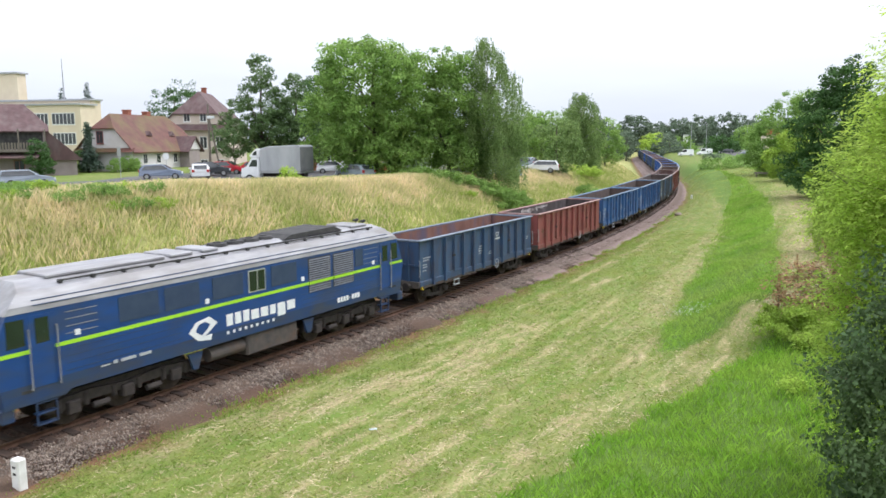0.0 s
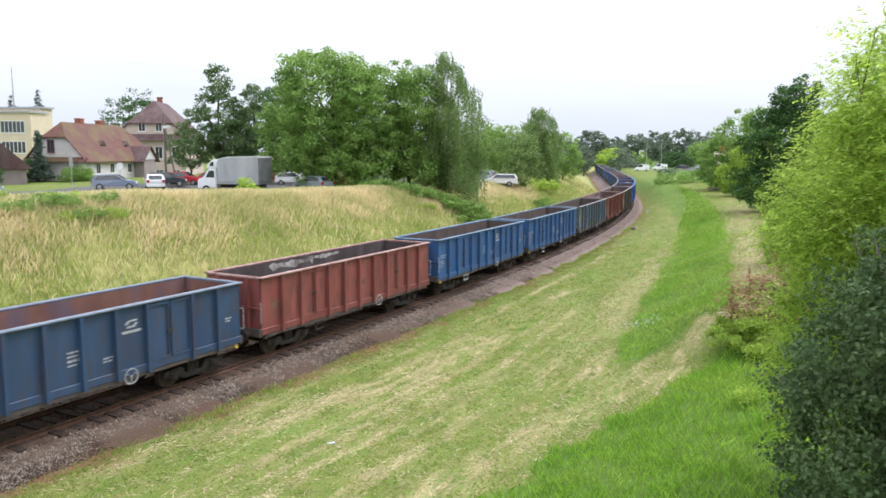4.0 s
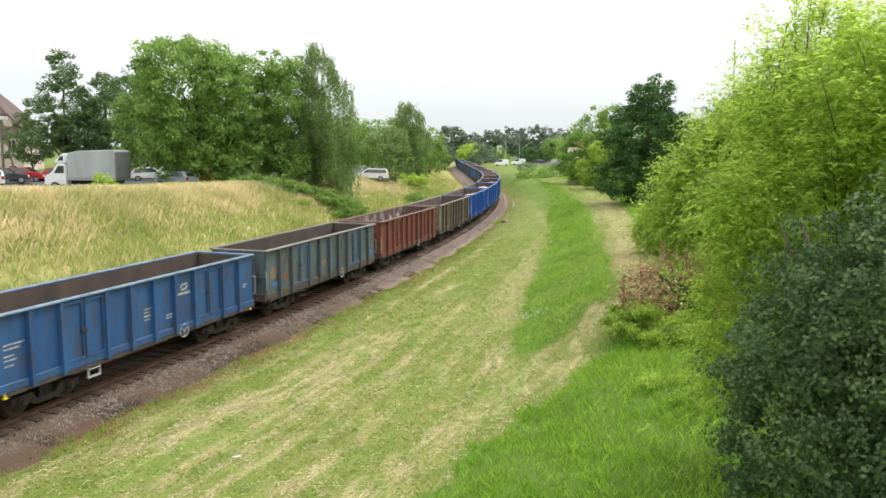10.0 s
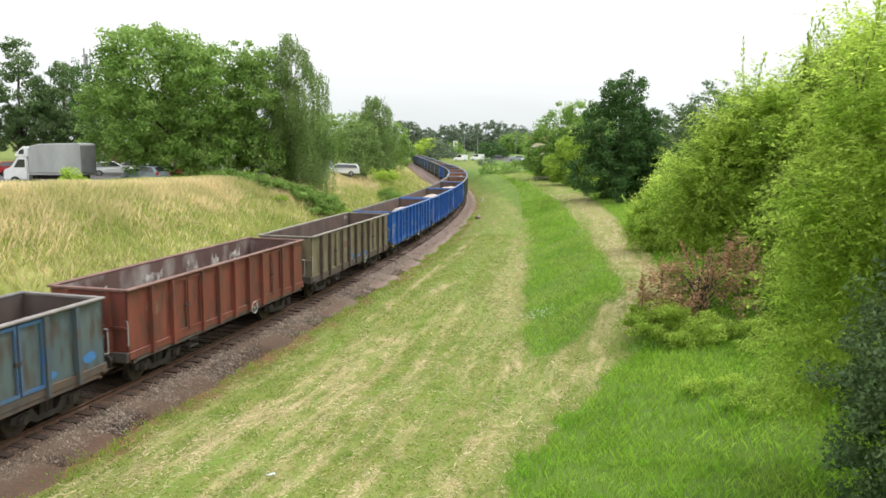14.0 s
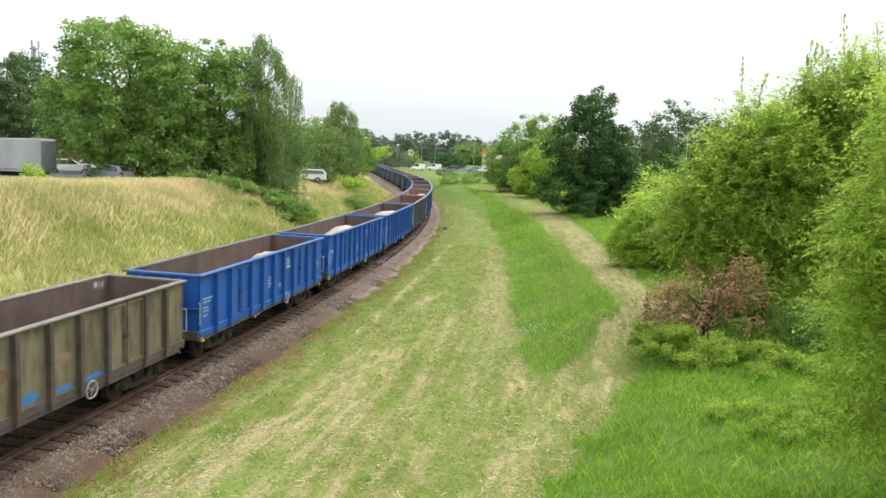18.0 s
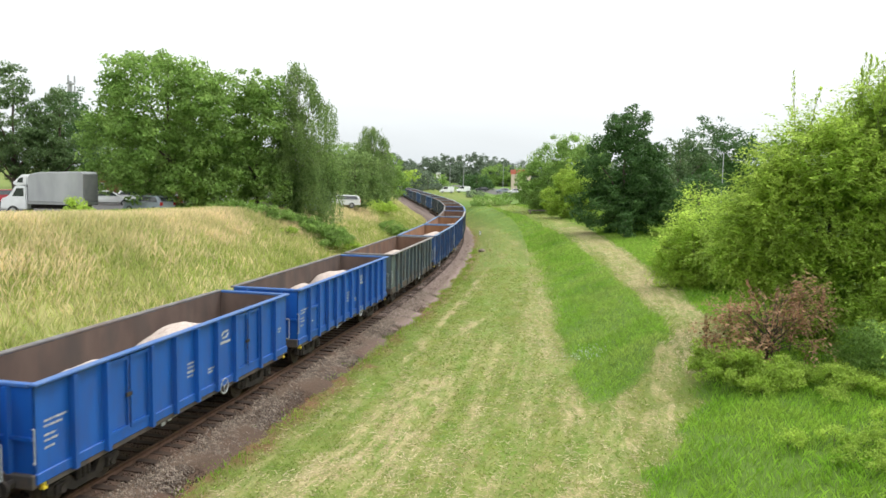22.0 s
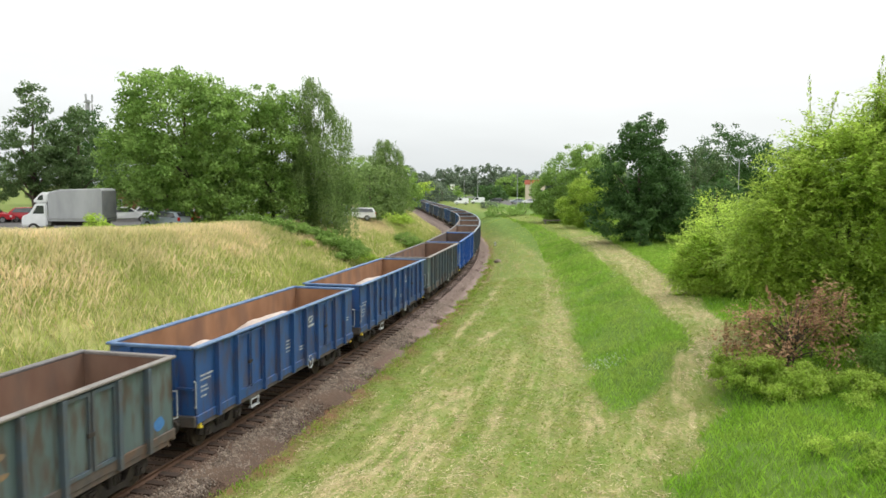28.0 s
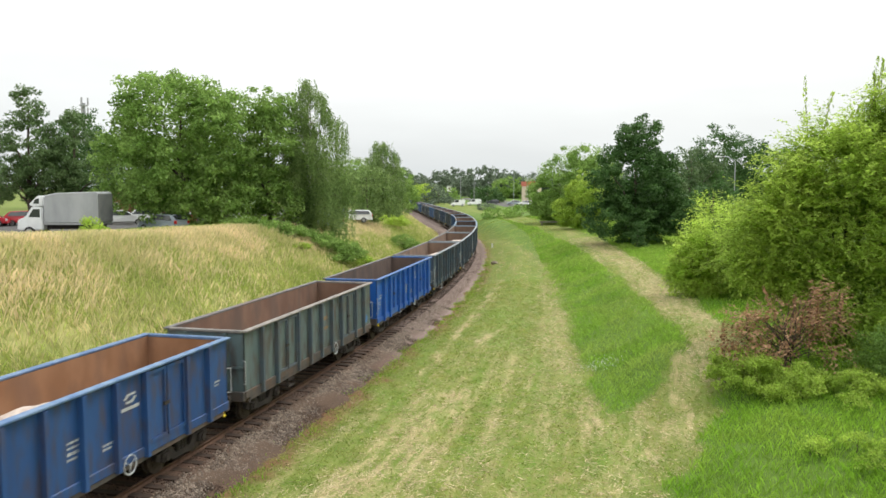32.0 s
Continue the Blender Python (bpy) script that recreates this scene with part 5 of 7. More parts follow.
x, y = scatter(230000, -38, 100, -16, -3.6, 33, lambda s, n: (0.4 + 0.6 * step(patch(s * 0.25, n * 0.4), 0.35, 0.6)) * (1 - 0.7 * step(-n, 9.5, 13.5)))
blades("bank_grass", x, y, 0.2, 0.5, 0.018, M["blade_bank"], "green grass growing through the dry bank", 34, 0.6)
x, y = scatter(9000, 70, 135, -16, -3.6, 35)
blades("far_bank_grass", x, y, 0.3, 0.7, 0.08, M["blade_dry"], "dry grass on the far end of the bank", 36, 0.5)
x, y = scatter(330000, -20, 45, 2.0, 17.5, 37, lambda s, n: (1 - uncut(s, n)) * (1 - 0.95 * hay(s, n)) * (0.35 + 0.65 * step(patch(s * 0.7 + 9, n * 1.6), 0.35, 0.6)) * (0.12 + 0.88 * step(n + 1.6 * (patch(s * 0.8, n) - 0.5), 2.2, 3.3)), 1.4)
blades("mown_grass", x, y, 0.07, 0.16, 0.024, M["blade_mown"], "short mown grass beside the track", 38, 1.3, 0.45)
x, y = scatter(420000, -20, 75, 3.0, 19.5, 39, lambda s, n: hay(s, n) * 0.62 * step(patch(s * 0.9, n * 3.8), 0.30, 0.6) + (0.03 + 0.14 * step(n, 6.5, 9) * step(patch(s * 1.1 + 4, n * 1.3), 0.42, 0.62) + 0.25 * step(patch(s * 0.16 + 40, n * 3.4 + 7), 0.48, 0.72)) * (1 - uncut(s, n)), 1.4)
blades("cut_hay", x, y, 0.09, 0.24, 0.018, M["straw"], "dry straw lying in swaths on the mown grass", 40, 1.6, 0.84, height(x, y) + 0.015)
M["clippings"] = mat("brown_clippings", (0.38, 0.29, 0.17), (0.28, 0.21, 0.115), scale=1.5, rough=0.95, translucent=0.2, island=0.3)
x, y = scatter(130000, -16, 50, 3.0, 16.5, 71, lambda s, n: (1 - uncut(s, n)) * (0.03 + 0.75 * step(patch(s * 0.35 + 17, n * 1.9 + 9), 0.5, 0.72) * step(patch(s * 1.4, n * 3.0), 0.4, 0.65)) * (0.5 + 0.5 * step(n, 6, 9)), 1.4)
blades("clippings", x, y, 0.07, 0.17, 0.018, M["clippings"], "brown withered clippings strewn over the mown grass", 72, 1.5, 0.8, height(x, y) + 0.01)
x, y = scatter(330000, -14, 70, 8.5, 27, 41, lambda s, n: uncut(s, n) * (0.45 + 0.55 * step(patch(s * 0.8 + 3, n * 0.9), 0.35, 0.62)), 1.4)
M["blade_slope"] = mat("slope_grass", (0.195, 0.37, 0.038), (0.30, 0.455, 0.075), scale=0.5, rough=0.9, translucent=0.5, island=0.35, c3=(0.36, 0.43, 0.12), scale3=0.35, amount3=0.5)
sv, nv = rel_track(x, y)
slope = ridge(sv, nv) > 0.05
blades("fresh_grass", x[~slope], y[~slope], 0.12, 0.34, 0.014, M["blade_green"], "knee-high fresh green grass", 42, 0.75, 0.1)
blades("slope_grass", x[slope], y[slope], 0.1, 0.32, 0.016, M["blade_slope"], "softer mid-green grass on the slope below the path", 48, 0.9, 0.15)
x, y = scatter(70000, 40, 135, 2.4, 26, 50, lambda s, n: 0.7 + 0.3 * step(patch(s * 0.3, n), 0.4, 0.6))
fx, fy = scatter(45000, 42, 130, 8.5, 27, 54, uncut)
blades("far_fresh_grass", fx, fy, 0.15, 0.4, 0.06, M["blade_slope"], "fresh green grass on the ridge along the bend", 55, 0.7)
M["blade_far"] = mat("far_mown_blades", (0.25, 0.345, 0.065), (0.39, 0.43, 0.13), scale=0.8, rough=0.95, translucent=0.4, island=0.35, c3=(0.44, 0.38, 0.18), scale3=0.5, amount3=0.5)
blades("far_mown_grass", x, y, 0.06, 0.16, 0.07, M["blade_far"], "mown grass along the bend of the track", 51, 1.2, 0.4)
x, y = scatter(15000, 58, 135, -17, -4, 52)
blades("far_green_grass", x, y, 0.2, 0.5, 0.08, M["blade_bank"], "green grass on the bank of the bend", 53, 0.6)
x, y = scatter(16000, -30, 70, 1.9, 3.3, 43, lambda s, n: step(patch(s * 0.9, n * 1.5), 0.42, 0.65) * step(n, 1.8, 2.7))
blades("edge_weeds", x, y, 0.06, 0.2, 0.025, M["blade_green"], "weeds along the edge of the ballast", 44, 0.7)
wx, wy = on_track(np.full(160, 15.6) + np.random.default_rng(5).normal(size=160) * 0.6, 12.4 + np.random.default_rng(6).normal(size=160) * 0.55)[:2]
ex, ey = scatter(42000, -30, 60, 1.75, 4.0, 63, lambda s, n: step(n + 0.9 * (patch(s * 0.9, n * 0.6) - 0.5), 1.75, 2.6) * (1 - step(n + 1.2 * (patch(s * 0.5 + 3, n) - 0.5), 2.9, 3.8)) * (0.25 + 0.75 * step(patch(s * 1.6 + 5, n * 2.4), 0.38, 0.6)))
blades("edge_grass", ex, ey, 0.05, 0.15, 0.024, M["blade_edge"], "olive-brown half-dry grass along the ballast edge", 64, 1.2, 0.5)
blades("white_flowers", wx, wy, 0.03, 0.05, 0.045, mat("white_petals", (0.7, 0.7, 0.68), (0.6, 0.62, 0.55), scale=5, rough=0.8, translucent=0.3), "small white wildflowers in the grass", 45, 0.9, z=height(wx, wy) + np.random.default_rng(8).uniform(0.12, 0.32, len(wx)))

# ---- plants ----


def leaves(name, centres, spread, per, size, material, parent, rng, flat=0.4, droop=0.0, aspect=0.6, layer=0.7):
    """Many small folded leaves round the given clump centres, as one mesh."""
    k = len(centres) * per
    c = np.repeat(centres, per, 0)
    sp = np.repeat(np.broadcast_to(np.asarray(spread, float).reshape(-1, 1), (len(centres), 1)), per, 0)
    d = rng.normal(size=(k, 3))
    d /= np.linalg.norm(d, axis=1, keepdims=True)
    p = c + d * sp * rng.uniform(0.2, 1.0, (k, 1)) ** 0.6 * np.array([1, 1, layer])
    if layer < 0.6:
        p[:, 2] -= 0.35 * ((p[:, 0] - c[:, 0]) ** 2 + (p[:, 1] - c[:, 1]) ** 2) / sp[:, 0]
    if droop:
        p[:, 2] -= droop * rng.uniform(0, 1, k) ** 1.5
    p[:, 2] = np.maximum(p[:, 2], 0.1)
    out = d * 0.7 + rng.normal(size=(k, 3)) * 0.55 + np.array([0, 0, flat])
    out /= np.linalg.norm(out, axis=1, keepdims=True)
    a = np.cross(out, rng.normal(size=(k, 3)))
    a /= np.linalg.norm(a, axis=1, keepdims=True) + 1e-9
    if droop:
        a = a * 0.4 + np.array([0, 0, -1.0])
        a /= np.linalg.norm(a, axis=1, keepdims=True)
    b = np.cross(out, a)
    s = size * rng.uniform(0.6, 1.3, (k, 1))
    v = np.stack([p - a * s * 0.5, p + b * s * 0.5 * aspect - out * s * 0.1, p + a * s * 0.5 - out * s * 0.12, p - b * s * 0.5 * aspect - out * s * 0.1], 1).reshape(-1, 3)
    return part(name, raw_mesh(name, v, np.arange(4 * k).reshape(-1, 4), material), None, parent)


def sprays(name, centres, outward, reach, twigs, per, size, material, parent, rng, aspect=0.45, sag=0.3):
    """Arching twigs with leaflets in two hanging rows, as one mesh."""
    k = len(centres) * twigs
    c, d = np.repeat(centres, twigs, 0), np.repeat(outward, twigs, 0)
    d = d + rng.normal(size=(k, 3)) * 0.55 + np.array([0, 0, 0.25])
    d /= np.linalg.norm(d, axis=1, keepdims=True)
    c = c - np.repeat(outward, twigs, 0) * reach * 0.75 + rng.normal(size=(k, 3)) * reach * 0.35
    far = reach * rng.uniform(0.7, 1.5, (k, 1))
    u = np.tile(np.linspace(0.08, 1, per), k)[:, None]
    c, d, far = np.repeat(c, per, 0), np.repeat(d, per, 0), np.repeat(far, per, 0)
    side = np.cross(d, np.array([0, 0, 1.0]))
    side /= np.linalg.norm(side, axis=1, keepdims=True) + 1e-6
    row = np.where(np.tile(np.arange(per), k) % 2, 1.0, -1.0)[:, None]
    n = len(c)
    p = c + d * far * u - np.array([0, 0, 1.0]) * sag * far * u * u + rng.normal(size=(n, 3)) * 0.03
    p[:, 2] = np.maximum(p[:, 2], 0.12)
    a = side * row * 0.8 + d * 0.55 - np.array([0, 0, 0.28]) + rng.normal(size=(n, 3)) * 0.25
    a /= np.linalg.norm(a, axis=1, keepdims=True)
    out = np.cross(a, d) * row * 0.6 + np.array([0, 0, 0.9]) + rng.normal(size=(n, 3)) * 0.35
    b = np.cross(out, a)
    b /= np.linalg.norm(b, axis=1, keepdims=True) + 1e-6
    out = np.cross(a, b)
    s = size * rng.uniform(0.65, 1.25, (n, 1)) * (1.15 - 0.4 * u)
    v = np.stack([p, p + a * s * 0.45 + b * s * 0.5 * aspect - out * s * 0.06, p + a * s - out * s * 0.1, p + a * s * 0.45 - b * s * 0.5 * aspect - out * s * 0.06], 1).reshape(-1, 3)
    return part(name, raw_mesh(name, v, np.arange(4 * n).reshape(-1, 4), material), None, parent)


def tree(name, x, y, tall, lobes, leaf, clump, per, size, label, category="tree", bark=None, trunk=0.25, seed=1, droop=0.0, group="", density=1.0, base=None, flat=0.4, limbs=9, aspect=0.6, shoots=0, stems=1, layer=0.7, rise_by=0.075, drop=0.0, feather=0):
    """lobes: ellipsoids (dx, dy, z, rx, ry, rz) of the crown over the base."""
    rng = np.random.default_rng(seed)
    z0 = ground_z(x, y) if base is None else base
    low = (tall - drop) / tall
    tall, lobes = tall - drop, [(dx, dy, z * low, rx, ry, rz * low) for dx, dy, z, rx, ry, rz in lobes]
    t = thing(name, label, category, group, at=pose(x, y, z0 - 0.05))
    cs, outs = [], []
    for dx, dy, z, rx, ry, rz in lobes:
        k = max(6, int(density * 1.9 * (rx * ry + rx * rz + ry * rz) / (clump * clump)))
        d = rng.normal(size=(k, 3))
        d /= np.linalg.norm(d, axis=1, keepdims=True)
        r = rng.uniform(0.4, 1.0, (k, 1)) ** 0.45 * (1 + 0.12 * np.sin(d[:, :1] * 5 + seed) + 0.09 * rng.normal(size=(k, 1)))
        q = d * r * np.array([rx, ry, rz]) + np.array([dx, dy, z])
        cs.append(q[q[:, 2] > 0.25])
        outs.append(d[q[:, 2] > 0.25])
    if shoots:
        # upright young shoots that break the outline at the top
        allc = np.concatenate(cs)
        top = allc[np.argsort(-allc[:, 2])[: shoots * 6]][rng.choice(min(shoots * 6, len(allc)), shoots, False)]
        rise, lean2 = rng.uniform(0.6, 1.3, (shoots, 1)) * tall * rise_by, rng.normal(size=(shoots, 3)) * np.array([0.18, 0.18, 0])
        top = top - np.array([0, 0, 0.75 if feather else 0.0])
        twigs = np.concatenate([top + (np.array([0, 0, 1.0]) + lean2) * rise * (0.25 + j / 9) for j in range(9)])
    cs = np.concatenate(cs)
    spread = rng.uniform(0.7, 1.25, len(cs)) * clump
    h = tall * (0.72 if feather else 0.86)
    for stem in range(stems):
        bm = bmesh.new()
        lean = rng.normal(size=2) * (0.15 if stems == 1 else tall * (0.07 if feather else 0.16))
        foot = rng.normal(size=2) * (0 if stems == 1 else 0.35)
        pts = [Vector((foot[0] + lean[0] * (k / 6) ** 1.6 + 0.05 * rng.normal(), foot[1] + lean[1] * (k / 6) ** 1.6 + 0.05 * rng.normal(), h * k / 6 - (0.2 if k == 0 else 0))) for k in range(7)]
        tube(bm, pts, [trunk * (1.3 if k == 0 else 1.0) * (1 - 0.88 * k / 6) for k in range(7)], 9)
        tr = part("trunk", bm, bark or M["bark"], t, smooth=True)
        for f in cs[rng.choice(len(cs), min(limbs, len(cs)), False)]:
            fz = np.clip(f[2] * rng.uniform(0.35, 0.65), 0.15 * tall, h * 0.92)
            i = min(5, int(fz / h * 6))
            p0 = pts[i].lerp(pts[i + 1], fz / h * 6 - i)
            p1 = Vector(f)
            mid = p0.lerp(p1, 0.5) + Vector((0, 0, 0.12 * (p1 - p0).length))
            r = trunk * 0.42 * (1 - 0.7 * fz / h)
            bm = bmesh.new()
            tube(bm, [p0, mid, p1], [r, r * 0.6, r * 0.15], 6)
            part("limb", bm, bark or M["bark"], tr, smooth=True)
    if feather:
        sprays("crown", cs, np.concatenate(outs), clump * 1.5, feather, max(4, per // feather), size, leaf, t, rng, aspect)["kind"] = "stuff"
    else:
        leaves("crown", cs, spread, per, size, leaf, t, rng, flat, droop, aspect, layer)["kind"] = "stuff"
    if shoots:
        leaves("shoot_leaf", twigs, clump * np.repeat(np.linspace(0.5, 0.16, 9), shoots), max(4, per // 18), size, leaf, t, rng, flat, 0.12, aspect)["kind"] = "stuff"
        for a2, r2, l2 in zip(top, rise, lean2):
            bm = bmesh.new()
            up = Vector((l2[0], l2[1], 1.0)) * float(r2[0])
            tube(bm, [Vector(a2) - up * 0.3, Vector(a2) + up * 0.4, Vector(a2) + up * 1.1], [0.02, 0.012, 0.005], 4)
            part("twig", bm, bark or M["bark"], t)
    return t


def weeping_birch(x, y, tall, outline, limbs, strands, size, label, seed):
    """A birch whose limbs carry hanging strings of leaves; outline: (height, reach to -x, reach to +x)."""
    rng = np.random.default_rng(seed)
    z0 = ground_z(x, y) - 0.05
    t = thing("weeping_birch", label, "tree", "birches on the bank", at=pose(x, y, z0))
    bm = bmesh.new()
    pts = [Vector((0.18 * math.sin(k * 1.3), 0.12 * math.sin(k * 0.9), tall * 0.97 * k / 8 - (0.2 if k == 0 else 0))) for k in range(9)]
    tube(bm, pts, [0.2 * (1.25 if k == 0 else 1.0) * (1 - 0.92 * k / 8) for k in range(9)], 9)
    tr = part("trunk", bm, M["birch_bark"], t, "white birch trunk with dark bands", smooth=True)
    zs, lefts, rights = zip(*outline)
    centres = []
    for k in range(limbs):
        z = tall * (0.17 + 0.81 * ((k + rng.uniform()) / limbs) ** 1.05)
        a = k * 2.39996 + rng.normal() * 0.3
        cx, cy = math.cos(a), math.sin(a)
        wide = np.interp(z - 0.6, zs, rights if cx > 0 else lefts)
        deep = 0.5 * (np.interp(z - 0.6, zs, lefts) + np.interp(z - 0.6, zs, rights))
        r = (abs(cx) * wide + abs(cy) * deep) * rng.uniform(0.5, 1.02)
        if cy < -0.5 and z < tall * 0.75 and rng.uniform() < 0.55:
            r *= 0.35
        i = min(7, int(z / (tall * 0.97) * 8))
        p0 = pts[i].lerp(pts[i + 1], min(1.0, z / (tall * 0.97) * 8 - i)) - Vector((0, 0, 0.25 * r))
        p1 = Vector((cx * r * 0.6, cy * r * 0.6, z + 0.10 * r))
        p2 = Vector((cx * r, cy * r, z - 0.10 * r))
        if k % 2 == 0:
            bm = bmesh.new()
            q = 0.055 * (1.1 - z / tall)
            tube(bm, [p0, p1, p2], [q + 0.012, q * 0.6 + 0.008, 0.006], 5)
            part("limb", bm, M["birch_bark"] if k % 4 else M["bark"], tr, smooth=True)
        for _ in range(int(strands * rng.uniform(0.4, 1.6) * (1.3 - 0.7 * z / tall))):
            f = rng.uniform(0.35, 1.0) ** 0.6
            top = p0.lerp(p1, f / 0.6) if f < 0.6 else p1.lerp(p2, (f - 0.6) / 0.4)
            top = np.array(top) + rng.normal(size=3) * np.array([0.25, 0.25, 0.12])
            drop = rng.uniform(0.5, 1.0) * min(5.2, 0.7 + 0.3 * (tall - z) + 0.3 * r)
            count = int(drop / 0.085) + 3
            u = np.linspace(0, 1, count)[:, None]
            sway = rng.normal(size=(1, 3)) * np.array([0.16, 0.16, 0])
            line = top + np.array([[0, 0, -1.0]]) * drop * u + sway * u + rng.normal(size=(count, 3)) * np.array([0.06, 0.06, 0.03])
            centres.append(line)
    p = np.concatenate(centres)
    low = height(p[:, 0] + x, p[:, 1] + y) - z0 + 0.35
    p = p[p[:, 2] > low]
    n = len(p)
    a = np.array([0, 0, -1.0]) + rng.normal(size=(n, 3)) * 0.45
    a /= np.linalg.norm(a, axis=1, keepdims=True)
    b = np.cross(a, rng.normal(size=(n, 3)))
    b /= np.linalg.norm(b, axis=1, keepdims=True)
    s = size * rng.uniform(0.6, 1.3, (n, 1))
    v = np.stack([p, p + a * s * 0.4 + b * s * 0.27, p + a * s, p + a * s * 0.4 - b * s * 0.27], 1).reshape(-1, 3)
    part("crown", raw_mesh("crown", v, np.arange(4 * n).reshape(-1, 4), L["birch"]), None, t)["kind"] = "stuff"
    return t


L = {
    "linden": leaf_mat("broad_leaves", (0.155, 0.275, 0.055), (0.28, 0.42, 0.11), 0.53),
    "birch": leaf_mat("birch_leaves", (0.135, 0.22, 0.062), (0.225, 0.32, 0.105), 0.48),
    "dark": leaf_mat("dark_leaves", (0.041, 0.102, 0.024), (0.076, 0.158, 0.04), 0.3),
    "lime": leaf_mat("light_green_leaves", (0.32, 0.47, 0.065), (0.49, 0.62, 0.13), 0.66),
    "ash": leaf_mat("ash_leaves", (0.265, 0.40, 0.058), (0.43, 0.56, 0.11), 0.64),
    "grey": leaf_mat("grey_green_leaves", (0.045, 0.09, 0.032), (0.145, 0.215, 0.085), 0.35),
    "pine": leaf_mat("needles", (0.09, 0.16, 0.055), (0.15, 0.23, 0.085), 0.35),
    "spruce": leaf_mat("spruce_needles", (0.05, 0.085, 0.06), (0.08, 0.12, 0.085), 0.1),
    "dead": leaf_mat("withered_leaves", (0.30, 0.175, 0.095), (0.43, 0.27, 0.16), 0.4),
    # aerial haze is mixed into this greyed, paler green for distant plants
    "far": leaf_mat("hazed_far_leaves", (0.105, 0.15, 0.10), (0.16, 0.21, 0.135), 0.25),
}
# the far bank
tree("broadleaf_tree", -18.0, 65, 13.5, [(0, 0, 7.6, 6.4, 5.5, 5.0), (-1.5, 0, 9.6, 4.2, 4, 3.6), (3.6, 0, 7.4, 4.0, 4, 4.4), (-4.4, 0, 5.2, 3.0, 3.5, 3.4), (0.5, -1.5, 3.4, 5.6, 4, 3.2), (2.5, -1.5, 1.9, 4.2, 3.2, 1.9)], L["linden"], 0.8, 64, 0.29, "large dense broadleaf tree in full green leaf", trunk=0.4, seed=3)
tree("broadleaf_tree", -11.0, 66, 11.8, [(0, 0, 7.0, 2.6, 3, 4.0), (0.6, 0, 9.4, 1.7, 2, 2.2), (-0.5, -0.5, 3.6, 2.2, 2.4, 2.8), (0.8, -0.8, 2.4, 1.9, 1.8, 1.9)], L["linden"], 0.7, 64, 0.25, "slim broadleaf tree beside the large one", trunk=0.25, seed=4)
weeping_birch(-7.75, 67.5, 13.6, [(0.6, 2.4, 3.4), (2.7, 1.7, 4.0), (5.2, 1.9, 4.3), (7.8, 2.0, 4.3), (9.8, 1.9, 2.9), (11.8, 1.0, 1.2), (13.2, 0.4, 0.4), (13.9, 0.1, 0.1)], 105, 22, 0.165, "weeping birch with hanging twigs and a white trunk", 5)
weeping_birch(-2.3, 107, 10.9, [(0.6, 1.8, 3.6), (3.5, 2.4, 4.4), (6.0, 2.6, 3.8), (8.5, 2.2, 2.4), (10.9, 0.3, 0.3)], 90, 22, 0.19, "smaller weeping birch at the top of the bank", 6)
for n, (x, y, h, r) in enumerate([(-3.6, 90, 7.0, 2.6), (-8.5, 112, 8.0, 3.4), (-13, 118, 8.5, 4.0), (0.2, 128, 8, 3.0), (-6, 135, 9, 4.0)]):
    tree("bank_tree", x, y, h, [(0, 0, h * 0.58, r, r, h * 0.42), (r * 0.3, 0, h * 0.35, r * 0.9, r, h * 0.3)], L["linden" if n % 2 else "birch"], 0.85, 45, 0.3, "young green tree at the edge of the car park", trunk=0.15, seed=60 + n, group="trees on the bank")
for n, (x, y, h, r) in enumerate([(-35.2, 75, 13.6, 2.2), (-31.4, 76, 11.4, 2.3)]):
    tree("old_poplar", x, y, h, [(0, 0, h * 0.5, r * 1.4, r, h * 0.34), (0.2, 0, h * 0.83, r * 0.7, r * 0.6, h * 0.15), (-r * 1.1, 0, h * 0.40, r * 1.1, r, h * 0.22), (r * 0.9, 0, h * 0.34, r * 1.2, r, h * 0.26)], L["pine"], 0.6, 55, 0.24, "ragged dark tree with bare gaps in its crown", trunk=0.3, seed=70 + n, density=0.8, group="dark trees by the car park")
tree("round_tree", -40.5, 78, 6.0, [(0, 0, 3.8, 2.6, 2.4, 2.2)], L["pine"], 0.6, 60, 0.22, "small round dark-leaved tree in front of a house", trunk=0.12, seed=75)
for n, (x, y, h, r) in enumerate([(-25.5, 84, 9.5, 3.8), (-77, 121, 14.5, 4.8), (-57, 140, 17, 6.5), (-22, 100, 10, 4.5)]):
    tree("broadleaf_tree", x, y, h, [(0, 0, h * 0.6, r, r, h * 0.4), (r * 0.4, 0, h * 0.4, r * 0.9, r, h * 0.3)], L["dark" if n else "linden"], 1.0, 45, 0.36, "broadleaf tree behind the car park", trunk=0.3, seed=80 + n, group="trees behind the car park")
for n, (x, y, h) in enumerate([(-126.6, 148.9, 16.2), (-120.8, 150.6, 17.4), (-59.4, 76.2, 6.0)]):
    tree("spruce", x, y, h, [(0.012 * h * math.sin(j * 2.4 + n), 0.012 * h * math.cos(j * 2.4 + n), h * (0.10 + 0.046 * j), (1.9 - 0.093 * j) * h / 9 * (0.8 + 0.3 * ((j * 0.37 + n * 0.3) % 1)), (1.9 - 0.093 * j) * h / 9, h * 0.03) for j in range(20)], L["spruce"], 0.42, 15, 0.27, "blue-green spruce beside a house", "conifer", trunk=0.14, seed=90 + n, flat=-0.2, group="spruces", base=(4.2 if n < 2 else None))
x, y = scatter(22000, -5, 70, -24, -18.5, 46, lambda s, n: 0.3 + 0.7 * step(patch(s * 0.3, n * 0.5), 0.4, 0.6))
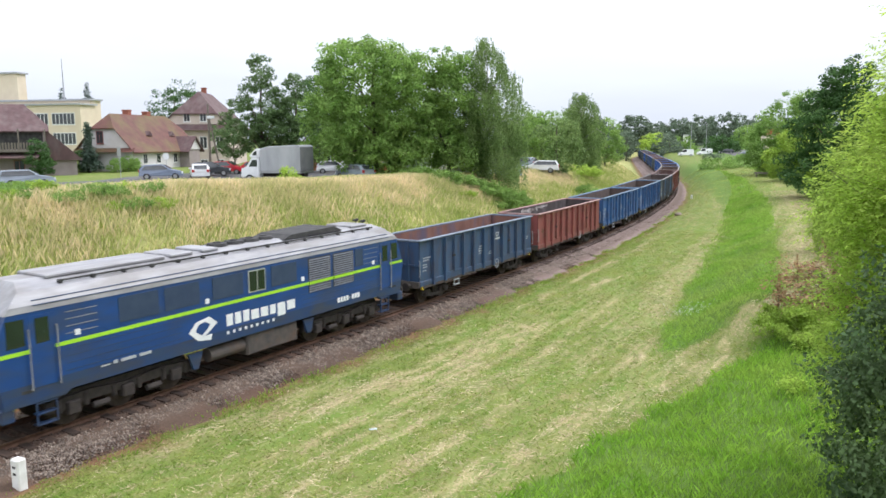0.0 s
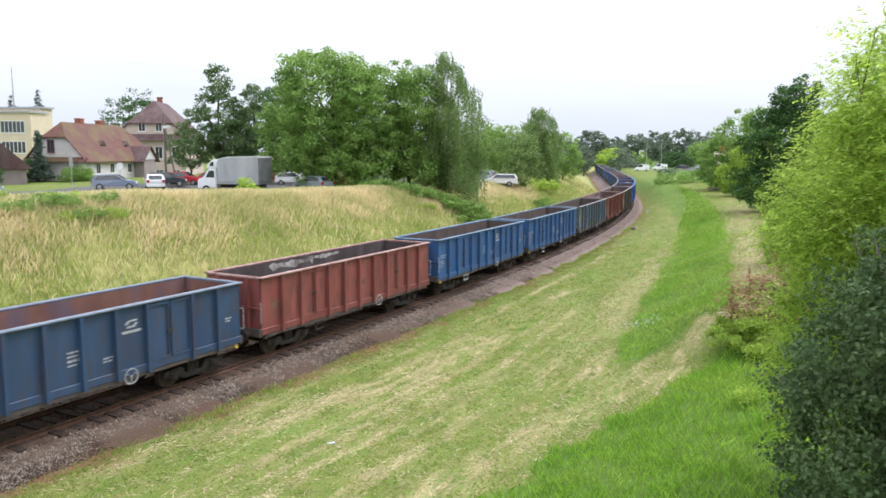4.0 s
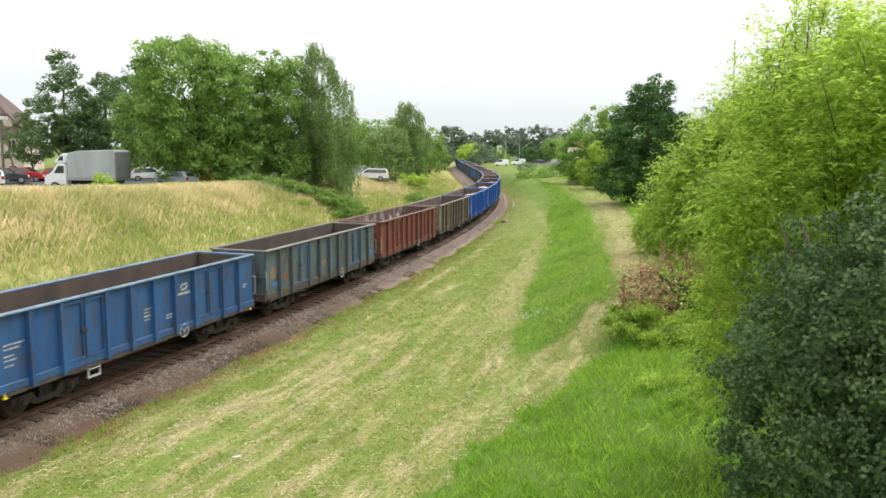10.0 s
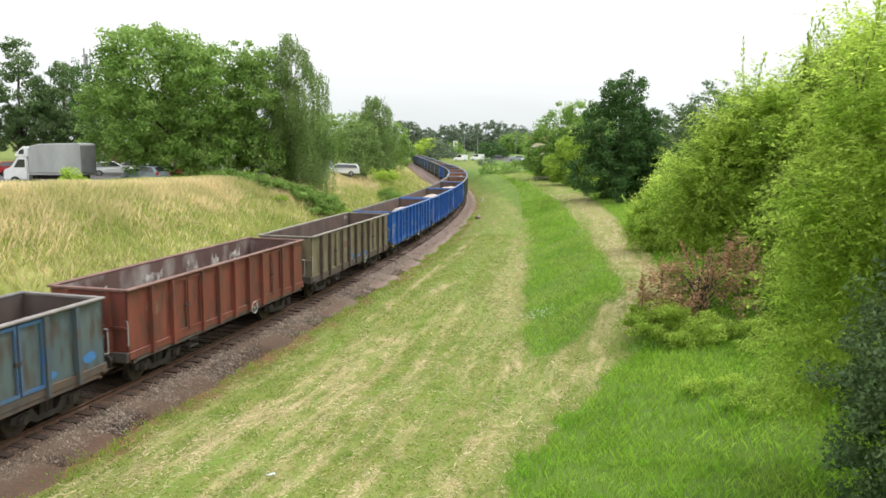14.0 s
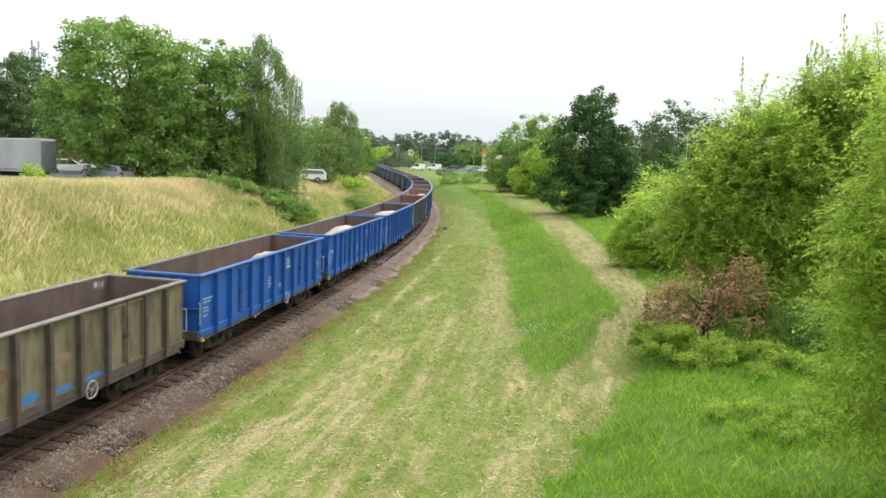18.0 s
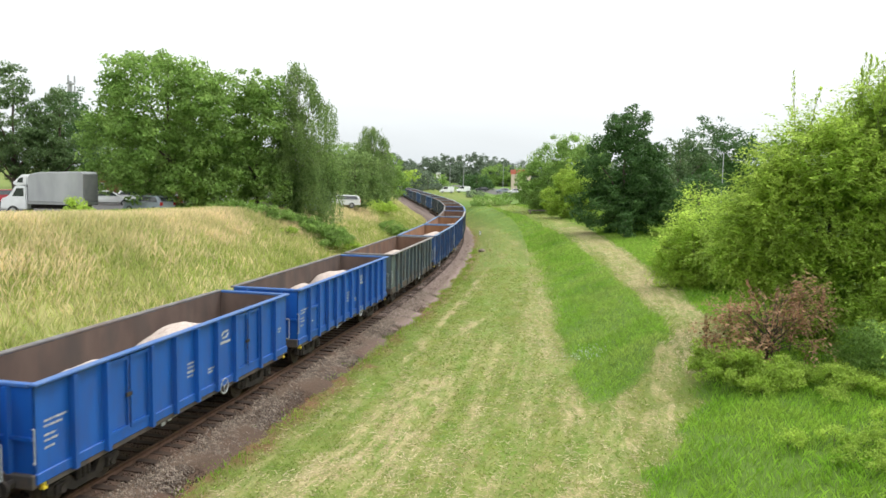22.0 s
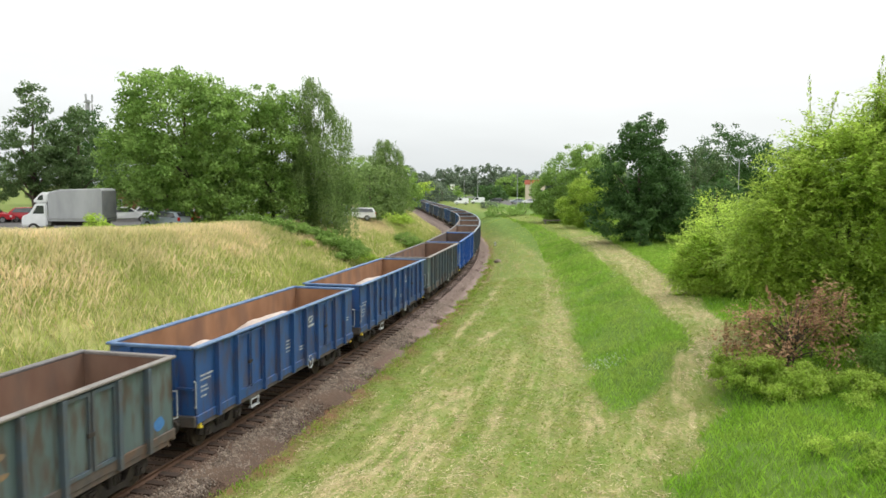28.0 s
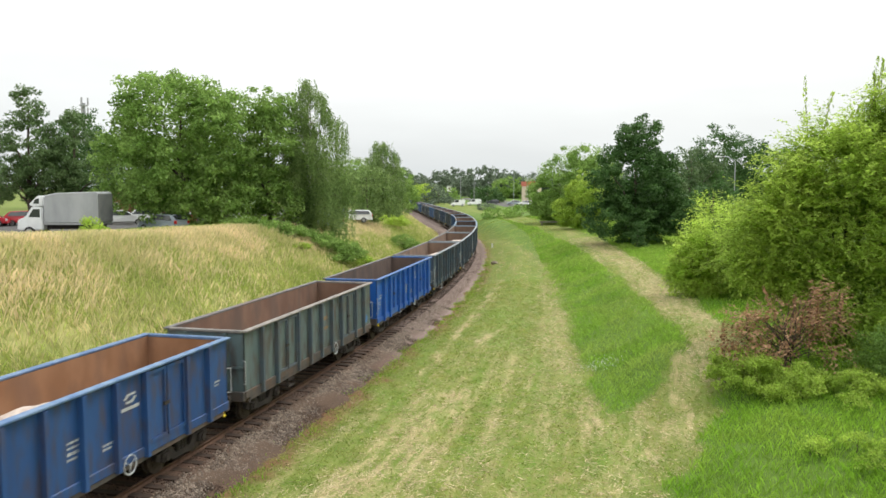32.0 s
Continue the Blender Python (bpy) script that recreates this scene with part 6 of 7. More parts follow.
blades("verge_grass", x, y, 0.2, 0.5, 0.035, M["blade_green"], "fresh green grass along the edge of the car park", 47, 0.6)
# shrubs at the top of the bank under the trees
for n, (x, y, r, h, k) in enumerate([(-4.6, 63.2, 1.8, 1.1, "linden"), (-2.8, 65.0, 1.2, 0.8, "lime"), (-4.9, 61.0, 1.1, 0.55, "linden"), (-20.0, 50.5, 0.9, 0.9, "lime"), (-7.5, 58.5, 0.8, 0.4, "ash"), (2.2, 82.0, 1.6, 0.9, "linden"), (-60.9, 76.6, 1.5, 2.2, "dark"), (-55.2, 77, 2.0, 1.5, "linden"), (-55.9, 64.3, 1.3, 2.9, "dark"), (-1.0, 97, 2.0, 1.2, "lime"), (-10.2, 60.4, 1.5, 0.7, "linden"), (-8.4, 61.2, 1.6, 0.8, "linden"), (-6.6, 62.0, 1.6, 0.9, "linden"), (-12.3, 60.0, 1.5, 0.6, "linden"), (-5.6, 64.0, 1.3, 0.8, "linden"), (0.5, 84.5, 1.8, 1.3, "linden")]):
    tree("shrub", x, y, h * 1.6, [(0, 0, h * 0.6, r, r, h * 0.75), (r * 0.5, 0.2, h * 0.4, r * 0.7, r * 0.7, h * 0.5)], L[k], 0.4, 60, 0.16, "leafy green shrub at the top of the bank", "shrub", trunk=0.05, seed=100 + n, limbs=4, group="shrubs on the bank")
# the right-hand side
tree("dark_broadleaf_tree", 26.4, 83, 15.2, [(0, 0, 7.6, 4.5, 4.5, 5.9), (0.4, 0, 12.0, 2.8, 3, 2.9), (2.4, 0, 5.6, 3.4, 4, 4.4), (-1.4, -0.5, 3.0, 4.0, 4, 3.0), (2.2, -0.5, 2.6, 3.4, 3.6, 2.6)], L["dark"], 0.75, 72, 0.29, "dense dark green broadleaf tree", trunk=0.35, seed=7, drop=1.0)
tree("broadleaf_tree", 29.6, 126, 12.6, [(0, 0, 7.6, 5.6, 5.5, 5.6), (-3.2, 0, 4.8, 4.6, 5, 4.4), (3.5, 0, 7.3, 4.2, 5, 4.8), (-1.2, -1, 2.4, 5.6, 5, 2.4)], L["linden"], 0.95, 70, 0.34, "rounded mid-green tree beyond the dark one", trunk=0.3, seed=12, drop=0.0)
tree("young_willow", 26.9, 108.5, 8.6, [(0, 0, 5.2, 2.8, 2.5, 3.8), (1.6, 0, 3.6, 2.8, 2.4, 3.2), (-2.2, 0, 2.8, 2.5, 2.3, 2.6), (0, -0.5, 1.6, 3.5, 2.3, 1.6)], L["ash"], 0.6, 70, 0.22, "light green young willow before darker trees", trunk=0.12, seed=13, drop=1.0)
for n, (x, y, h, r) in enumerate([(49, 112, 15, 5.5), (41, 104, 12, 4.6), (56, 116, 13, 6), (34, 96, 9, 4.0), (33, 78, 7, 3.2)]):
    tree("broadleaf_tree", x, y, h, [(0, 0, h * 0.6, r, r, h * 0.4), (-r * 0.5, 0, h * 0.38, r * 0.9, r, h * 0.3)], L["dark" if n % 2 == 0 else "grey"], 0.95, 48, 0.34, "broadleaf tree behind the bushes", trunk=0.3, seed=110 + n, group="trees behind the bushes")
tree("box_elder", 19.2, 31.5, 10.6, [(-0.5, 0, 5.2, 4.6, 4.0, 4.0), (-2.7, 0.3, 4.4, 2.6, 2.8, 3.2), (-0.6, 0, 7.5, 3.2, 3, 2.6), (3.6, -0.5, 8.2, 3.6, 3.4, 4.2), (2.6, 0, 10.0, 2.4, 2.2, 2.2), (0.6, 0.5, 6.9, 3.8, 3, 2.8), (-0.6, -1.2, 2.4, 3.6, 3.0, 2.2), (3.5, -1.5, 3.2, 3.8, 3.2, 3.0)], L["ash"], 0.55, 112, 0.19, "spreading light green broadleaf tree at the grass edge", trunk=0.14, density=1.2, seed=8, shoots=34, rise_by=0.18, aspect=0.45, layer=0.4, stems=3, drop=0.4, feather=8)
for n, (x, y, h, r, k) in enumerate([(10, 302, 10, 6, "lime"), (18.5, 288, 8.5, 4.6, "linden"), (29.5, 250, 8.6, 5.2, "dark"), (48, 330, 13.5, 7.5, "linden"), (62, 345, 15, 9, "far")]):
    tree("broadleaf_tree", x, y, h, [(0, 0, h * 0.58, r, r, h * 0.42), (r * 0.4, 0, h * 0.38, r * 0.8, r, h * 0.3), (-r * 0.4, 0, h * 0.32, r * 0.7, r, h * 0.28)], L[k], 1.1, 26, 0.55, "round green tree beside the distant road", trunk=0.3, seed=330 + n, limbs=4, group="trees by the distant road", base=1.6, drop=1.8)
tree("box_elder", 25.5, 33, 10.5, [(0, 0, 5.6, 4.6, 4.2, 4.6), (-2, 0, 7.6, 3.0, 3.2, 3.2), (1, -1, 3, 4.5, 3.5, 2.8)], L["ash"], 0.65, 84, 0.24, "light green broadleaf tree in the bushes", trunk=0.2, seed=14, shoots=20, aspect=0.45, layer=0.4, feather=7)
tree("young_box_elder", 21.4, 43.5, 6.4, [(0, 0, 3.4, 2.2, 2.0, 3.0), (-1.4, 0.5, 2.4, 1.6, 1.6, 2.0), (1.2, -0.4, 4.2, 1.5, 1.5, 1.8)], L["ash"], 0.5, 70, 0.2, "light green young tree between the bushes", "bush", trunk=0.08, seed=19, shoots=8, aspect=0.45, stems=2, feather=7)
tree("young_box_elder", 18.7, 45.5, 5.4, [(0, 0, 2.7, 1.3, 1.3, 2.6), (-1.2, 0, 1.7, 1.2, 1.2, 1.7), (1.3, 0, 2.2, 1.4, 1.4, 2.1), (-0.3, -0.8, 1.3, 1.5, 1.2, 1.2), (2.4, 0.2, 1.5, 1.2, 1.2, 1.4)], L["lime"], 0.42, 77, 0.2, "bright yellow-green young bush at the path", "bush", trunk=0.07, seed=15, shoots=14, aspect=0.45, stems=2, drop=0.5, feather=7)
tree("young_box_elder", 22.5, 52, 6.5, [(0, 0, 3.6, 2.4, 2.4, 3.0), (-1.4, 0, 2.2, 1.8, 1.8, 2.0)], L["lime"], 0.5, 70, 0.22, "yellow-green young tree at the path", "bush", trunk=0.09, seed=16, shoots=10, aspect=0.45, drop=0.7, feather=7)
tree("shrub", 24.6, 76.5, 3.0, [(0, 0, 1.3, 0.8, 0.8, 1.6)], L["dark"], 0.4, 60, 0.16, "small dark shrub before the trees", "shrub", trunk=0.05, seed=17, limbs=3)
tree("withered_bush", 14.3, 26.4, 4.4, [(0, 0, 1.9, 2.3, 1.5, 1.7), (0.9, 0, 2.8, 1.4, 1.1, 1.3), (-1.6, 0.2, 1.7, 1.4, 1.0, 1.1)], L["dead"], 0.36, 42, 0.15, "withered bush with hanging red-brown leaves", "bush", trunk=0.05, seed=18, density=0.4, limbs=18, stems=4, drop=0.4, feather=6, shoots=12, rise_by=0.2)
for n, (x, y, r, h, k) in enumerate([(12.5, 25.2, 1.2, 1.1, "ash"), (13.6, 24.5, 1.0, 0.8, "ash"), (11.9, 26.4, 0.8, 0.8, "ash"), (15.3, 24.2, 1.1, 0.6, "ash"), (18.0, 25, 1.8, 1.5, "linden"), (16.9, 23.0, 1.0, 0.6, "lime")]):
    tree("shrub", x, y, h * 1.4, [(0, 0, h * 0.55, r, r, h * 0.7), (r * 0.4, 0.2, h * 0.4, r * 0.7, r * 0.7, h * 0.5)], L[k], 0.3, 90, 0.10, "low green shrub in the fresh grass", "shrub", trunk=0.03, seed=120 + n, limbs=4, group="low shrubs in the grass")
rng = np.random.default_rng(61)
for n in range(24):
    u, v = rng.uniform(-0.25, 0.9), rng.uniform(-2.4, 0.2)
    x, y = -22.1 + 4.7 * u - 0.79 * v, 25.6 + 6.1 * u + 0.61 * v
    r = rng.uniform(0.5, 1.1)
    tree("weed", x, y, 0.75, [(0, 0, 0.36, r * 0.85, r * 0.85, 0.26)], L["linden" if n % 3 else "ash"], 0.24, 46, 0.09, "green weed clump in the dry grass of the bank", "weed", trunk=0.012, seed=420 + n, limbs=3, group="weeds at the top of the bank")
rng = np.random.default_rng(88)
for n in range(26):
    x, y = on_track(rng.uniform(1, 14), rng.uniform(17.5, 23.5))[:2]
    r = rng.uniform(0.35, 0.75)
    tree("weed", x, y, 0.7, [(0, 0, 0.3, r, r, 0.28)], L["lime" if n % 3 else "ash"], 0.22, 60, 0.08, "leafy green weed growing in the fresh grass", "weed", trunk=0.012, seed=300 + n, limbs=3, group="weeds before the bushes")
# near the bridge
tree("box_elder", 14.0, 13.8, 10.2, [(0, 0, 6.0, 3.2, 2.8, 3.9), (-1.6, 0.2, 5.9, 2.1, 2.0, 2.3), (1.8, -0.8, 8.0, 3.2, 2.6, 3.4), (-0.4, 0.2, 8.5, 2.5, 2.3, 2.2), (-1.9, 0.0, 3.6, 2.0, 1.9, 2.2), (2.8, 0, 4.0, 3.0, 2.6, 3.4)], L["lime"], 0.44, 126, 0.15, "tall light green broadleaf tree beside the bridge", density=1.05, trunk=0.12, seed=9, shoots=20, rise_by=0.08, aspect=0.34, layer=0.4, stems=3, feather=9)
tree("hawthorn", 12.9, 9.3, 7.0, [(0, 0, 3.9, 2.6, 2.3, 2.9), (-0.9, 0.2, 2.2, 2.3, 2.1, 2.1), (1.2, 0, 4.8, 2.4, 2, 2.4), (-0.4, -0.8, 5.1, 1.8, 1.6, 1.7), (-1.5, 0.4, 3.6, 1.5, 1.5, 2.0), (-0.2, -1.5, 3.3, 1.8, 1.3, 2.3)], L["grey"], 0.36, 90, 0.09, "dense dark grey-green bush beside the bridge", "bush", trunk=0.12, seed=10, aspect=0.62, stems=3)
# far hedges and the tree line on the horizon, most in leaves greyed for haze
for n, (x, y, r, h) in enumerate([(20, 150, 3.4, 1.9), (25, 152, 3.4, 2.1), (30, 150, 3.4, 2.3), (35, 148, 3.4, 2.4), (27, 128, 1.0, 1.6), (22, 190, 2.4, 1.6), (44, 190, 4.5, 4.2), (17, 250, 3.0, 2.0)]):
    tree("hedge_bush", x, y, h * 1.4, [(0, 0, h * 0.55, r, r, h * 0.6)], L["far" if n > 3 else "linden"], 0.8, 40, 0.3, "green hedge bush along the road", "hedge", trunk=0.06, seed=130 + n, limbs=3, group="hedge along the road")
rng = np.random.default_rng(77)
for n in range(46):
    x = -70 + n * 6.2 + rng.normal() * 3
    y = 330 + rng.uniform(0, 160)
    h = rng.uniform(14, 24) * (0.8 + 0.001 * (y - 330))
    if 4 < x < 16 and y < 420:
        y += 120
    r = rng.uniform(5.5, 9)
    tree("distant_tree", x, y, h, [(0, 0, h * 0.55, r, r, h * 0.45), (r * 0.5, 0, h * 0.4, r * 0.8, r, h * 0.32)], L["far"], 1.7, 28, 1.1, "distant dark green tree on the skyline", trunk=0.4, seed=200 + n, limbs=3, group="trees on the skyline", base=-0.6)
for n in range(14):
    x, y = -16 + 2.6 * n + rng.normal(), 255 + rng.uniform(0, 70)
    if -4 < x - on_track(y - 20)[0] < 5:
        x -= 9
    h = rng.uniform(7, 11)
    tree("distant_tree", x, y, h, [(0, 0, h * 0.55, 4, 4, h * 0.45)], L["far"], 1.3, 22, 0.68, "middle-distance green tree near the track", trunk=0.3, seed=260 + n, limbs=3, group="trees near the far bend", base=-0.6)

# ---- buildings ----
M["plaster_pale"] = mat("pale_plaster", (0.520, 0.507, 0.520), (0.624, 0.611, 0.621), scale=0.8, rough=0.9, c3=(0.40, 0.36, 0.31), scale3=0.3, amount3=0.5)
M["plaster_beige"] = mat("beige_plaster", (0.58, 0.495, 0.37), (0.64, 0.555, 0.42), scale=0.6, rough=0.9)
M["plaster_cream"] = mat("cream_plaster", (0.50, 0.42, 0.37), (0.57, 0.49, 0.43), scale=0.8, rough=0.9)
M["plaster_mauve"] = mat("mauve_plaster", (0.24, 0.20, 0.20), (0.31, 0.265, 0.26), scale=0.8, rough=0.9)
M["roof_red"] = mat("red_tin_roof", (0.088, 0.029, 0.021), (0.122, 0.045, 0.033), scale=1.5, rough=0.7, c3=(0.13, 0.115, 0.03), scale3=0.35, amount3=0.55)
M["roof_brown"] = mat("brown_roof", (0.072, 0.038, 0.04), (0.11, 0.062, 0.062), scale=2, rough=0.8, c3=(0.16, 0.13, 0.12), scale3=0.9, amount3=0.45, stretch=(1, 1, 0.4))
M["roof_grey"] = mat("grey_roof", (0.30, 0.31, 0.33), (0.38, 0.39, 0.41), scale=1, rough=0.7)
M["brick_red"] = mat("brick_red", (0.24, 0.08, 0.055), (0.32, 0.12, 0.08), scale=4, rough=0.9)
M["old_wood"] = mat("old_wood", (0.13, 0.11, 0.09), (0.2, 0.18, 0.15), scale=5, rough=0.95, stretch=(3, 3, 0.4))
M["pane"] = mat("window_glass", (0.025, 0.03, 0.035), (0.05, 0.055, 0.06), scale=1, rough=0.1, spec=0.8)
M["frame_white"] = mat("window_white", (0.66, 0.66, 0.64), (0.74, 0.74, 0.72), scale=4, rough=0.6)
M["frame_red"] = mat("window_red", (0.22, 0.09, 0.08), (0.26, 0.11, 0.10), scale=4, rough=0.6)


def window(host, y, x, z, w, h, frame, cols=2, side=-1, axis=1):
    """A framed window with panes on a wall that faces -y (axis 1) or +x / -x (axis 0)."""
    def b6(u0, u1, d0, d1, z0, z1):
        bm = bmesh.new()
        if axis == 1:
            box(bm, u0, u1, y + side * d0, y + side * d1, z0, z1)
        else:
            box(bm, y + side * d0, y + side * d1, u0, u1, z0, z1)
        return bm
    f = part("window", b6(x - w / 2, x + w / 2, -0.02, 0.05, z, z + h), frame, host)
    pw = (w - 0.12) / cols
    for c in range(cols):
        gap = 0.05 if w < 3 else 0.14
        part("pane", b6(x - w / 2 + 0.05 + gap * 0.6 + c * pw, x - w / 2 + 0.05 - gap * 0.6 + (c + 1) * pw, 0.052, 0.07, z + 0.03 + gap, z + h - 0.03 - gap), M["pane"], f)
    part("sill", b6(x - w / 2 - 0.06, x + w / 2 + 0.06, 0.0, 0.12, z - 0.07, z), frame, f)


def roof_skin(pts_list, thick, material, parent, name="roof"):
    """Roof planes as slabs of the given thickness."""
    bm = bmesh.new()
    for pts in pts_list:
        a = [bm.verts.new(p) for p in pts]
        b = [bm.verts.new((p[0], p[1], p[2] - thick)) for p in pts]
        bm.faces.new(a)
        bm.faces.new(b[::-1])
        for i in range(len(pts)):
            j = (i + 1) % len(pts)
            bm.faces.new((a[j], a[i], b[i], b[j]))
    bmesh.ops.recalc_face_normals(bm, faces=bm.faces[:])
    return part(name, bm, material, parent)


def chimney(host, x, y, z0, z1, s=0.5):
    bm = bmesh.new()
    box(bm, x - s / 2, x + s / 2, y - s / 2, y + s / 2, z0, z1 - 0.15)
    box(bm, x - s / 2 - 0.06, x + s / 2 + 0.06, y - s / 2 - 0.06, y + s / 2 + 0.06, z1 - 0.15, z1)
    part("chimney", bm, M["brick_red"], host)


def gable_house(name, label, m, w, d, eave, ridge, hip, wall, roof_m, over=0.5):
    """Ridge along x; gables at x = +-w/2, clipped by half hips from the height hip upwards. Returns thing and wall."""
    h = thing(name, label, "house", at=m)
    bm = bmesh.new()
    k = (ridge - hip) / (ridge - eave)
    slab(bm, [(-d / 2, -0.5), (-d / 2, eave - 0.15), (-d / 2 * k, hip - 0.15), (d / 2 * k, hip - 0.15), (d / 2, eave - 0.15), (d / 2, -0.5)], 0, -w / 2, w / 2)
    wl2 = part("wall", bm, wall, h)
    hy, in_ = d / 2 * k, (ridge - hip) * 0.9
    o, oe = over, eave - over * (ridge - eave) / (d / 2)
    X = w / 2 + 0.35
    planes = []
    for sy in (-1, 1):
        planes.append([(-X, sy * (d / 2 + o), oe), (X, sy * (d / 2 + o), oe), (X, sy * hy, hip), (X - in_, 0, ridge), (-X + in_, 0, ridge), (-X, sy * hy, hip)])
    for sx in (-1, 1):
        planes.append([(sx * X, -hy, hip), (sx * X, hy, hip), (sx * (X - in_), 0, ridge)])
    rf = roof_skin(planes, 0.14, roof_m, h)
    return h, wl2, rf


# the red-roofed house, seen from its corner
h, wl2, rf = gable_house("red_roof_house", "pale plastered house with a mossy red tin roof", pose(-59.2, 85.95, 4.1, 0, 0, 93.2), 15.3, 7.64, 3.0, 7.3, 5.45, M["plaster_pale"], M["roof_red"])
chimney(rf, -2.2, 0.3, 6.6, 7.9, 0.8)
chimney(rf, 2.2, 0.3, 6.6, 7.8, 0.8)
for x in (-1.8, 3.6):
    bm = bmesh.new()
    slab(bm, [(x - 0.6, 4.5), (x + 0.6, 4.5), (x, 5.1)], 1, -2.7, -1.2)
    part("dormer", bm, M["roof_brown"], rf)
for x in (-5, -2, 2, 5):
    window(wl2, -3.82, x, 0.9, 1.0, 1.3, M["frame_white"])
for y in (0.6,):
    window(wl2, -7.65, y, 3.5, 1.0, 1.6, M["frame_red"], 2, -1, 0)
bm = bmesh.new()
slab(bm, [(-7.6, 3.0), (-7.6, 2.75), (-8.4, 2.45)], 1, -4.2, 4.2)
part("skirt_roof", bm, M["roof_red"], rf)
bm = bmesh.new()
slab(bm, [(3.0, 2.6), (6.2, 2.6), (4.6, 4.2)], 1, -5.4, -3.2)
part("porch_gable", bm, M["plaster_pale"], wl2)
roof_skin([[(2.5, -5.7, 2.35), (4.6, -5.7, 4.45), (4.6, -2.2, 4.45), (2.5, -3.6, 2.35)], [(6.7, -5.7, 2.35), (4.6, -5.7, 4.45), (4.6, -2.2, 4.45), (6.7, -3.6, 2.35)]], 0.12, M["roof_brown"], rf, "porch_roof")
bm = bmesh.new()
box(bm, 3.2, 6.0, -5.3, -3.7, -0.5, 2.55)
part("porch", bm, M["plaster_mauve"], wl2)

# the cream two-storey house
h, wl2, rf = gable_house("cream_house", "tall cream house with a brown roof and gable windows", pose(-61.5, 106.0, 2.1, 0, 0, 109) @ Matrix.Scale(1.15, 4), 12.4, 8.4, 7.2, 11.6, 8.6, M["plaster_cream"], M["roof_brown"])
for y in (-1.0, 1.1):
    window(wl2, -6.2, y, 7.5, 0.9, 1.3, M["frame_white"], 2, -1, 0)
for z in (1.0, 4.0):
    for y in (-3.0, -0.9, 1.2):
        window(wl2, -6.2, y, z, 1.0, 1.6, M["frame_white"], 2, -1, 0)
    for x in (-4, -1, 2, 4.8):
        window(wl2, 4.2, x, z, 1.1, 1.6, M["frame_white"], 2, 1, 1)
bm = bmesh.new()
slab(bm, [(-6.18, 7.2), (-6.18, 6.4), (-7.0, 6.4)], 1, -4.9, 4.9)
part("skirt_roof", bm, M["roof_brown"], rf)
chimney(rf, 1.5, 0.5, 11.0, 12.4, 0.6)

# the brown-roofed house with a wooden balcony
h, wl2, rf = gable_house("brown_roof_house", "weathered mauve house with a brown hipped roof and wooden balcony", pose(-66.9, 65.6, 4.1, 0, 0, 43.4), 16.0, 8.0, 5.3, 8.1, 5.6, M["plaster_mauve"], M["roof_brown"], 0.4)
chimney(rf, 1.2, 0.6, 7.6, 9.0, 0.7)
bm = bmesh.new()
slab(bm, [(8.0, 5.2), (11.7, 1.7), (8.0, 1.7)], 1, -3.9, 3.9)
part("side_roof", bm, M["roof_brown"], rf, "steep lean-to roof at the gable end")
bm = bmesh.new()
box(bm, 8.0, 11.0, -3.6, 3.6, -0.5, 1.8)
part("lean_to", bm, M["plaster_mauve"], wl2)
bm = bmesh.new()
slab(bm, [(-4.0, 2.75), (-4.0, 2.35), (-5.6, 2.0), (-5.6, 2.12)], 0, -8.0, 8.3)
part("skirt_roof", bm, M["roof_brown"], rf)
bm = bmesh.new()
box(bm, 2.6, 8.0, -5.3, -4.0, 2.7, 2.9, 0.02)
part("balcony", bm, M["old_wood"], wl2, "weathered grey balcony floor")
# flat soot-dark plate on the wall paints the shade of the balcony opening
bm = bmesh.new()
box(bm, 3.0, 7.7, -4.06, -4.0, 3.0, 4.9)
part("balcony_recess", bm, M["soot"], wl2, "flat dark panel painting the shaded opening behind the balcony")
for x in (2.7, 5.3, 7.9):
    bm = bmesh.new()
    box(bm, x - 0.08, x + 0.08, -5.28, -5.12, 2.9, 5.2)
    part("balcony_post", bm, M["old_wood"], wl2)
for k in range(18):
    bm = bmesh.new()
    box(bm, 2.8 + k * 0.29, 2.98 + k * 0.29, -5.24, -5.2, 2.9, 3.75)
    part("balcony_board", bm, M["old_wood"], wl2)
for x in (-5.5, -2.2, 1.0):
    window(wl2, -4.0, x, 3.2, 1.1, 1.4, M["frame_red"], 2)
for x in (-4.6, 0.4, 5.2):
    window(wl2, -4.0, x, 0.6, 1.1, 1.2, M["frame_red"], 2)

# the beige office block with flat roofs
h = thing("office_block", "beige flat-roofed office block with rows of white windows", "building", at=pose(-112.2, 138, 6.2, 0, 0, 4))
for x0, x1, y0, y1, top, nm in ((-60, -20.0, 5.8, 8.6, 17.1, "tower_wall"), (-42, 0.8, 2, 5.8, 10.6, "back_wall"), (-26, 2, -3, 2, 9.4, "front_wall")):
    bm = bmesh.new()
    box(bm, x0, x1, y0, y1, -1, top)
    wl2 = part(nm, bm, M["plaster_beige"], h)
    bm = bmesh.new()
    box(bm, x0 - 0.4, x1 + 0.4, y0 - 0.4, y1 + 0.4, top, top + 0.35)
    part("flat_roof", bm, M["roof_grey"], h)
    if nm == "front_wall":
        for cx in (-15, -8.6, -2.2):
            for r in (1.0, 5.2):
                window(wl2, -3, cx, r, 5.6, 2.6, M["frame_white"], 6)
bm = bmesh.new()
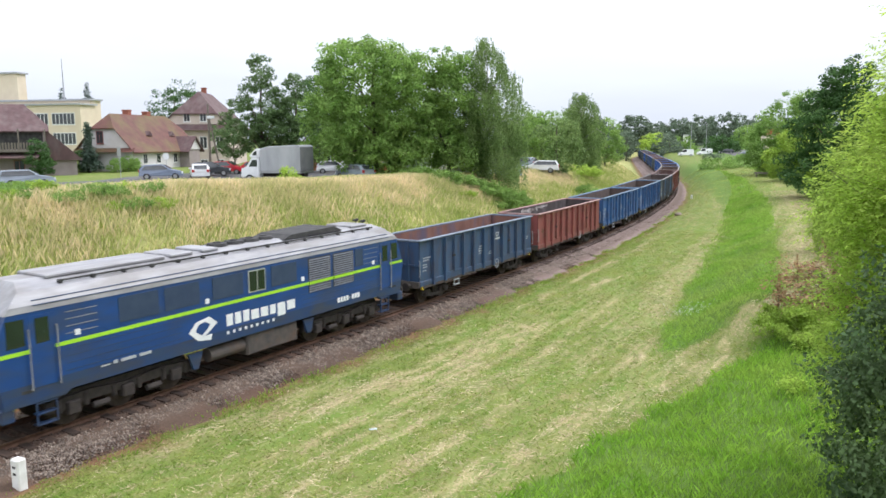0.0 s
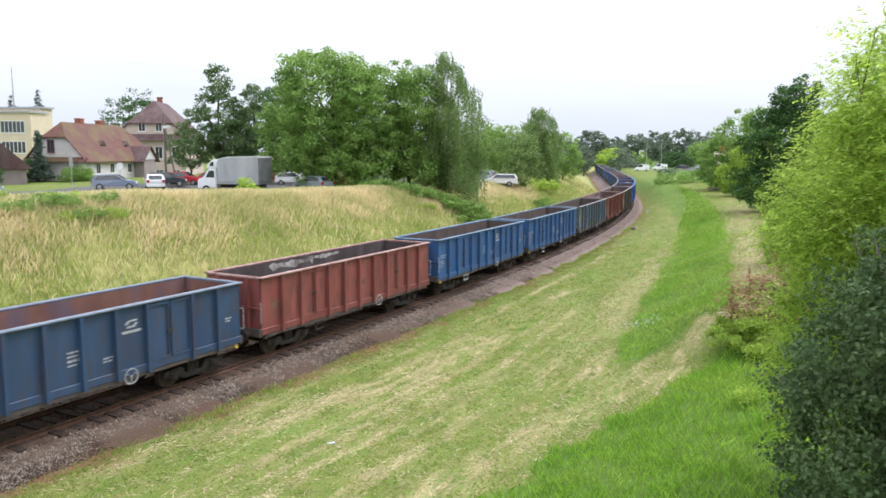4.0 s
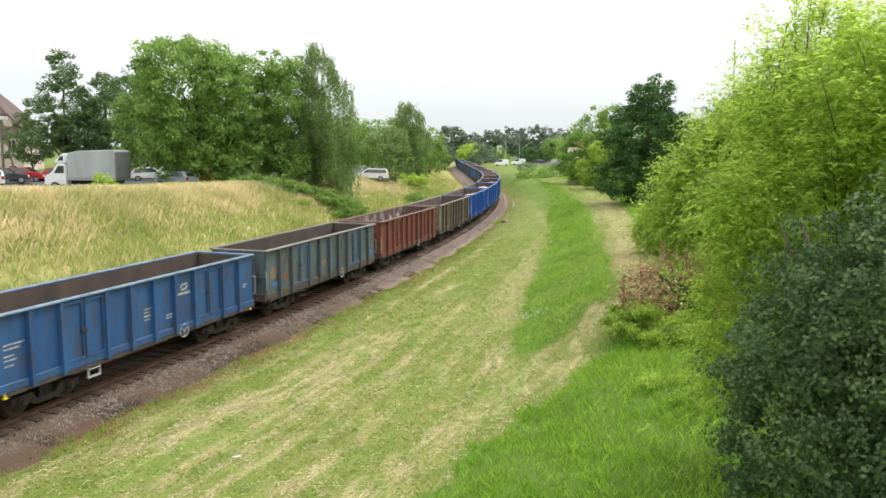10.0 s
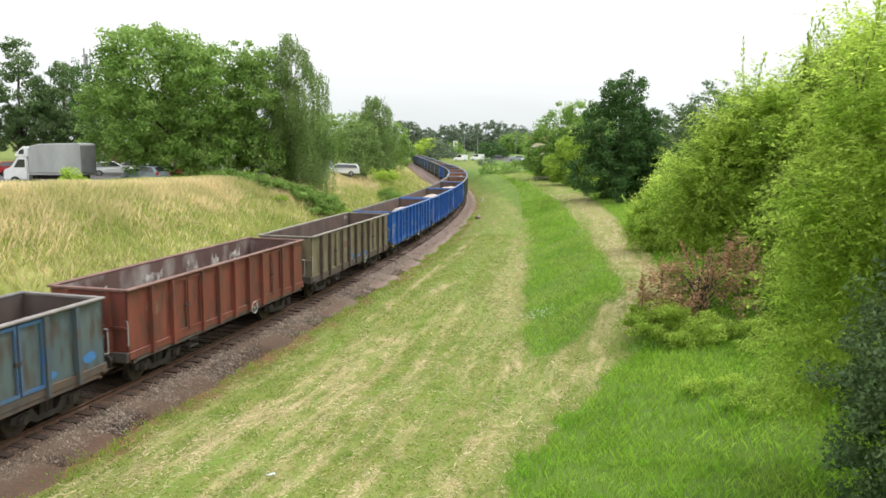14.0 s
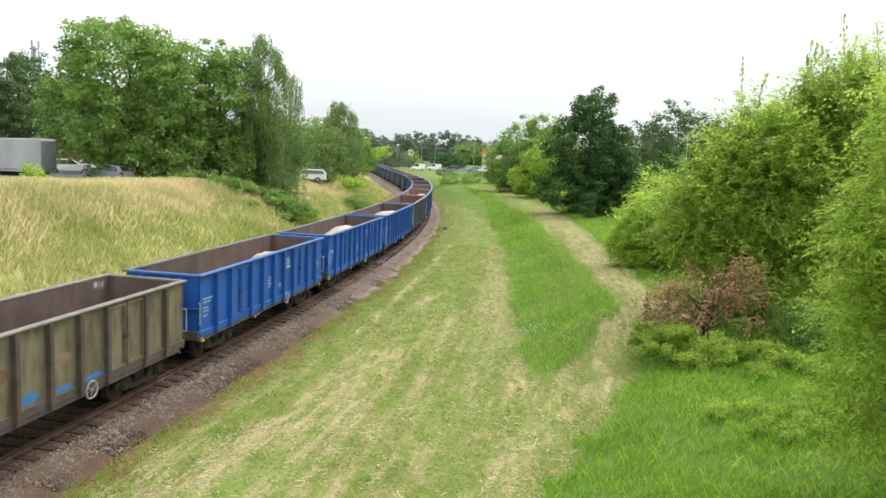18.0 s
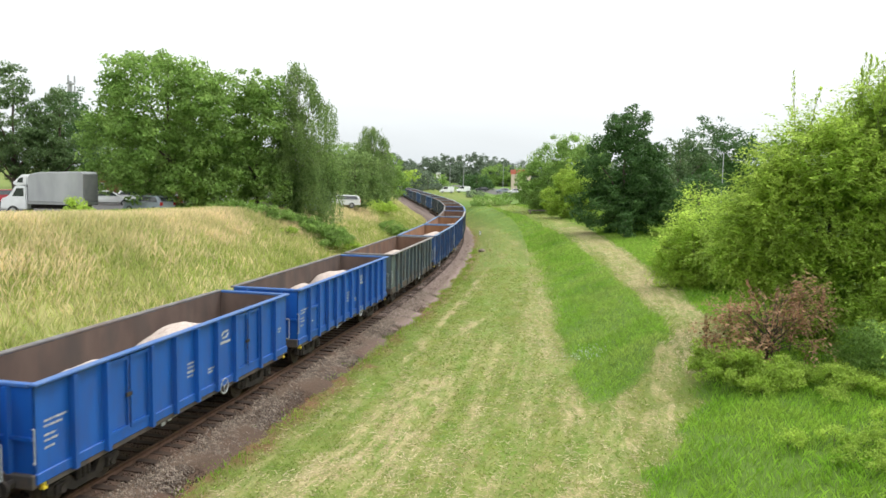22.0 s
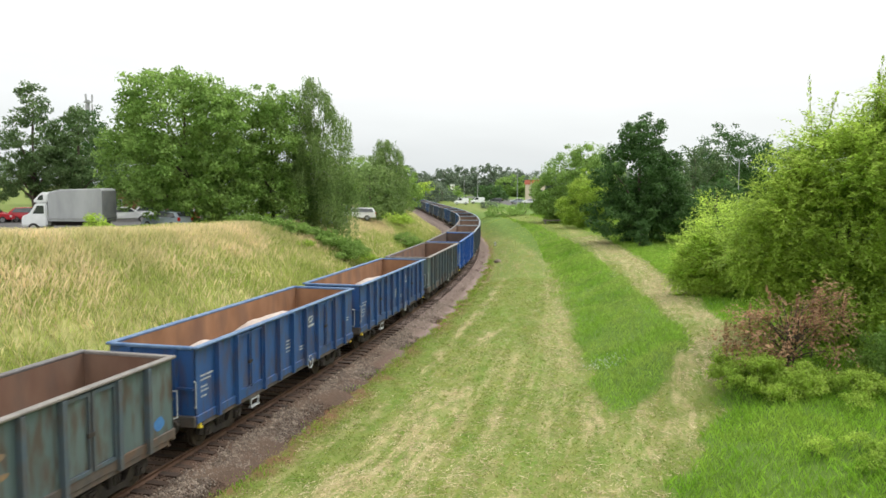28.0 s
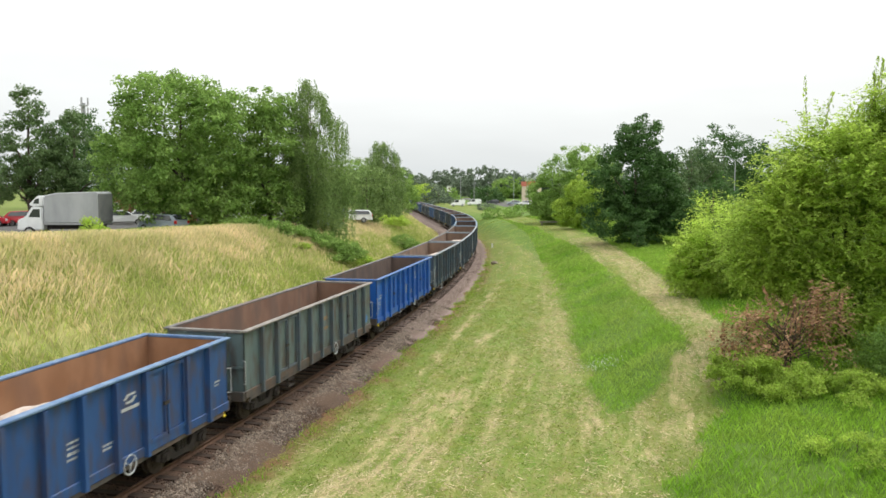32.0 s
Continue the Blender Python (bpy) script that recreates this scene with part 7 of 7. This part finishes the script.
cyl(bm, 0.2, (-6.9, 4, 10.9), (-6.9, 4, 19.9), 8, 0.06)
part("mast", bm, M["roof_grey"], h)

# the red-roofed building and others beyond the road
h = thing("shop_building", "low beige building with a red roof band by the road", "building", at=pose(41.2, 232, 3.4))
bm = bmesh.new()
box(bm, -1.6, 3.0, 0, 9, 0, 5.2)
wl2 = part("wall", bm, M["plaster_beige"], h)
bm = bmesh.new()
box(bm, -1.8, 3.2, -0.3, 9.3, 5.2, 6.6)
part("roof_band", bm, mat("red_band", (0.50, 0.09, 0.05), (0.56, 0.12, 0.07), scale=2, rough=0.6), h)
for x in (-0.8, 1.2):
    window(wl2, 0, x + 0.4, 1.8, 1.4, 1.8, M["frame_white"])
h = thing("white_tower_house", "narrow white building far behind the hedge", "building", at=pose(22.4, 330, 1.6))
bm = bmesh.new()
box(bm, -0.9, 0.9, 0, 3, 0, 7.2)
wl2 = part("wall", bm, M["frame_white"], h)
bm = bmesh.new()
box(bm, -1.0, 1.0, -0.2, 3.2, 7.2, 7.4)
part("roof", bm, M["roof_grey"], h)
for z in (4.0, 5.6):
    window(wl2, 0, 0, z, 0.6, 0.9, M["frame_red"])

# ---- vehicles ----
M["tyre"] = mat("tyre", (0.02, 0.02, 0.02), (0.035, 0.035, 0.035), scale=8, rough=0.9)
M["hub"] = mat("hub", (0.35, 0.35, 0.36), (0.45, 0.45, 0.46), scale=8, rough=0.35, metal=0.8)
M["lamp_red"] = mat("tail_lamp", (0.35, 0.02, 0.02), (0.45, 0.03, 0.03), scale=8, rough=0.2)
M["lamp_clear"] = mat("head_lamp", (0.55, 0.57, 0.6), (0.65, 0.66, 0.68), scale=8, rough=0.15)


def car_paint(name, c):
    return mat(name, c, tuple(min(1, v * 1.12) for v in c), scale=2, rough=0.25, spec=0.6)


def wheel_at(host, x, y, r, w=0.18):
    bm = bmesh.new()
    cyl(bm, r, (x - w / 2, y, r), (x + w / 2, y, r), 16)
    wh = part("wheel", bm, M["tyre"], host)
    bm = bmesh.new()
    sx = 1 if x > 0 else -1
    cyl(bm, r * 0.62, (x + sx * (w / 2 - 0.02), y, r), (x + sx * (w / 2 + 0.01), y, r), 12)
    part("rim", bm, M["hub"], wh)


def car(label, m, coat, estate=False, van=False):
    """Nose at +y; 4.3 m long."""
    c = thing("parked_car", label, "car", "cars in the car park", at=m)
    if van:
        prof = [(-2.1, 0.35), (-2.12, 1.75), (-1.9, 1.92), (0.75, 1.92), (1.25, 1.15), (2.0, 0.92), (2.1, 0.35)]
        green = [(-0.2, 1.2), (-0.2, 1.82), (0.7, 1.82), (1.1, 1.2)]
    elif estate:
        prof = [(-2.25, 0.35), (-2.3, 0.95), (-2.0, 1.42), (0.25, 1.46), (1.0, 0.98), (2.1, 0.78), (2.25, 0.35)]
        green = [(-2.05, 0.98), (-1.85, 1.36), (0.2, 1.40), (0.82, 0.98)]
    else:
        prof = [(-1.95, 0.35), (-2.0, 0.95), (-1.55, 1.40), (0.15, 1.46), (0.95, 0.98), (1.85, 0.80), (2.0, 0.35)]
        green = [(-1.7, 0.98), (-1.42, 1.34), (0.12, 1.40), (0.8, 0.98)]
    bm = bmesh.new()
    slab(bm, prof, 0, -0.84, 0.84)
    for v in bm.verts:
        if v.co.z > 1.0:
            v.co.x *= 0.84
    bmesh.ops.bevel(bm, geom=bm.edges[:], offset=0.06, segments=2, affect="EDGES")
    body = part("body", bm, coat, c, smooth=False)
    for sx in (-1, 1):
        bm = bmesh.new()
        slab(bm, green, 0, sx * 0.70, sx * 0.80)
        for v in bm.verts:
            v.co.x = sx * ((0.862 if v.co.z < 1.1 else 0.735) - (0.0 if abs(v.co.x) > 0.75 else 0.1))
        part("side_window", bm, M["pane"], body)
        for y in (-1.3, 1.3):
            wheel_at(c, sx * 0.76, y, 0.31)
        bm = bmesh.new()
        box(bm, sx * 0.55, sx * 0.8, prof[1][0] - 0.02, prof[1][0] + 0.08, 0.72, 0.98, 0.02)
        part("tail_lamp", bm, M["lamp_red"], body)
        bm = bmesh.new()
        box(bm, sx * 0.5, sx * 0.8, prof[-1][0] - 0.12, prof[-1][0] + 0.0, 0.55, 0.74, 0.02)
        part("headlight", bm, M["lamp_clear"], body)
        bm = bmesh.new()
        box(bm, sx * 0.86, sx * 1.0, 0.62, 0.76, 0.95, 1.08, 0.02)
        part("mirror", bm, coat, body)
    a, b2 = (prof[3], prof[4])
    bm = bmesh.new()
    slab(bm, [(a[0] + 0.12, a[1] - 0.05), (b2[0] - 0.08, b2[1] + 0.07), (b2[0] - 0.05, b2[1] + 0.10), (a[0] + 0.15, a[1] - 0.02)], 0, -0.62, 0.62)
    for v in bm.verts:
        v.co.y += 0.025
    part("windscreen", bm, M["pane"], body)
    a, b2 = prof[1], prof[2]
    bm = bmesh.new()
    slab(bm, [(a[0] + 0.06, a[1] + 0.08), (b2[0] - 0.05, b2[1] - 0.06), (b2[0] - 0.09, b2[1] - 0.04), (a[0] + 0.02, a[1] + 0.10)], 0, -0.58, 0.58)
    part("rear_window", bm, M["pane"], body)
    for y, s2 in ((prof[0][0] - 0.05, 1), (prof[-1][0] - 0.07, 1)):
        bm = bmesh.new()
        box(bm, -0.8, 0.8, y, y + 0.12, 0.34, 0.56, 0.03)
        part("bumper", bm, coat, c)
    return c


SILVER, WHITE, RED, BLUEGREY, DARK = (car_paint(n, c) for n, c in (("silver_paint", (0.27, 0.31, 0.36)), ("car_white", (0.70, 0.71, 0.72)), ("car_red", (0.42, 0.03, 0.04)), ("car_bluegrey", (0.20, 0.24, 0.32)), ("car_dark", (0.04, 0.045, 0.05))))
for x, y, rz, coat, est, van, lab in (
    (-46.2, 52.2, -40, SILVER, True, False, "silver estate car parked on the upper level"),
    (-38.6, 61, -58, BLUEGREY, False, False, "blue-grey car parked in front of the house"),
    (-35.2, 62.3, 35, WHITE, True, False, "white estate car parked nose away"),
    (-36.6, 66.5, -60, DARK, False, False, "dark car parked near the lamp post"),
    (-37.3, 71, -80, RED, False, False, "red car parked behind the grass bank"),
    (-26.8, 76, -70, WHITE, False, False, "white car parked in the row under the trees"),
    (-34.0, 72.5, -90, RED, False, False, "red car parked behind the grass bank"),
    (-24.4, 77, -75, WHITE, False, False, "white car parked in the row under the trees"),
    (-18.6, 61.5, 60, SILVER, False, False, "silver car parked under the trees"),
    (-20.8, 71.5, 70, RED, False, False, "red car parked under the trees"),
    (-9.5, 68.4, 80, WHITE, False, False, "white car parked behind the birch"),
    (-7.2, 72.5, 80, SILVER, False, False, "silver car parked behind the birch"),
    (-7.6, 87.5, 75, SILVER, False, False, "silver car parked at the far end"),
    (-5.2, 86.5, 95, WHITE, True, False, "white estate car parked at the far end"),
):
    car(lab, pose(x, y, ground_z(x, y), 0, 0, rz), coat, est, van)
for x, y, rz, coat, van, lab in ((17.6, 222, 88, WHITE, True, "white van on the distant road"), (22.8, 226, 92, WHITE, True, "white car on the distant road"), (34.5, 225, 90, SILVER, False, "silver car on the distant road"), (37.5, 222, 90, WHITE, False, "white car on the distant road"), (29.6, 236, 90, DARK, False, "dark car on the distant road")):
    cc = car(lab, pose(x, y, ground_z(x, y) + 0.03, 0, 0, rz), coat, False, van)
    cc["group"] = "cars on the distant road"

# the truck with a grey tarpaulin
tk = thing("tarpaulin_truck", "white truck with a dull grey tarpaulin box, parked", "truck", at=pose(-24.75, 58.4, ground_z(-24.75, 58.4), 0, 0, 86))
M["tarp"] = mat("grey_tarpaulin", (0.30, 0.31, 0.32), (0.40, 0.41, 0.42), scale=1.2, rough=0.7, bump=0.03, bscale=1.5, stretch=(1, 1, 0.4))
M["tarp_rear"] = mat("dark_tarpaulin", (0.10, 0.105, 0.11), (0.15, 0.155, 0.16), scale=1.2, rough=0.75, bump=0.02, bscale=2)
bm = bmesh.new()
slab(bm, [(-2.9, 1.05), (-2.9, 3.25), (-2.75, 3.34), (0.2, 3.24), (0.9, 3.08), (1.1, 2.9), (1.1, 1.05)], 0, -1.2, 1.2)
bmesh.ops.bevel(bm, geom=bm.edges[:], offset=0.05, segments=1, affect="EDGES")
part("tarpaulin", bm, M["tarp"], tk, "dull grey tarpaulin cover")
bm = bmesh.new()
box(bm, -1.18, 1.18, -2.94, 1.12, 0.9, 1.06)
part("load_bed", bm, M["hub"], tk)
bm = bmesh.new()
box(bm, -1.14, 1.14, -2.96, -2.89, 1.1, 3.15, 0.02)
part("rear_curtain", bm, M["tarp_rear"], tk, "dark curtain closing the rear")
bm = bmesh.new()
slab(bm, [(1.3, 0.5), (1.3, 2.2), (2.1, 2.25), (2.65, 1.45), (3.2, 1.25), (3.25, 0.5)], 0, -1.0, 1.0)
bmesh.ops.bevel(bm, geom=bm.edges[:], offset=0.08, segments=2, affect="EDGES")
cab = part("cab", bm, WHITE, tk)
bm = bmesh.new()
slab(bm, [(1.25, 2.25), (1.25, 3.0), (1.65, 3.05), (2.35, 2.4), (2.2, 2.25)], 0, -0.95, 0.95)
bmesh.ops.bevel(bm, geom=bm.edges[:], offset=0.06, segments=2, affect="EDGES")
part("roof_fairing", bm, WHITE, tk)
for sx in (-1, 1):
    bm = bmesh.new()
    slab(bm, [(1.5, 1.45), (1.5, 2.05), (2.0, 2.05), (2.35, 1.45)], 0, sx * 0.99, sx * 1.012)
    part("side_window", bm, M["pane"], cab)
    bm = bmesh.new()
    slab(bm, [(1.55, 2.45), (1.55, 2.85), (1.85, 2.75), (2.0, 2.45)], 0, sx * 0.94, sx * 0.962)
    part("bunk_window", bm, M["pane"], cab)
    for y in (2.3, -1.6):
        wheel_at(tk, sx * 0.95, y, 0.38, 0.24)
bm = bmesh.new()
slab(bm, [(2.20, 2.16), (2.66, 1.48), (2.69, 1.50), (2.23, 2.19)], 0, -0.85, 0.85)
part("windscreen", bm, M["pane"], cab)
bm = bmesh.new()
box(bm, -0.4, 0.4, -2.8, 1.9, 0.55, 0.9)
part("chassis", bm, M["bogie"], tk)

# ---- car park, roads, posts ----
M["asphalt"] = mat("asphalt", (0.055, 0.055, 0.057), (0.09, 0.09, 0.092), scale=9, rough=0.95, bump=0.005, c3=(0.14, 0.13, 0.12), scale3=0.4, amount3=0.4)


def lot(name, s0, s1, n0, n1, lift, label):
    sv, nv = np.meshgrid(np.linspace(s0, s1, 60), np.linspace(n0, n1, 20))
    x, y = on_track(sv.ravel(), nv.ravel())[:2]
    i = np.arange(sv.size).reshape(sv.shape)
    f = np.stack([i[:-1, :-1], i[1:, :-1], i[1:, 1:], i[:-1, 1:]], -1).reshape(-1, 4)
    me = raw_mesh(name, np.stack([x, y, height(x, y) + lift], -1), f, M["asphalt"])
    return tagged(new(name, me), label, "road", kind="structure")


lot("car_park_road", 5, 110, -46, -21, 0.05, "worn grey asphalt of the car park on the bank")
rd = lot("road", 150, 330, 22, 34, 0.06, "distant asphalt road with parked cars")


def lamp_post(x, y, tall, arm, label):
    z = ground_z(x, y)
    p = thing("street_lamp", label, "street lamp", "street lamps along the road", at=pose(x, y, z))
    bm = bmesh.new()
    cyl(bm, 0.09, (0, 0, -0.1), (0, 0, tall), 8, 0.05)
    part("pole", bm, M["roof_grey"], p)
    bm = bmesh.new()
    tube(bm, [Vector((0, 0, tall - 0.1)), Vector((arm * 0.5, 0, tall + 0.5)), Vector((arm, 0, tall + 0.55))], [0.045, 0.04, 0.035], 6)
    part("arm", bm, M["roof_grey"], p)
    bm = bmesh.new()
    box(bm, arm - 0.1 if arm > 0 else arm - 0.6, arm + 0.6 if arm > 0 else arm + 0.1, -0.14, 0.14, tall + 0.46, tall + 0.62, 0.03)
    part("lamp_head", bm, M["logo_white"], p)


for x, y, tall, arm in ((31.5, 205, 9, 1.6), (36.5, 212, 9.5, 1.6), (19.5, 235, 9, 1.2), (24.0, 238, 9, -1.2), (43.5, 96, 9.5, -2.0)):
    lamp_post(x, y, tall, arm, "grey street lamp with a curved arm")


def post(name, x, y, tall, r, m, label, cat):
    p = thing(name, label, cat, at=pose(x, y, ground_z(x, y)))
    bm = bmesh.new()
    cyl(bm, r, (0, 0, -0.2), (0, 0, tall), 8, r * 0.7)
    part("pole", bm, m, p)
    return p


up = post("utility_pole", -40.0, 72, 7.6, 0.14, M["old_wood"], "weathered wooden utility pole with a strut", "utility pole")
bm = bmesh.new()
cyl(bm, 0.1, (1.3, 0, -0.2), (0.05, 0, 6.4), 8, 0.08)
part("strut", bm, M["old_wood"], up)
bm = bmesh.new()
box(bm, -0.1, 0.7, -0.15, 0.15, 6.0, 6.3, 0.03)
part("lamp_head", bm, M["logo_white"], up)
sg = post("traffic_sign", -44.0, 62, 3.1, 0.035, M["roof_grey"], "blank-backed sign plate on a grey post", "sign")
bm = bmesh.new()
box(bm, -0.22, 0.22, -0.06, -0.04, 2.1, 3.1, 0.01)
part("plate", bm, M["hub"], sg)
sg = post("round_sign", -39.0, 62.5, 2.4, 0.035, M["roof_grey"], "round white traffic sign on a post", "sign")
bm = bmesh.new()
cyl(bm, 0.36, (0, -0.06, 2.2), (0, -0.04, 2.2), 20)
part("plate", bm, M["frame_white"], sg)
ms = post("radio_mast", -74, 186, 25.5, 0.55, M["roof_grey"], "tall grey radio mast rising behind the trees", "mast")
for z in (16.0, 19.5, 22.5, 24.8):
    bm = bmesh.new()
    cyl(bm, 0.95, (0, 0, z), (0, 0, z + 0.3), 10)
    part("platform", bm, M["roof_grey"], ms)
    for a in (0.4, 2.5, 4.6):
        bm = bmesh.new()
        box(bm, math.cos(a) * 0.9 - 0.15, math.cos(a) * 0.9 + 0.15, math.sin(a) * 0.9 - 0.15, math.sin(a) * 0.9 + 0.15, z + 0.3, z + 2.0)
        part("antenna_panel", bm, M["hub"], ms)
h, wl2, rf = gable_house("brick_shed", "small orange-brick outbuilding behind the parked cars", pose(-30.8, 84.5, ground_z(-30.8, 84.5), 0, 0, 110), 5.0, 4.4, 2.6, 4.0, 3.9, mat("orange_brick", (0.36, 0.17, 0.09), (0.44, 0.23, 0.13), scale=3, rough=0.9), M["roof_brown"])
window(wl2, -2.5, 0, 1.0, 0.9, 1.1, M["frame_white"], 2, -1, 0)
dl = thing("white_van", "white van parked under the large tree", "van", at=pose(-14.6, 74.5, ground_z(-14.6, 74.5), 0, 0, 20))
bm = bmesh.new()
slab(bm, [(-2.4, 0.4), (-2.4, 2.35), (1.0, 2.35), (1.7, 1.4), (2.4, 1.2), (2.45, 0.4)], 0, -0.95, 0.95)
bmesh.ops.bevel(bm, geom=bm.edges[:], offset=0.08, segments=2, affect="EDGES")
part("body", bm, WHITE, dl)
for sx in (-1, 1):
    for y in (-1.5, 1.5):
        wheel_at(dl, sx * 0.86, y, 0.33)

# ---- small things by the track ----
M["chalk"] = mat("whitewash", (0.66, 0.66, 0.64), (0.74, 0.74, 0.72), scale=6, rough=0.9, c3=(0.4, 0.38, 0.34), scale3=3, amount3=0.5)


def km_post(x, y, h, w, label):
    p = thing("marker_post", label, "marker post", "marker posts along the track", at=pose(x, y, ground_z(x, y), 0, 0, -12))
    bm = bmesh.new()
    box(bm, -w / 2, w / 2, -w * 0.4, w * 0.4, -0.3, h, 0.03)
    st = part("stone", bm, M["chalk"], p)
    bm = bmesh.new()
    for z in (0.72, 0.5):
        box(bm, -w * 0.2, w * 0.2, -w * 0.4 - 0.006, -w * 0.4, h * z, h * z + 0.06)
    part("number_bar", bm, M["soot"], st)


km_post(-7.7, 10.9, 0.8, 0.3, "whitewashed concrete marker post beside the track")
km_post(*on_track(84.5, 3.6)[:2], 0.55, 0.24, "small white marker stone beside the bend")
bm = bmesh.new()
bmesh.ops.create_icosphere(bm, subdivisions=2, radius=0.32)
for v in bm.verts:
    v.co = Vector((v.co.x * 1.3, v.co.y, v.co.z * 0.75)) * (1 + 0.18 * noise.noise(v.co * 4))
rock = new("boulder", mesh_of("boulder", bm, M["stone"]))
rx, ry, _ = on_track(62, 3.7)
rock.matrix_basis = pose(rx, ry, ground_z(rx, ry) + 0.12)
tagged(rock, "grey boulder lying in the grass beside the ballast", "stone")
bm = bmesh.new()
bmesh.ops.create_grid(bm, x_segments=5, y_segments=4, size=0.5)
for v in bm.verts:
    v.co = Vector((v.co.x * 0.22, v.co.y * 0.08, 0.03 + 0.03 * noise.noise(Vector((v.co.x * 7, v.co.y * 7, 1)))))
bmesh.ops.solidify(bm, geom=bm.faces[:], thickness=0.012)
lit = new("litter", mesh_of("litter", bm, mat("white_plastic", (0.42, 0.50, 0.56), (0.55, 0.60, 0.62), scale=8, rough=0.4)))
lit.matrix_basis = pose(-0.52, 16.6, ground_z(-0.52, 16.6) + 0.08, 0, 0, 25)
tagged(lit, "crumpled white plastic wrapper lying in the grass", "litter")
fl = thing("field_bench", "low dark wooden barrier at the far path", "barrier", at=pose(26, 122, ground_z(26, 122)))
bm = bmesh.new()
box(bm, -3, 3, -0.1, 0.1, 0.35, 0.6, 0.02)
part("beam", bm, M["old_wood"], fl)
for x in (-2.6, 2.6):
    bm = bmesh.new()
    box(bm, x - 0.1, x + 0.1, -0.12, 0.12, -0.2, 0.35)
    part("foot", bm, M["old_wood"], fl)
motions()
